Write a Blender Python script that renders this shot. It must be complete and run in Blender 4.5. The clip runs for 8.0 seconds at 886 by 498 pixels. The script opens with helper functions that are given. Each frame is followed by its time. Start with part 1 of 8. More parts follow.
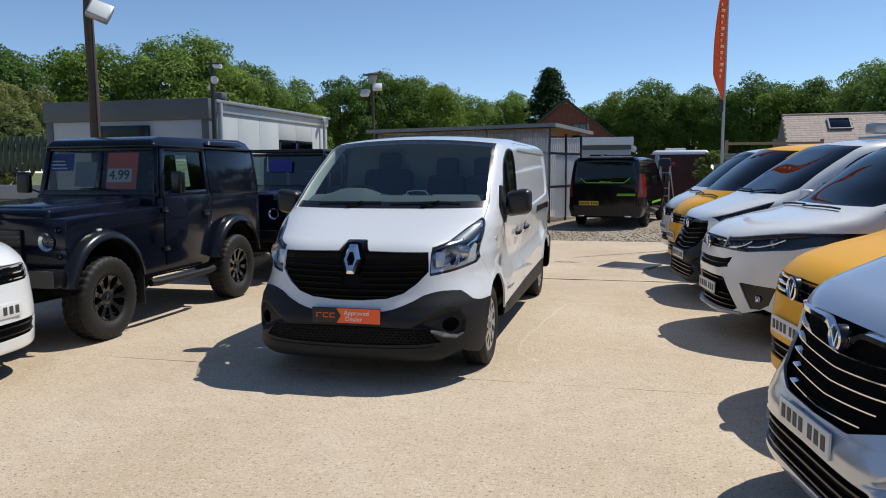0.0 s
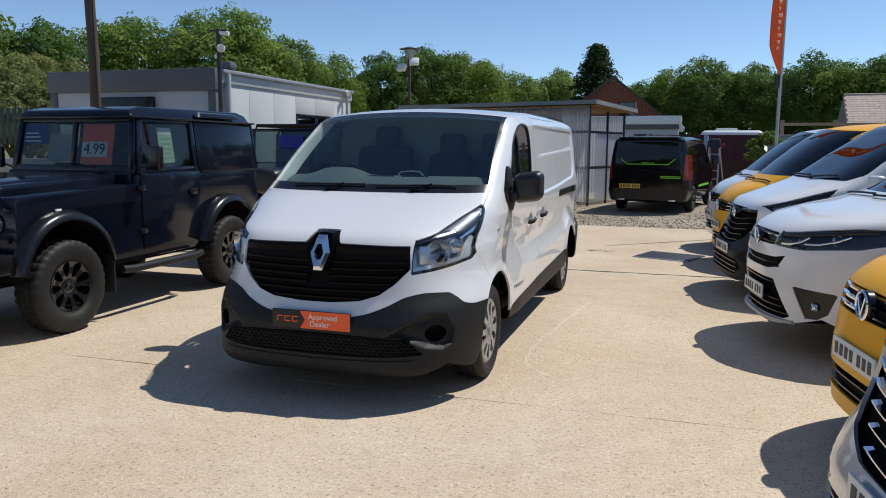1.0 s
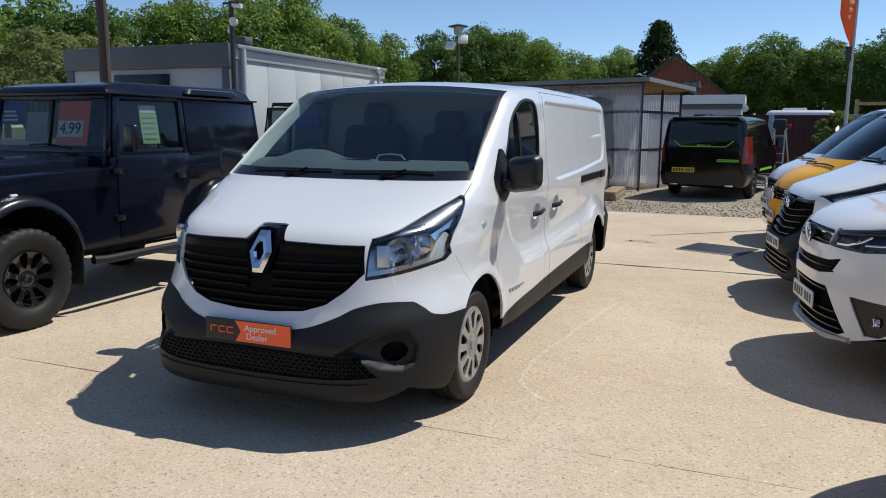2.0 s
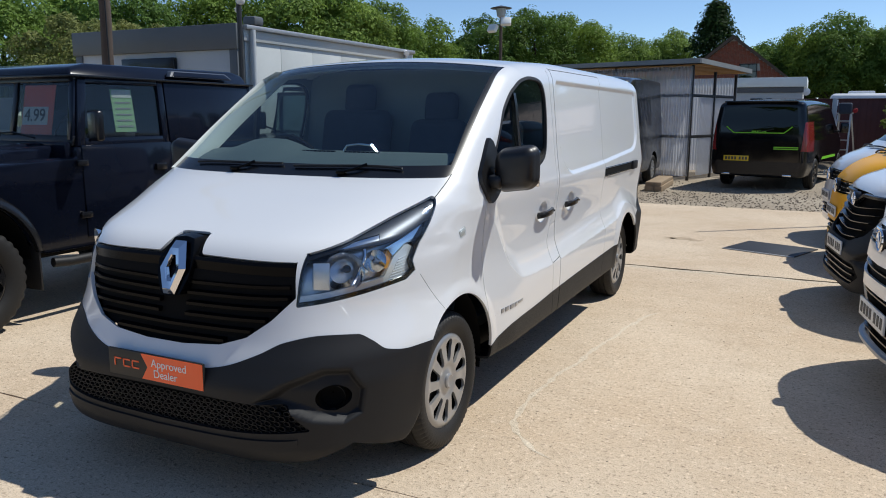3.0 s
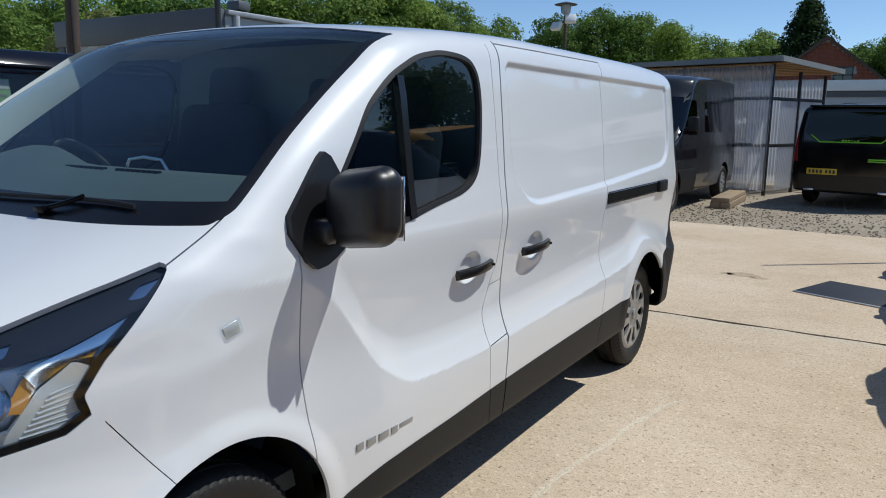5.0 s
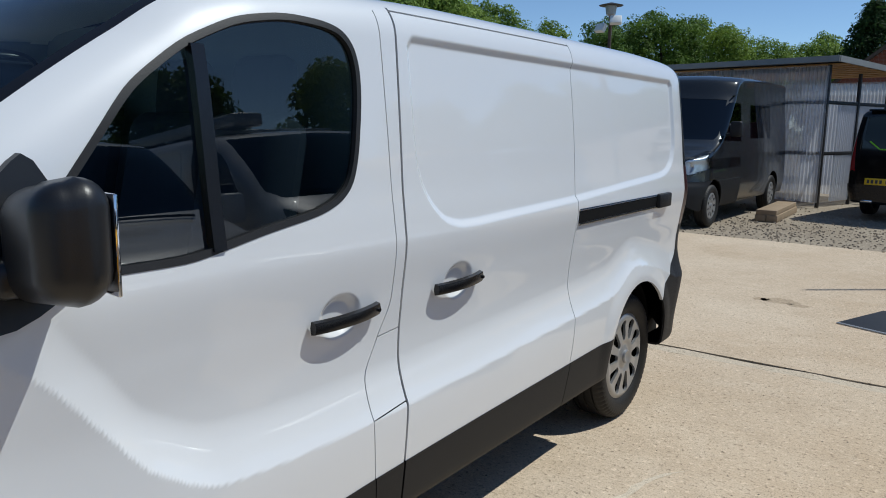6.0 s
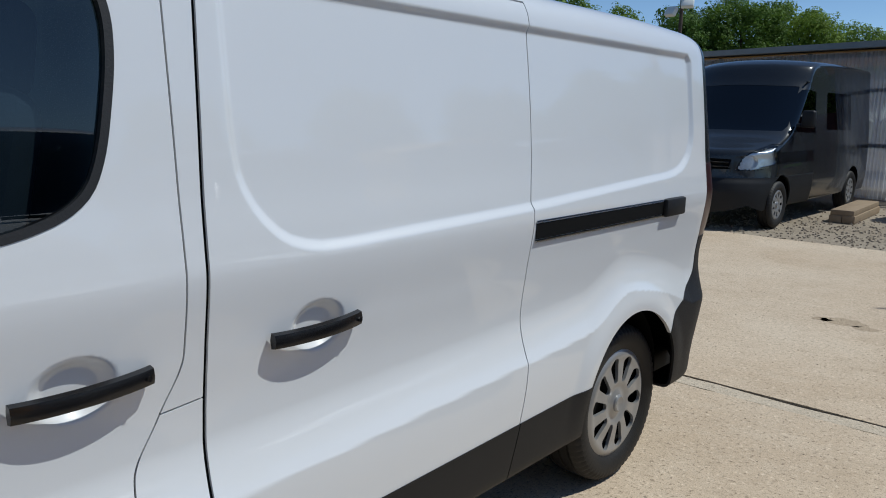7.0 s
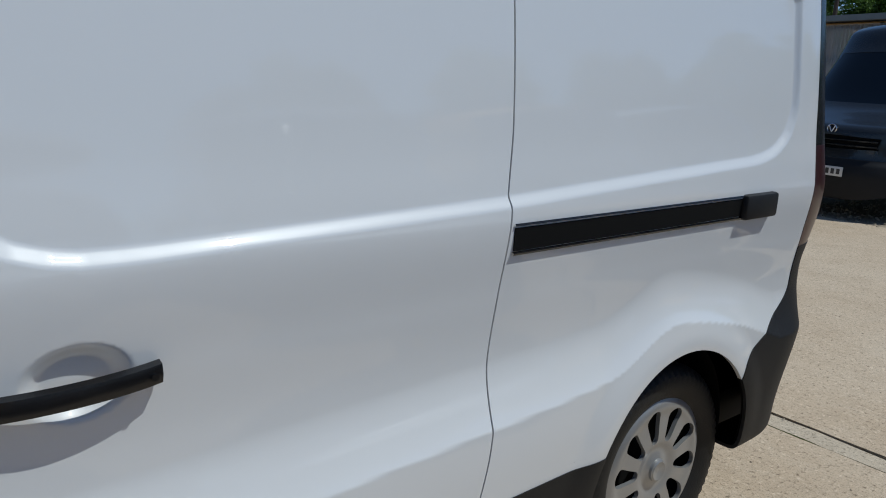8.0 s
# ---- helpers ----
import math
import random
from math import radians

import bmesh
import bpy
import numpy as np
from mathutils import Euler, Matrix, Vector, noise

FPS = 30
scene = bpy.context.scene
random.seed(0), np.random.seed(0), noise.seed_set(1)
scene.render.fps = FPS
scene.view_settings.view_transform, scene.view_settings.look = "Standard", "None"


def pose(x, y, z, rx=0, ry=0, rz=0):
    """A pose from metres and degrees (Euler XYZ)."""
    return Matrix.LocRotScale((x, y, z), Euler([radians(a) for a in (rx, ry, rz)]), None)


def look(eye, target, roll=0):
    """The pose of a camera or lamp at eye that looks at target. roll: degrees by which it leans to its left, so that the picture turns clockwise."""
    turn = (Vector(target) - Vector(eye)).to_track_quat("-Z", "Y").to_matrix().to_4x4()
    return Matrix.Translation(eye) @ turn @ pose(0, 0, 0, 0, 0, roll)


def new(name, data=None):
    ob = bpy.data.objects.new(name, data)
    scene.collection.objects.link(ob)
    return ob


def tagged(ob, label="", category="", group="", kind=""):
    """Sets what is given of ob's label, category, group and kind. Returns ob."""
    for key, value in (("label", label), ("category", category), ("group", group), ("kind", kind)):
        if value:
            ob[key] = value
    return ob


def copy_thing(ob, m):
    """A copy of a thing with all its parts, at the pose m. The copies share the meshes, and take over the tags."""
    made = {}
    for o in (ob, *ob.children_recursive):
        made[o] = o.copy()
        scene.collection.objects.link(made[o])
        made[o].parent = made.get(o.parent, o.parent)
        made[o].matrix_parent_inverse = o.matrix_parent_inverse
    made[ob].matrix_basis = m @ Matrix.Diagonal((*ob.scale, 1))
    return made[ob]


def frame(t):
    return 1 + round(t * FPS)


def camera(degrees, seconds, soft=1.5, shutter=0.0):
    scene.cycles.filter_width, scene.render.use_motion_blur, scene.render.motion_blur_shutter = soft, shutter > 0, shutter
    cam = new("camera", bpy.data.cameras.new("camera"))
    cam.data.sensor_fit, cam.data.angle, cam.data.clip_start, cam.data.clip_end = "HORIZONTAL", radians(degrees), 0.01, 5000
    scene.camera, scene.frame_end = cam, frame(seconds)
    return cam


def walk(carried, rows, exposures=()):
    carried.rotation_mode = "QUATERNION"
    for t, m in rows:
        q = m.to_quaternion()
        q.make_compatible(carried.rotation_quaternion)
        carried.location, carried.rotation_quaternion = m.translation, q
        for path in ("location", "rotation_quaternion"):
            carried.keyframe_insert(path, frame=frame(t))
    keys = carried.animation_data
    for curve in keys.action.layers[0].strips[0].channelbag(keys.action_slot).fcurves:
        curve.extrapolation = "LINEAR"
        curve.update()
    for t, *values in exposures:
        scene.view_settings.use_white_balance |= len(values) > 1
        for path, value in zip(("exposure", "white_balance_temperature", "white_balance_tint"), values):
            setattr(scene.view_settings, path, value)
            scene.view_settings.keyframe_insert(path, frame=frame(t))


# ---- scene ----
cam = camera(61.0, 8.0, 1.0)
PATH = [
    (0, (2.02, -6.098, 1.636), (1.536, -4.17, 1.421), -0.4),
    (0.5, (2.099, -5.568, 1.627), (1.563, -3.657, 1.385), -0.0),
    (1, (2.14, -5.06, 1.626), (1.544, -3.171, 1.355), 0.3),
    (1.5, (2.301, -4.571, 1.617), (1.632, -2.71, 1.32), 0.4),
    (3, (2.385, -3.117, 1.602), (1.522, -1.348, 1.247), 0.1),
    (3.5, (2.26, -2.624, 1.584), (1.36, -0.876, 1.219), 0.1),
    (4, (2.257, -2.141, 1.57), (1.323, -0.411, 1.202), 0.2),
    (4.5, (2.291, -1.684, 1.564), (1.308, 0.019, 1.203), 0.4),
    (5, (2.338, -1.2, 1.582), (1.299, 0.473, 1.235), 0.7),
    (6.5, (2.357, 0.265, 1.536), (1.135, 1.811, 1.194), 1.0),
    (7, (2.31, 0.736, 1.535), (1.013, 2.213, 1.171), 1.2),
    (7.5, (2.159, 1.206, 1.522), (0.779, 2.596, 1.119), 1.8),
    (8, (2.091, 1.616, 1.507), (0.584, 2.846, 1.043), 2.7),
]
walk(cam, [(t, look(eye, target, roll)) for t, eye, target, roll in PATH],
     [(0, 0.09, 6480, 8), (3, 0.11, 6360, 8), (4.5, -0.01, 6220, 7), (5.2, -0.06, 6160, 6), (6.5, -0.22, 6100, 5), (7.0, -0.29, 6070, 5), (8.0, -0.55, 6000, 4)])

# ---- daylight: clear sky and one high sun ----
SUN = Vector((0.49, 0.42, 1.0)).normalized()
world = bpy.data.worlds.new("sky")
scene.world = world
world.use_nodes = True
wt = world.node_tree
sky = wt.nodes.new("ShaderNodeTexSky")
sky.sky_type, sky.sun_disc = "NISHITA", False
sky.sun_elevation, sky.sun_rotation = math.asin(SUN.z), math.atan2(SUN.x, SUN.y)
sky.altitude = 2800
sky.air_density, sky.dust_density, sky.ozone_density = 1.0, 0.0, 3.6
wt.links.new(sky.outputs[0], wt.nodes["Background"].inputs[0])
wt.nodes["Background"].inputs[1].default_value = 0.122
sun = new("sun", bpy.data.lights.new("sun", "SUN"))
sun.data.energy, sun.data.angle, sun.data.color = 3.9, radians(0.53), (1.0, 0.965, 0.90)
sun.matrix_world = look(SUN * 60, (0, 0, 0))

# ---- materials ----
def mat(name, colour, rough=0.5, metal=0.0, coat=0.0, vary=0.0, scale=8.0, bump=0.0, bump_scale=60.0, fine=0.0, spec=0.5, jitter=0.0):
    """A surface with two scales of variation in colour, and fine relief."""
    m = bpy.data.materials.new(name)
    m.use_nodes = True
    nt = m.node_tree
    b = nt.nodes["Principled BSDF"]
    b.inputs["Roughness"].default_value, b.inputs["Metallic"].default_value = rough, metal
    b.inputs["Coat Weight"].default_value, b.inputs["Coat Roughness"].default_value = coat, 0.03
    b.inputs["Specular IOR Level"].default_value = spec
    b.inputs["Base Color"].default_value = (*colour, 1)
    tc = nt.nodes.new("ShaderNodeTexCoord")
    if vary or fine or jitter:
        n1, n2 = nt.nodes.new("ShaderNodeTexNoise"), nt.nodes.new("ShaderNodeTexNoise")
        n1.inputs["Scale"].default_value, n1.inputs["Detail"].default_value = scale, 5
        n2.inputs["Scale"].default_value, n2.inputs["Detail"].default_value = scale * 14, 3
        add = nt.nodes.new("ShaderNodeMath"); add.operation = "MULTIPLY_ADD"
        add.inputs[1].default_value = vary * 2
        off = nt.nodes.new("ShaderNodeMath"); off.operation = "MULTIPLY_ADD"
        off.inputs[1].default_value, off.inputs[2].default_value = fine * 2, 1 - vary - fine
        nt.links.new(tc.outputs["Object"], n1.inputs["Vector"]); nt.links.new(tc.outputs["Object"], n2.inputs["Vector"])
        nt.links.new(n1.outputs["Fac"], add.inputs[0]); nt.links.new(n2.outputs["Fac"], off.inputs[0])
        nt.links.new(off.outputs[0], add.inputs[2])
        last = add.outputs[0]
        if jitter:
            oi, geo = nt.nodes.new("ShaderNodeObjectInfo"), nt.nodes.new("ShaderNodeNewGeometry")
            ad = nt.nodes.new("ShaderNodeMath"); ad.operation = "ADD"
            nt.links.new(oi.outputs["Random"], ad.inputs[0]); nt.links.new(geo.outputs["Random Per Island"], ad.inputs[1])
            mj = nt.nodes.new("ShaderNodeMath"); mj.operation = "MULTIPLY_ADD"
            mj.inputs[1].default_value, mj.inputs[2].default_value = jitter, 1 - jitter
            nt.links.new(ad.outputs[0], mj.inputs[0])
            mm = nt.nodes.new("ShaderNodeMath"); mm.operation = "MULTIPLY"
            nt.links.new(mj.outputs[0], mm.inputs[0]); nt.links.new(last, mm.inputs[1])
            last = mm.outputs[0]
        mix = nt.nodes.new("ShaderNodeVectorMath"); mix.operation = "SCALE"
        mix.inputs[0].default_value = colour
        nt.links.new(last, mix.inputs["Scale"]); nt.links.new(mix.outputs[0], b.inputs["Base Color"])
    if bump:
        n3, bp = nt.nodes.new("ShaderNodeTexNoise"), nt.nodes.new("ShaderNodeBump")
        n3.inputs["Scale"].default_value, n3.inputs["Detail"].default_value = bump_scale, 4
        bp.inputs["Strength"].default_value, bp.inputs["Distance"].default_value = bump, 0.01
        nt.links.new(tc.outputs["Object"], n3.inputs["Vector"]); nt.links.new(n3.outputs["Fac"], bp.inputs["Height"])
        nt.links.new(bp.outputs[0], b.inputs["Normal"])
    return m


def glass_mat(name, tint, ior=1.5, rough=0.0):
    """A thin pane: it lets tinted light through and mirrors by Fresnel."""
    m = bpy.data.materials.new(name)
    m.use_nodes = True
    nt = m.node_tree
    nt.nodes.remove(nt.nodes["Principled BSDF"])
    tr, gl, lw, mx = (nt.nodes.new("ShaderNode" + k) for k in ("BsdfTransparent", "BsdfGlossy", "LayerWeight", "MixShader"))
    tr.inputs[0].default_value, gl.inputs["Roughness"].default_value, lw.inputs[0].default_value = (*tint, 1), rough, 0.5
    f0 = ((ior - 1) / (ior + 1)) ** 2
    pw, ma = nt.nodes.new("ShaderNodeMath"), nt.nodes.new("ShaderNodeMath")
    pw.operation, ma.operation = "POWER", "MULTIPLY_ADD"
    pw.inputs[1].default_value, ma.inputs[1].default_value, ma.inputs[2].default_value = 5, 1 - 2 * f0, 2 * f0
    nt.links.new(lw.outputs["Facing"], pw.inputs[0]); nt.links.new(pw.outputs[0], ma.inputs[0])
    nt.links.new(ma.outputs[0], mx.inputs[0]); nt.links.new(tr.outputs[0], mx.inputs[1]); nt.links.new(gl.outputs[0], mx.inputs[2])
    nt.links.new(mx.outputs[0], nt.nodes["Material Output"].inputs[0])
    return m


M = {
    "white": mat("white_paint", (0.71, 0.72, 0.73), 0.38, 0, 1.0, 0.012, 3, spec=0.4),
    "white_old": mat("white_paint_dusty", (0.78, 0.78, 0.77), 0.4, 0, 1.0, 0.03, 4),
    "yellow": mat("yellow_paint", (0.84, 0.40, 0.002), 0.5, 0, 0.22, 0.02, 4, spec=0.25),
    "silver": mat("silver_paint", (0.52, 0.55, 0.60), 0.32, 0.6, 1.0, 0.02, 4),
    "black": mat("black_paint", (0.003, 0.003, 0.004), 0.08, 0, 0.0, 0.1, 5),
    "rover": mat("dark_blue_black_paint", (0.005, 0.007, 0.015), 0.14, 0, 0.15, 0.15, 5, bump=0.012, bump_scale=5, spec=0.22),
    "vent_frame": mat("grey_blue_window_frame", (0.045, 0.055, 0.075), 0.4, 0, 0, 0.1, 8),
    "slate": mat("dark_grey_metallic_paint", (0.020, 0.023, 0.026), 0.22, 0.2, 0.4, 0.1, 5),
    "plastic": mat("dark_grey_moulded_plastic", (0.009, 0.0095, 0.011), 0.55, 0, 0, 0.15, 6, 0.12, 420, 0.06, spec=0.35),
    "trim": mat("black_gloss_plastic", (0.007, 0.007, 0.008), 0.25, 0, 0, 0.1, 8),
    "mirror_black": mat("black_mirror_plastic", (0.009, 0.009, 0.010), 0.38, 0, 0, 0.12, 6, 0.05, 420, 0.05),
    "rubber": mat("black_rubber", (0.010, 0.010, 0.011), 0.6, 0, 0, 0.2, 12, 0.1, 200, 0.1),
    "tyre": mat("tyre_rubber", (0.012, 0.0115, 0.011), 0.62, 0, 0, 0.3, 9, 0.15, 160, 0.15, spec=0.4),
    # near black: the shade of hollows, gaps and undersides is put into the colour
    "void": mat("hollow_shade_black", (0.004, 0.004, 0.004), 0.8, spec=0.15),
    "liner": mat("grey_cab_trim", (0.19, 0.235, 0.26), 0.7, 0, 0, 0.08, 6, 0.1, 300),
    "pale_trim": mat("pale_grey_cab_trim", (0.80, 0.84, 0.80), 0.6, 0, 0, 0.05, 6),
    "dash": mat("charcoal_dashboard", (0.075, 0.10, 0.11), 0.6, 0, 0, 0.12, 8, 0.15, 300),
    "cloth": mat("dark_seat_cloth", (0.030, 0.040, 0.062), 0.9, 0, 0, 0.2, 20, 0.3, 500, 0.1),
    "chrome": mat("chrome", (0.78, 0.78, 0.80), 0.06, 1.0),
    "alloy": mat("silver_wheel_cover", (0.36, 0.36, 0.36), 0.34, 0.5, 0.2, 0.06, 10, 0.02, 300, 0.04),
    "black_alloy": mat("gloss_black_alloy", (0.012, 0.012, 0.013), 0.2, 0.3, 0.6, 0.1, 10),
    "reflector": mat("lamp_reflector", (0.75, 0.77, 0.80), 0.12, 1.0),
    "lamp_grey": mat("lamp_bezel_grey", (0.030, 0.036, 0.050), 0.30, 0.4),
    "lamp_silver": mat("lamp_satin_reflector", (0.62, 0.65, 0.70), 0.32, 0.85, 0, 0.2, 18),
    "amber": mat("amber_lens", (0.55, 0.26, 0.05), 0.2, 0, 0.4),
    "red_lens": mat("dark_red_lens", (0.030, 0.003, 0.004), 0.3, 0, 0.2, 0.1, 12),
    "smoke": glass_mat("tinted_window_glass", (0.42, 0.50, 0.50)),
    "screen": glass_mat("windscreen_glass", (0.82, 0.90, 0.88)),
    # near-black tint stands in for dim interiors that are not built
    "dark_glass": glass_mat("dark_interior_glass", (0.03, 0.035, 0.04)),
    "tail_glass": glass_mat("dark_tailgate_glass", (0.02, 0.022, 0.03), 1.3),
    "tail_red": mat("red_tail_lens", (0.22, 0.012, 0.014), 0.2, 0, 0.4, 0.1, 12),
    "smoke_lens": glass_mat("smoked_lamp_lens", (0.75, 0.78, 0.82), 1.5),
    "grille_black": mat("satin_black_grille", (0.0025, 0.0025, 0.003), 0.25, 0, 0, 0.1, 8, spec=0.10),
    "rover_glass": glass_mat("off_roader_glass", (0.76, 0.79, 0.78), 1.3),
    "ribbed": mat("ribbed_pale_reflector", (0.72, 0.73, 0.70), 0.25, 0.35),
    "lens": glass_mat("clear_lamp_lens", (0.90, 0.93, 0.95), 1.32),
    "orange": mat("orange_print", (0.90, 0.10, 0.008), 0.35, 0, 0.5),
    "orange_cloth": mat("orange_flag_cloth", (0.80, 0.10, 0.02), 0.8, 0, 0, 0.12, 5),
    "flag_print": mat("pale_orange_print", (0.80, 0.42, 0.26), 0.7),
    "white_print": mat("white_print", (0.78, 0.78, 0.76), 0.4),
    "plate_white": mat("reflective_white_plate", (0.72, 0.72, 0.70), 0.35),
    "plate_yellow": mat("reflective_yellow_plate", (0.78, 0.52, 0.02), 0.35),
    "ink": mat("black_print", (0.01, 0.01, 0.01), 0.5),
    "plate_ink": mat("worn_black_print", (0.06, 0.06, 0.06), 0.6),
    "blue_print": mat("blue_print", (0.02, 0.03, 0.30), 0.5),
    "lime": mat("lime_green_print", (0.22, 0.62, 0.03), 0.4),
    "green_print": mat("pale_green_print", (0.40, 0.62, 0.34), 0.5),
    "steel": mat("galvanised_steel", (0.40, 0.41, 0.42), 0.45, 0.6, 0, 0.15, 10, 0.05, 90, 0.08),
    "dark_steel": mat("dark_painted_steel", (0.035, 0.034, 0.034), 0.5, 0.2, 0, 0.2, 10),
    "alu": mat("aluminium_ladder", (0.55, 0.55, 0.55), 0.35, 0.9, 0, 0.08, 20),
    "cabin": mat("light_grey_cladding", (0.47, 0.49, 0.50), 0.5, 0, 0, 0.08, 2.5, 0.03, 40, 0.03),
    "cabin_pale": mat("pale_grey_cladding", (0.50, 0.52, 0.51), 0.5, 0, 0, 0.08, 2.5, 0.03, 40, 0.03),
    "cabin_dark": mat("slate_grey_fascia", (0.105, 0.115, 0.125), 0.5, 0, 0, 0.12, 3, 0.03, 40, 0.03),
    "timber": mat("weathered_timber", (0.30, 0.22, 0.14), 0.8, 0, 0, 0.3, 6, 0.5, 70, 0.15),
    "pole_wood": mat("tarred_pole_timber", (0.080, 0.058, 0.045), 0.85, 0, 0, 0.35, 7, 0.5, 60, 0.2),
    "new_timber": mat("bright_softwood", (0.55, 0.30, 0.10), 0.7, 0, 0, 0.2, 6, 0.2, 70, 0.1),
    "fence": mat("red_brown_fence_panel", (0.075, 0.022, 0.022), 0.7, 0, 0, 0.25, 4, 0.2, 60, 0.1, jitter=0.12),
    "roof_trim": mat("weathered_grey_roof_edge", (0.24, 0.25, 0.25), 0.6, 0, 0, 0.2, 4, 0.1, 60, 0.1),
    "green_slat": mat("dark_green_fence_paint", (0.030, 0.055, 0.035), 0.6, 0, 0, 0.25, 6, 0.2, 60, 0.1, jitter=0.1),
    "felt": mat("grey_roof_felt", (0.16, 0.165, 0.17), 0.85, 0, 0, 0.2, 4, 0.3, 80, 0.1),
    "brick": mat("red_brick", (0.24, 0.075, 0.045), 0.85, 0, 0, 0.2, 9, 0.4, 60, 0.15, jitter=0.22),
    "tile": mat("pale_roof_tile", (0.42, 0.33, 0.28), 0.8, 0, 0, 0.2, 5, 0.3, 40, 0.1, jitter=0.18),
    "bark": mat("bark", (0.075, 0.055, 0.038), 0.9, 0, 0, 0.35, 8, 0.8, 30, 0.15),
    "render": mat("grey_render", (0.36, 0.37, 0.37), 0.8, 0, 0, 0.12, 3),
}
# corrugated translucent sheet: part clear, part milky, lit through from behind
def sheet_mat():
    m = mat("milky_polycarbonate", (0.72, 0.74, 0.78), 0.3, 0, 0, 0.2, 2.5, fine=0.06)
    nt = m.node_tree
    b = nt.nodes["Principled BSDF"]
    clear, milky, m1, m2 = (nt.nodes.new("ShaderNode" + k) for k in ("BsdfTransparent", "BsdfTranslucent", "MixShader", "MixShader"))
    clear.inputs[0].default_value, milky.inputs[0].default_value = (0.86, 0.88, 0.92, 1), (0.78, 0.80, 0.86, 1)
    m1.inputs[0].default_value, m2.inputs[0].default_value = 0.5, 0.42
    nt.links.new(b.outputs[0], m1.inputs[1]); nt.links.new(milky.outputs[0], m1.inputs[2])
    nt.links.new(m1.outputs[0], m2.inputs[1]); nt.links.new(clear.outputs[0], m2.inputs[2])
    nt.links.new(m2.outputs[0], nt.nodes["Material Output"].inputs[0])
    return m


M["poly"] = sheet_mat()


def leaf_mat(name, dark, light):
    m = bpy.data.materials.new(name)
    m.use_nodes = True
    nt = m.node_tree
    b = nt.nodes["Principled BSDF"]
    geo, tc, noi, ramp = (nt.nodes.new("ShaderNode" + k) for k in ("NewGeometry", "TexCoord", "TexNoise", "ValToRGB"))
    noi.inputs["Scale"].default_value = 0.8
    add = nt.nodes.new("ShaderNodeMath"); add.operation = "MULTIPLY_ADD"
    add.inputs[1].default_value = 0.28
    half = nt.nodes.new("ShaderNodeMath"); half.operation = "MULTIPLY"; half.inputs[1].default_value = 0.75
    nt.links.new(tc.outputs["Object"], noi.inputs["Vector"])
    nt.links.new(noi.outputs["Fac"], half.inputs[0])
    nt.links.new(geo.outputs["Random Per Island"], add.inputs[0]); nt.links.new(half.outputs[0], add.inputs[2])
    nt.links.new(add.outputs[0], ramp.inputs[0])
    ramp.color_ramp.elements[0].color, ramp.color_ramp.elements[1].color = (*dark, 1), (*light, 1)
    ramp.color_ramp.elements[0].position, ramp.color_ramp.elements[1].position = 0.15, 0.85
    info, hue = nt.nodes.new("ShaderNodeObjectInfo"), nt.nodes.new("ShaderNodeHueSaturation")
    span = nt.nodes.new("ShaderNodeMapRange")
    span.inputs["To Min"].default_value, span.inputs["To Max"].default_value = 0.70, 1.25
    shift = nt.nodes.new("ShaderNodeMapRange")
    shift.inputs["To Min"].default_value, shift.inputs["To Max"].default_value = 0.515, 0.485
    nt.links.new(info.outputs["Random"], span.inputs["Value"]); nt.links.new(info.outputs["Random"], shift.inputs["Value"])
    nt.links.new(span.outputs[0], hue.inputs["Value"]); nt.links.new(shift.outputs[0], hue.inputs["Hue"])
    nt.links.new(ramp.outputs[0], hue.inputs["Color"])
    nt.links.new(hue.outputs[0], b.inputs["Base Color"])
    b.inputs["Roughness"].default_value = 0.6
    b.inputs["Specular IOR Level"].default_value = 0.2
    trl, mx = nt.nodes.new("ShaderNodeBsdfTranslucent"), nt.nodes.new("ShaderNodeMixShader")
    nt.links.new(hue.outputs[0], trl.inputs[0])
    mx.inputs[0].default_value = 0.38
    nt.links.new(b.outputs[0], mx.inputs[1]); nt.links.new(trl.outputs[0], mx.inputs[2])
    nt.links.new(mx.outputs[0], nt.nodes["Material Output"].inputs[0])
    return m


M["leaf"] = leaf_mat("oak_leaves", (0.050, 0.100, 0.020), (0.265, 0.395, 0.080))
M["leaf_laurel"] = leaf_mat("yellow_green_laurel_leaves", (0.17, 0.22, 0.04), (0.46, 0.50, 0.13))
M["leaf_olive"] = leaf_mat("pale_willow_leaves", (0.12, 0.14, 0.04), (0.34, 0.36, 0.12))
M["leaf_dark"] = leaf_mat("conifer_needles", (0.020, 0.042, 0.012), (0.070, 0.120, 0.028))
M["leaf_light"] = leaf_mat("bright_spring_leaves", (0.075, 0.130, 0.020), (0.270, 0.390, 0.065))


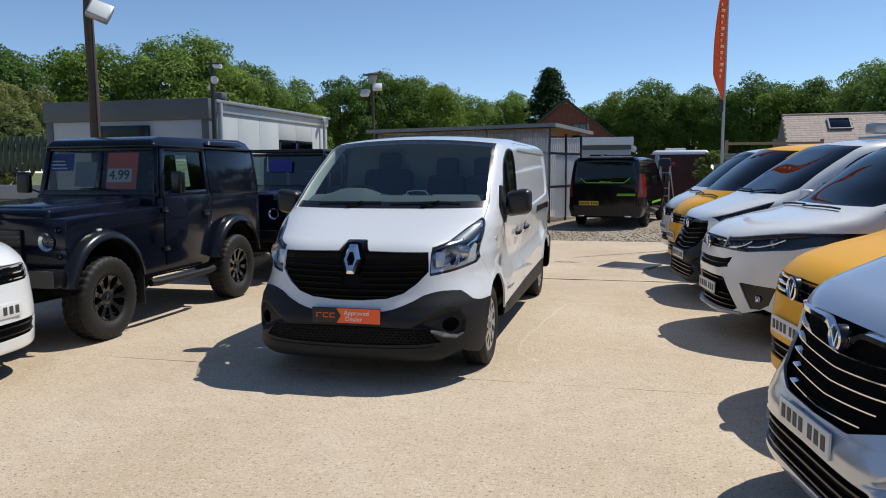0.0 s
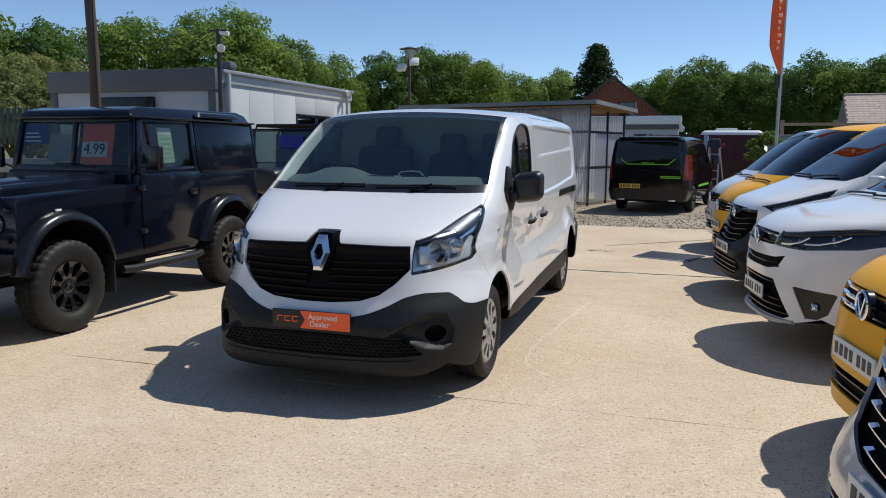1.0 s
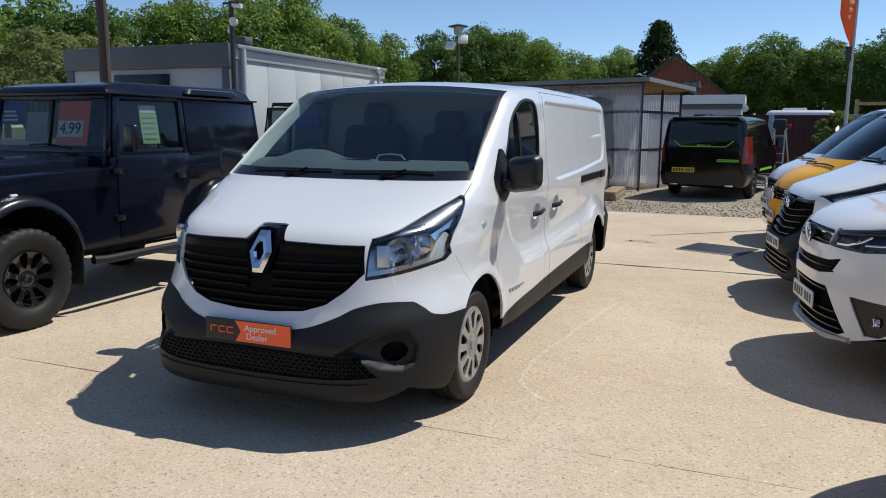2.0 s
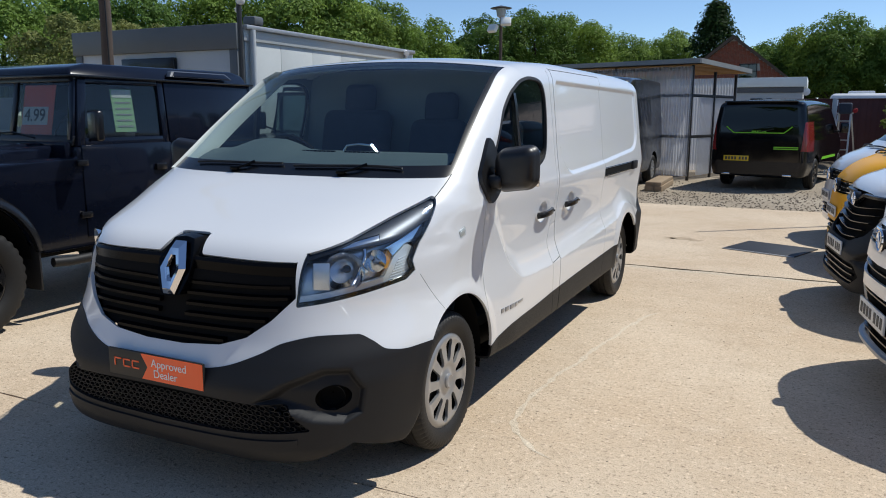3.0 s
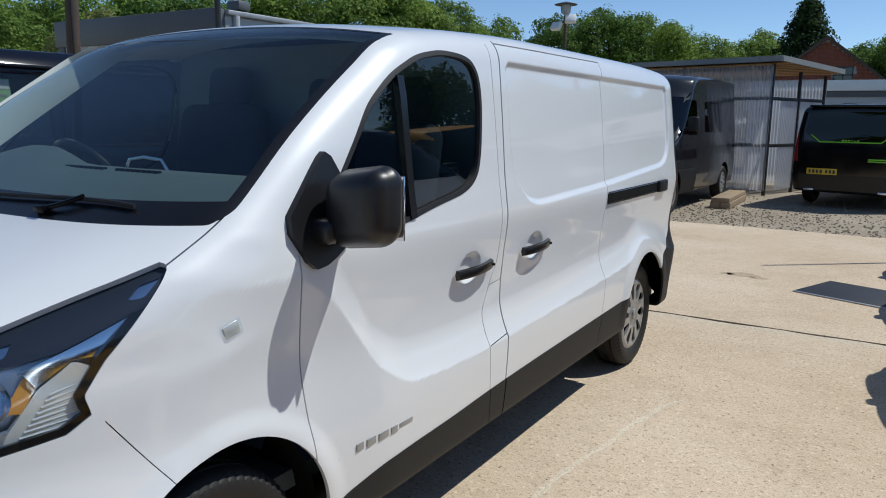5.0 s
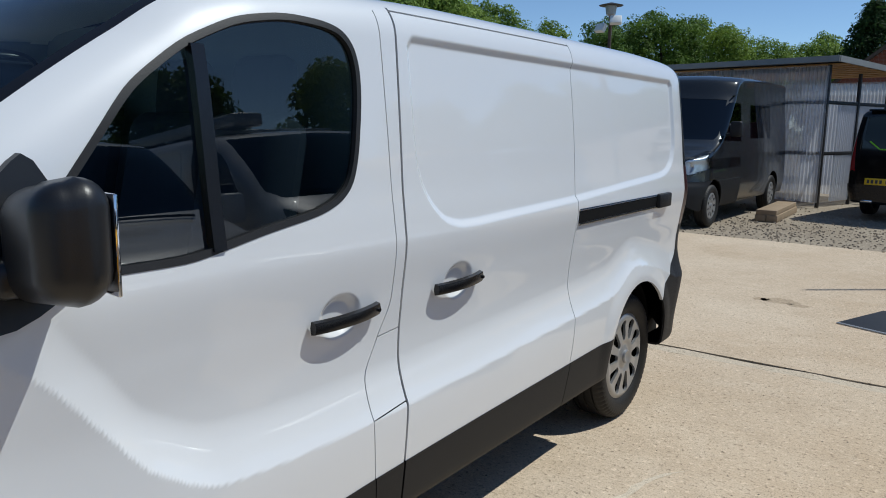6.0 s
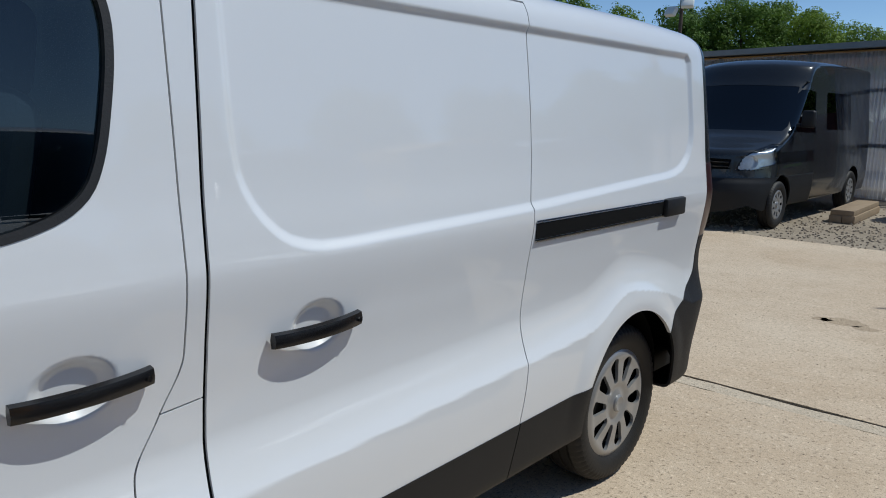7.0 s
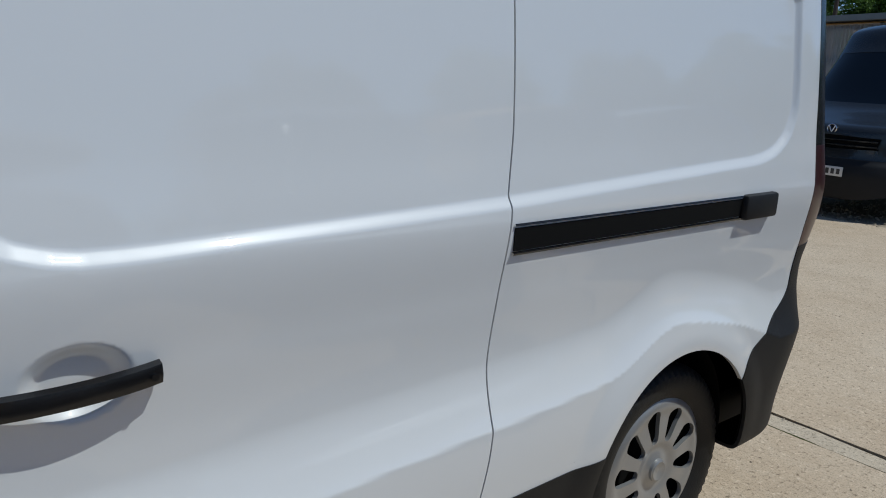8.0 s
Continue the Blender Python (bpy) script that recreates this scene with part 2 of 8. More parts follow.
def ground_mat(name, base, pale, dark, stone):
    """Old poured concrete or gravel: broad stains, blotches, aggregate and grain."""
    m = bpy.data.materials.new(name)
    m.use_nodes = True
    nt = m.node_tree
    b = nt.nodes["Principled BSDF"]
    b.inputs["Roughness"].default_value = 0.88
    b.inputs["Specular IOR Level"].default_value = 0.25
    tc = nt.nodes.new("ShaderNodeTexCoord")

    def noise_at(scale, detail, rough=0.55):
        n = nt.nodes.new("ShaderNodeTexNoise")
        n.inputs["Scale"].default_value, n.inputs["Detail"].default_value, n.inputs["Roughness"].default_value = scale, detail, rough
        nt.links.new(tc.outputs["Object"], n.inputs["Vector"])
        return n.outputs["Fac"]

    def ramp(value, lo, hi):
        r = nt.nodes.new("ShaderNodeMapRange")
        r.inputs["From Min"].default_value, r.inputs["From Max"].default_value = lo, hi
        nt.links.new(value, r.inputs["Value"])
        return r.outputs[0]

    def mix(fac, a, colour):
        x = nt.nodes.new("ShaderNodeMix"); x.data_type = "RGBA"
        nt.links.new(fac, x.inputs[0])
        if isinstance(a, tuple):
            x.inputs[6].default_value = (*a, 1)
        else:
            nt.links.new(a, x.inputs[6])
        x.inputs[7].default_value = (*colour, 1)
        return x.outputs[2]

    def times(v, k):
        q = nt.nodes.new("ShaderNodeMath"); q.operation = "MULTIPLY"; q.inputs[1].default_value = k
        nt.links.new(v, q.inputs[0])
        return q.outputs[0]

    c = mix(ramp(noise_at(0.45, 6), 0.38, 0.66), base, pale)
    c = mix(times(ramp(noise_at(1.7, 7, 0.7), 0.50, 0.72), 0.38), c, dark)
    c = mix(times(ramp(noise_at(9, 4), 0.5, 0.8), 0.45), c, tuple(v * 0.75 for v in base))
    c = mix(times(ramp(noise_at(4.2, 7, 0.7), 0.50, 0.72), 0.6), c, pale)
    c = mix(times(ramp(noise_at(2.9, 8, 0.75), 0.56, 0.70), 0.30), c, tuple(v * 0.78 for v in base))
    speck = noise_at(stone, 3, 0.7)
    c = mix(times(ramp(speck, 0.56, 0.68), 0.85), c, tuple(v * 0.45 for v in dark))
    c = mix(times(ramp(noise_at(stone * 3.1, 2, 0.7), 0.53, 0.64), 0.65), c, tuple(v * 0.45 for v in base))
    c = mix(times(ramp(noise_at(stone * 0.8, 3, 0.75), 0.56, 0.72), 0.75), c, tuple(min(1, v * 1.3) for v in pale))
    nt.links.new(c, b.inputs["Base Color"])
    bp = nt.nodes.new("ShaderNodeBump")
    bp.inputs["Strength"].default_value, bp.inputs["Distance"].default_value = 0.5, 0.010
    nt.links.new(speck, bp.inputs["Height"]); nt.links.new(bp.outputs[0], b.inputs["Normal"])
    return m


M["concrete"] = ground_mat("sunlit_worn_concrete", (0.56, 0.435, 0.305), (0.665, 0.55, 0.415), (0.40, 0.30, 0.20), 44)
M["gravel"] = ground_mat("crushed_stone", (0.30, 0.245, 0.18), (0.40, 0.34, 0.26), (0.19, 0.15, 0.11), 22)
M["pebble"] = mat("pale_crushed_stone", (0.33, 0.27, 0.20), 0.85, 0, 0, 0.2, 20, 0.2, 90, 0.1, jitter=0.35)
M["earth"] = ground_mat("dry_field_grass", (0.12, 0.14, 0.05), (0.2, 0.19, 0.08), (0.06, 0.07, 0.025), 9)


# ---- building helpers ----
def finish(ob, sharp=32):
    me = ob.data
    me.polygons.foreach_set("use_smooth", [True] * len(me.polygons))
    me.set_sharp_from_angle(angle=radians(sharp))
    me.update()
    return ob


def exact_normals(me):
    """Shades a panel by its field's own normals; its turned-in edge keeps flat ones."""
    vn = np.zeros(len(me.vertices) * 3)
    me.attributes["field_normal"].data.foreach_get("vector", vn)
    vn = vn.reshape(-1, 3)
    lv, count = np.zeros(len(me.loops), int), np.zeros(len(me.polygons), int)
    me.loops.foreach_get("vertex_index", lv)
    me.polygons.foreach_get("loop_total", count)
    pn = np.zeros(len(me.polygons) * 3)
    me.polygons.foreach_get("normal", pn)
    flat = np.zeros(len(me.polygons), int)
    me.attributes["rim"].data.foreach_get("value", flat)
    out = np.where(np.repeat(flat, count)[:, None] > 0, np.repeat(pn.reshape(-1, 3), count, axis=0), vn[lv])
    for key in ("field_normal", "rim"):
        me.attributes.remove(me.attributes[key])
    me.normals_split_custom_set(out.tolist())


def part(name, bm, material, parent=None, label="", sharp=32):
    """Links a bmesh as one mesh object under a thing or a part."""
    me = bpy.data.meshes.new(name)
    bm.normal_update()
    bm.to_mesh(me)
    bm.free()
    for one in material if isinstance(material, (list, tuple)) else [material]:
        me.materials.append(one)
    ob = finish(new(name, me), sharp)
    if "field_normal" in me.attributes:
        exact_normals(me)
        ob.shadow_terminator_geometry_offset = 0.25
    ob.parent = parent
    if label:
        ob["label"] = label
    return ob


def thing(name, label, category, m=None, group="", kind=""):
    """An empty at a thing's base, to which its parts belong."""
    ob = tagged(new(name), label, category, group, kind)
    ob.empty_display_size = 0.2
    if m is not None:
        ob.matrix_world = m
    return ob


def add_box(bm, x0, x1, y0, y1, z0, z1, bevel=0.0, m=None, seg=2):
    got = bmesh.ops.create_cube(bm, size=1.0)
    vs = got["verts"]
    bmesh.ops.transform(bm, matrix=Matrix.Translation(((x0 + x1) / 2, (y0 + y1) / 2, (z0 + z1) / 2)) @ Matrix.Diagonal((x1 - x0, y1 - y0, z1 - z0, 1)), verts=vs)
    if bevel:
        es = list({e for v in vs for e in v.link_edges})
        r = bmesh.ops.bevel(bm, geom=es, offset=bevel, segments=seg, profile=0.5, affect="EDGES")
        vs = list({v for f in r["faces"] for v in f.verts} | {v for v in vs if v.is_valid})
    if m is not None:
        bmesh.ops.transform(bm, matrix=m, verts=vs)
    return vs


def box_bm(x0, x1, y0, y1, z0, z1, bevel=0.0, m=None, seg=2):
    bm = bmesh.new()
    add_box(bm, x0, x1, y0, y1, z0, z1, bevel, m, seg)
    return bm


def add_tube(bm, pts, r, sides=10, caps=True, r_end=None):
    """A round bar along a line of points."""
    pts = [Vector(p) for p in pts]
    rings = []
    for i, p in enumerate(pts):
        d = (pts[min(i + 1, len(pts) - 1)] - pts[max(i - 1, 0)]).normalized()
        u = d.cross(Vector((0, 0, 1)) if abs(d.z) < 0.9 else Vector((1, 0, 0))).normalized()
        w = d.cross(u)
        rr = r if r_end is None else r + (r_end - r) * i / (len(pts) - 1)
        rings.append([bm.verts.new(p + rr * (math.cos(a) * u + math.sin(a) * w)) for a in (2 * math.pi * k / sides for k in range(sides))])
    for a, b in zip(rings, rings[1:]):
        for k in range(sides):
            bm.faces.new((a[k], b[k], b[(k + 1) % sides], a[(k + 1) % sides]))
    if caps:
        bm.faces.new(rings[0]); bm.faces.new(rings[-1][::-1])
    return rings


def tube_bm(pts, r, sides=10, caps=True, r_end=None):
    bm = bmesh.new()
    add_tube(bm, pts, r, sides, caps, r_end)
    return bm


def revolve_bm(profile, seg=48, axis="x", close=False, caps=True):
    """A profile of (along the axis, radius) turned round that axis."""
    bm = bmesh.new()
    rings = []
    for a, r in profile:
        ring = []
        for k in range(seg):
            t = 2 * math.pi * k / seg
            c, s = r * math.cos(t), r * math.sin(t)
            ring.append(bm.verts.new((a, c, s) if axis == "x" else (c, a, s) if axis == "y" else (c, s, a)))
        rings.append(ring)
    pairs = list(zip(rings, rings[1:])) + ([(rings[-1], rings[0])] if close else [])
    for a, b in pairs:
        for k in range(seg):
            bm.faces.new((a[k], a[(k + 1) % seg], b[(k + 1) % seg], b[k]))
    if not close and caps:
        for ring in (rings[0], rings[-1]):
            if (ring[0].co - ring[seg // 2].co).length > 1e-4:
                bm.faces.new(ring)
    bmesh.ops.recalc_face_normals(bm, faces=bm.faces)
    return bm


def curve(pts):
    """A smooth curve (monotone cubic) through points (a, value), flat beyond its ends."""
    xs, ys = (np.array(c, float) for c in zip(*pts))
    h, d = np.diff(xs), np.diff(ys) / np.diff(xs)
    t = np.zeros(len(xs))
    t[0], t[-1] = d[0], d[-1]
    for i in range(1, len(xs) - 1):
        if d[i - 1] * d[i] > 0:
            w1, w2 = 2 * h[i] + h[i - 1], h[i] + 2 * h[i - 1]
            t[i] = (w1 + w2) / (w1 / d[i - 1] + w2 / d[i])

    def at(x):
        x = np.clip(np.asarray(x, float), xs[0], xs[-1])
        i = np.clip(np.searchsorted(xs, x, side="right") - 1, 0, len(xs) - 2)
        s = (x - xs[i]) / h[i]
        return ys[i] * (1 + 2 * s) * (1 - s) ** 2 + ys[i + 1] * s * s * (3 - 2 * s) + h[i] * (t[i] * s * (1 - s) ** 2 + t[i + 1] * s * s * (s - 1))

    return at


def step(lo, hi, x):
    s = np.clip((x - lo) / (hi - lo), 0, 1)
    return s * s * (3 - 2 * s)


def smax(a, b, k):
    h = np.clip(0.5 + 0.5 * (a - b) / k, 0, 1)
    return b + (a - b) * h + k * h * (1 - h)


def poly_sd(u, v, pts, grow=0.0):
    """Signed distance in a plane from a polygon, grown (and rounded) by a margin."""
    u, v = np.asarray(u, float), np.asarray(v, float)
    best, inside = np.full(u.shape, 1e9), np.zeros(u.shape, bool)
    n = len(pts)
    for i in range(n):
        (ax, ay), (bx, by) = pts[i], pts[(i + 1) % n]
        ex, ey = bx - ax, by - ay
        s = np.clip(((u - ax) * ex + (v - ay) * ey) / (ex * ex + ey * ey), 0, 1)
        best = np.minimum(best, (u - ax - s * ex) ** 2 + (v - ay - s * ey) ** 2)
        hit = (ay > v) != (by > v)
        inside ^= hit & (u < ex * (v - ay) / (ey if ey else 1e-12) + ax)
    return np.where(inside, -1, 1) * np.sqrt(best) - grow


class Skin:
    """A sheet of polygons on a smooth field, which can be cut along lines and taken apart into panels."""

    def __init__(self, field, verts, faces):
        self.field, self.v = field, np.array(verts, float)
        self.q, self.p = np.array(faces, int), []

    def xyz(self):
        return self.v.T

    def cut(self, fn, where=None):
        x, y, z = self.xyz()
        val = fn(x, y, z)
        val = np.where(np.abs(val) < 2e-5, 2e-5, val)
        ok = np.ones(len(val), bool) if where is None else where(x, y, z)
        sign = val > 0
        sq = sign[self.q]
        mixed = sq.any(1) & ~sq.all(1) & ok[self.q].all(1)
        made, fresh, base = {}, [], len(self.v)
        quads, rest = [], []

        def mid(i, j):
            key = (i, j) if i < j else (j, i)
            if key not in made:
                a, b = key
                made[key] = base + len(fresh)
                fresh.append(self.v[a] + val[a] / (val[a] - val[b]) * (self.v[b] - self.v[a]))
            return made[key]

        for face in [*self.q[mixed].tolist(), *self.p]:
            n = len(face)
            s = [sign[i] for i in face]
            if all(s) or not any(s) or not all(ok[i] for i in face):
                rest.append(tuple(face))
                continue
            runs = []
            start = next(k for k in range(n) if s[k] != s[k - 1])
            for k in range(start, start + n):
                i, j = face[k % n], face[(k + 1) % n]
                if k == start:
                    runs.append([mid(face[(k - 1) % n], i), i])
                else:
                    runs[-1].append(i)
                if s[k % n] != s[(k + 1) % n]:
                    m = mid(i, j)
                    runs[-1].append(m)
                    if k < start + n - 1:
                        runs.append([m])
            for r in runs:
                if len(r) == 4:
                    quads.append(r)
                elif len(r) > 2:
                    rest.append(tuple(r))
        self.q = np.concatenate([self.q[~mixed], np.array(quads, int).reshape(-1, 4)])
        self.p = rest
        if fresh:
            self.v = np.concatenate([self.v, np.array(fresh)])
        return self

    def refine(self, where):
        """Splits the four-sided faces of a region into four."""
        ok = where(*self.centres()[:, :len(self.q)])
        made, out, fresh = {}, [], []
        base = len(self.v)

        def between(*ids):
            key = tuple(sorted(ids))
            if key not in made:
                made[key] = base + len(fresh)
                fresh.append(sum(self.v[i] for i in ids) / len(ids))
            return made[key]

        for a, b, c, d in self.q[ok].tolist():
            ab, bc, cd, da, m = between(a, b), between(b, c), between(c, d), between(d, a), between(a, b, c, d)
            out += [(a, ab, m, da), (ab, b, bc, m), (m, bc, c, cd), (da, m, cd, d)]
        self.q = np.concatenate([self.q[~ok], np.array(out, int).reshape(-1, 4)])
        self.v = np.concatenate([self.v, np.array(fresh).reshape(-1, 3)])
        return self

    def settle(self, steps=2, e=2e-3):
        """Draws every corner back onto the field after the cuts."""
        for _ in range(steps):
            p = self.xyz()
            x, y, z = p
            g = np.array([self.field(x + e, y, z) - self.field(x - e, y, z), self.field(x, y + e, z) - self.field(x, y - e, z), self.field(x, y, z + e) - self.field(x, y, z - e)]) / (2 * e)
            k = np.clip(self.field(x, y, z) / np.maximum((g * g).sum(0), 0.2), -0.004, 0.004)
            self.v = (p - g * k).T
        return self

    def centres(self):
        mean = self.v[self.q].mean(1)
        if self.p:
            mean = np.concatenate([mean, [self.v[list(face)].mean(0) for face in self.p]])
        return mean.T

    def normals(self, pts, e=2e-3):
        x, y, z = pts
        g = np.array([self.field(x + e, y, z) - self.field(x - e, y, z), self.field(x, y + e, z) - self.field(x, y - e, z), self.field(x, y, z + e) - self.field(x, y, z - e)])
        return g / np.maximum(np.linalg.norm(g, axis=0), 1e-9)

    def panel(self, mask, shift=0.0, rim=0.0, push=None):
        """A bmesh of the chosen faces, moved along the normal, with an edge turned inwards by rim."""
        n = len(self.q)
        pick = [*self.q[mask[:n]].tolist(), *(self.p[i] for i in np.nonzero(mask[n:])[0])]
        used = sorted({i for face in pick for i in face})
        pos = self.v[used].reshape(-1, 3).T
        nor = self.normals(pos)
        off = shift if push is None else shift + push(*pos)
        out = (pos + nor * off).T
        bm = bmesh.new()
        lay, rim_lay = bm.verts.layers.float_vector.new("field_normal"), bm.faces.layers.int.new("rim")
        at = {}
        for k, i in enumerate(used):
            at[i] = bm.verts.new(out[k])
            at[i][lay] = nor[:, k]
        for face in pick:
            try:
                bm.faces.new([at[i] for i in face])
            except ValueError:
                pass
        if rim:
            order = {i: k for k, i in enumerate(used)}
            back = {v: i for i, v in at.items()}
            low = {}
            for e in [e for e in bm.edges if e.is_boundary]:
                a, b = e.verts
                if e.link_loops[0].vert is not a:
                    a, b = b, a
                for v in (a, b):
                    if v not in low:
                        k = order[back[v]]
                        low[v] = bm.verts.new(out[k] - nor[:, k] * rim)
                bm.faces.new((b, a, low[a], low[b]))[rim_lay] = 1
        return bm


def box_skin(field, top, span, core, counts, z_low):
    """A skin shot from a core box out to the field's zero, on a box grid without its underside.
    span: x half, y0, y1; core: x half, y0, y1, share of the height low and high."""
    nx, ny, nz = counts
    hx, y0, y1 = span
    faces, index, pts = [], {}, []

    def vert(i, j, k):
        if (i, j, k) not in index:
            index[i, j, k] = len(pts)
            pts.append((i / nx * 2 - 1, j / ny, k / nz))
        return index[i, j, k]

    for j in range(ny):
        for k in range(nz):
            faces.append((vert(0, j, k), vert(0, j, k + 1), vert(0, j + 1, k + 1), vert(0, j + 1, k)))
            faces.append((vert(nx, j, k), vert(nx, j + 1, k), vert(nx, j + 1, k + 1), vert(nx, j, k + 1)))
        for i in range(nx):
            faces.append((vert(i, j, nz), vert(i + 1, j, nz), vert(i + 1, j + 1, nz), vert(i, j + 1, nz)))
    for i in range(nx):
        for k in range(nz):
            faces.append((vert(i, 0, k), vert(i + 1, 0, k), vert(i + 1, 0, k + 1), vert(i, 0, k + 1)))
            faces.append((vert(i, ny, k), vert(i, ny, k + 1), vert(i + 1, ny, k + 1), vert(i + 1, ny, k)))
    a, b, c = np.array(pts).T

    def place(a, y, c):
        return np.array([a * hx, y, z_low + c * (top(y) - z_low)])

    y = y0 + b * (y1 - y0)
    outer = place(a, y, c)
    inner = place(np.clip(a, -core[0] / hx, core[0] / hx), np.clip(y, core[1], core[2]), np.clip(c, core[3], core[4]))
    way = outer - inner
    way /= np.linalg.norm(way, axis=0)
    lo, hi = np.zeros(len(a)), np.full(len(a), 2.5)
    first = np.full(len(a), 2.5)
    for s in np.linspace(0.1, 2.5, 25)[::-1]:
        first = np.where(field(*(inner + s * way)) > 0, s, first)
    hi = first
    lo = np.maximum(first - 0.101, 0)
    for _ in range(16):
        mid = (lo + hi) / 2
        out = field(*(inner + mid * way)) > 0
        hi, lo = np.where(out, mid, hi), np.where(out, lo, mid)
    return Skin(field, (inner + hi * way).T, faces)


def text_bm(words, size, extrude=0.002):
    """Words in the built-in font as a mesh, centred, upright in the x-z plane and facing -y."""
    cu = bpy.data.curves.new("words", "FONT")
    cu.body, cu.size, cu.extrude, cu.align_x, cu.align_y = words, size, extrude, "CENTER", "CENTER"
    ob = bpy.data.objects.new("words", cu)
    me = bpy.data.meshes.new_from_object(ob)
    bm = bmesh.new()
    bm.from_mesh(me)
    bpy.data.objects.remove(ob); bpy.data.curves.remove(cu); bpy.data.meshes.remove(me)
    bmesh.ops.transform(bm, matrix=pose(0, 0, 0, 90, 0, 0), verts=bm.verts)
    return bm


# ---- wheels ----
def tyre_bm(radius, rim, width, lug=0.0, blocks=64):
    """A tyre about the x axis: bulged walls, rounded shoulders, grooved tread cut into blocks."""
    h, w = radius - rim, width / 2
    bm = bmesh.new()
    prof = [(-w * 0.70, rim - 0.012), (-w * 0.86, rim + 0.006), (-w * 0.97, rim + 0.30 * h), (-w, rim + 0.52 * h), (-w * 0.96, rim + 0.76 * h), (-w * 0.87, radius - 0.016), (-w * 0.76, radius - 0.004)]
    for g in (-0.46, 0.0, 0.46):
        prof += [(w * (g - 0.06), radius), (w * (g - 0.04), radius - 0.009), (w * (g + 0.04), radius - 0.009), (w * (g + 0.06), radius)]
    prof += [(-a, r) for a, r in prof[:7][::-1]]
    seg, rings = blocks * 3, []
    for k in range(seg):
        t = 2 * math.pi * k / seg
        ring = []
        for n, (a, r) in enumerate(prof):
            shoulder = 4 <= n <= 6 or len(prof) - 7 <= n <= len(prof) - 5
            tread = 4 < n < len(prof) - 5
            phase = (k + (1 if a > 0 and lug else 0)) % 3
            if phase == 2 and (shoulder or (lug and tread)):
                r -= 0.006 + lug
            ring.append(bm.verts.new((a, r * math.cos(t), r * math.sin(t))))
        rings.append(ring)
    for k in range(seg):
        a, b = rings[k], rings[(k + 1) % seg]
        for n in range(len(prof) - 1):
            bm.faces.new((a[n], a[n + 1], b[n + 1], b[n]))
    bmesh.ops.recalc_face_normals(bm, faces=bm.faces)
    return bm


def dished_cover(rim, depth, slots, shape, rings=26, seg=180):
    """A wheel cover facing +x, domed, with slots cut through; shape(r, a) below zero is open, a being the angle from a slot's middle."""
    verts, faces = [], []
    for i in range(rings + 1):
        r = 0.012 + (rim - 0.012) * i / rings
        for k in range(seg):
            t = 2 * math.pi * k / seg
            s = r / rim
            x = depth * (1 - s ** 2.2) * 0.55 + 0.012 * math.exp(-((s - 0.9) / 0.1) ** 2) - 0.012 * math.exp(-((s - 0.27) / 0.1) ** 2)
            verts.append((x, r * math.cos(t), r * math.sin(t)))
    for i in range(rings):
        for k in range(seg):
            a, b = i * seg + k, i * seg + (k + 1) % seg
            faces.append((a, b, b + seg, a + seg))
    sk = Skin(lambda x, y, z: x, verts, faces)

    def fn(x, y, z):
        r, t = np.hypot(y, z), np.arctan2(z, y)
        w = 2 * math.pi / slots
        return shape(r, (t + w / 2) % w - w / 2)

    sk.cut(fn)
    bm = sk.panel(fn(*sk.centres()) > 0, rim=0.014)
    bm.verts.layers.float_vector.remove(bm.verts.layers.float_vector["field_normal"])
    c = bm.verts.new((depth * 0.56 + 0.0, 0, 0))
    inner = sorted((v for v in bm.verts if v is not c and abs(math.hypot(v.co.y, v.co.z) - 0.012) < 1e-4 and v.co.x > 0.25 * depth), key=lambda v: math.atan2(v.co.z, v.co.y))
    for a, b in zip(inner, inner[1:] + inner[:1]):
        try:
            bm.faces.new((a, b, c))
        except ValueError:
            pass
    return bm


def slot_shape(rim, w0, w1, r0, r1, turn=0.0):
    """Rounded slots between two radii, widening from w0 to w1 metres."""
    def shape(r, a):
        mid = (r0 + r1) / 2 * rim
        half = (r1 - r0) / 2 * rim
        u = r - mid
        wide = w0 + (w1 - w0) * (u + half) / (2 * half)
        v = r * np.sin(a + turn * (r / rim - 0.6))
        q = np.maximum(np.abs(u) - half + wide * 0.5, 0)
        return np.hypot(v, q) - wide * 0.5
    return shape


WHEELS = {}


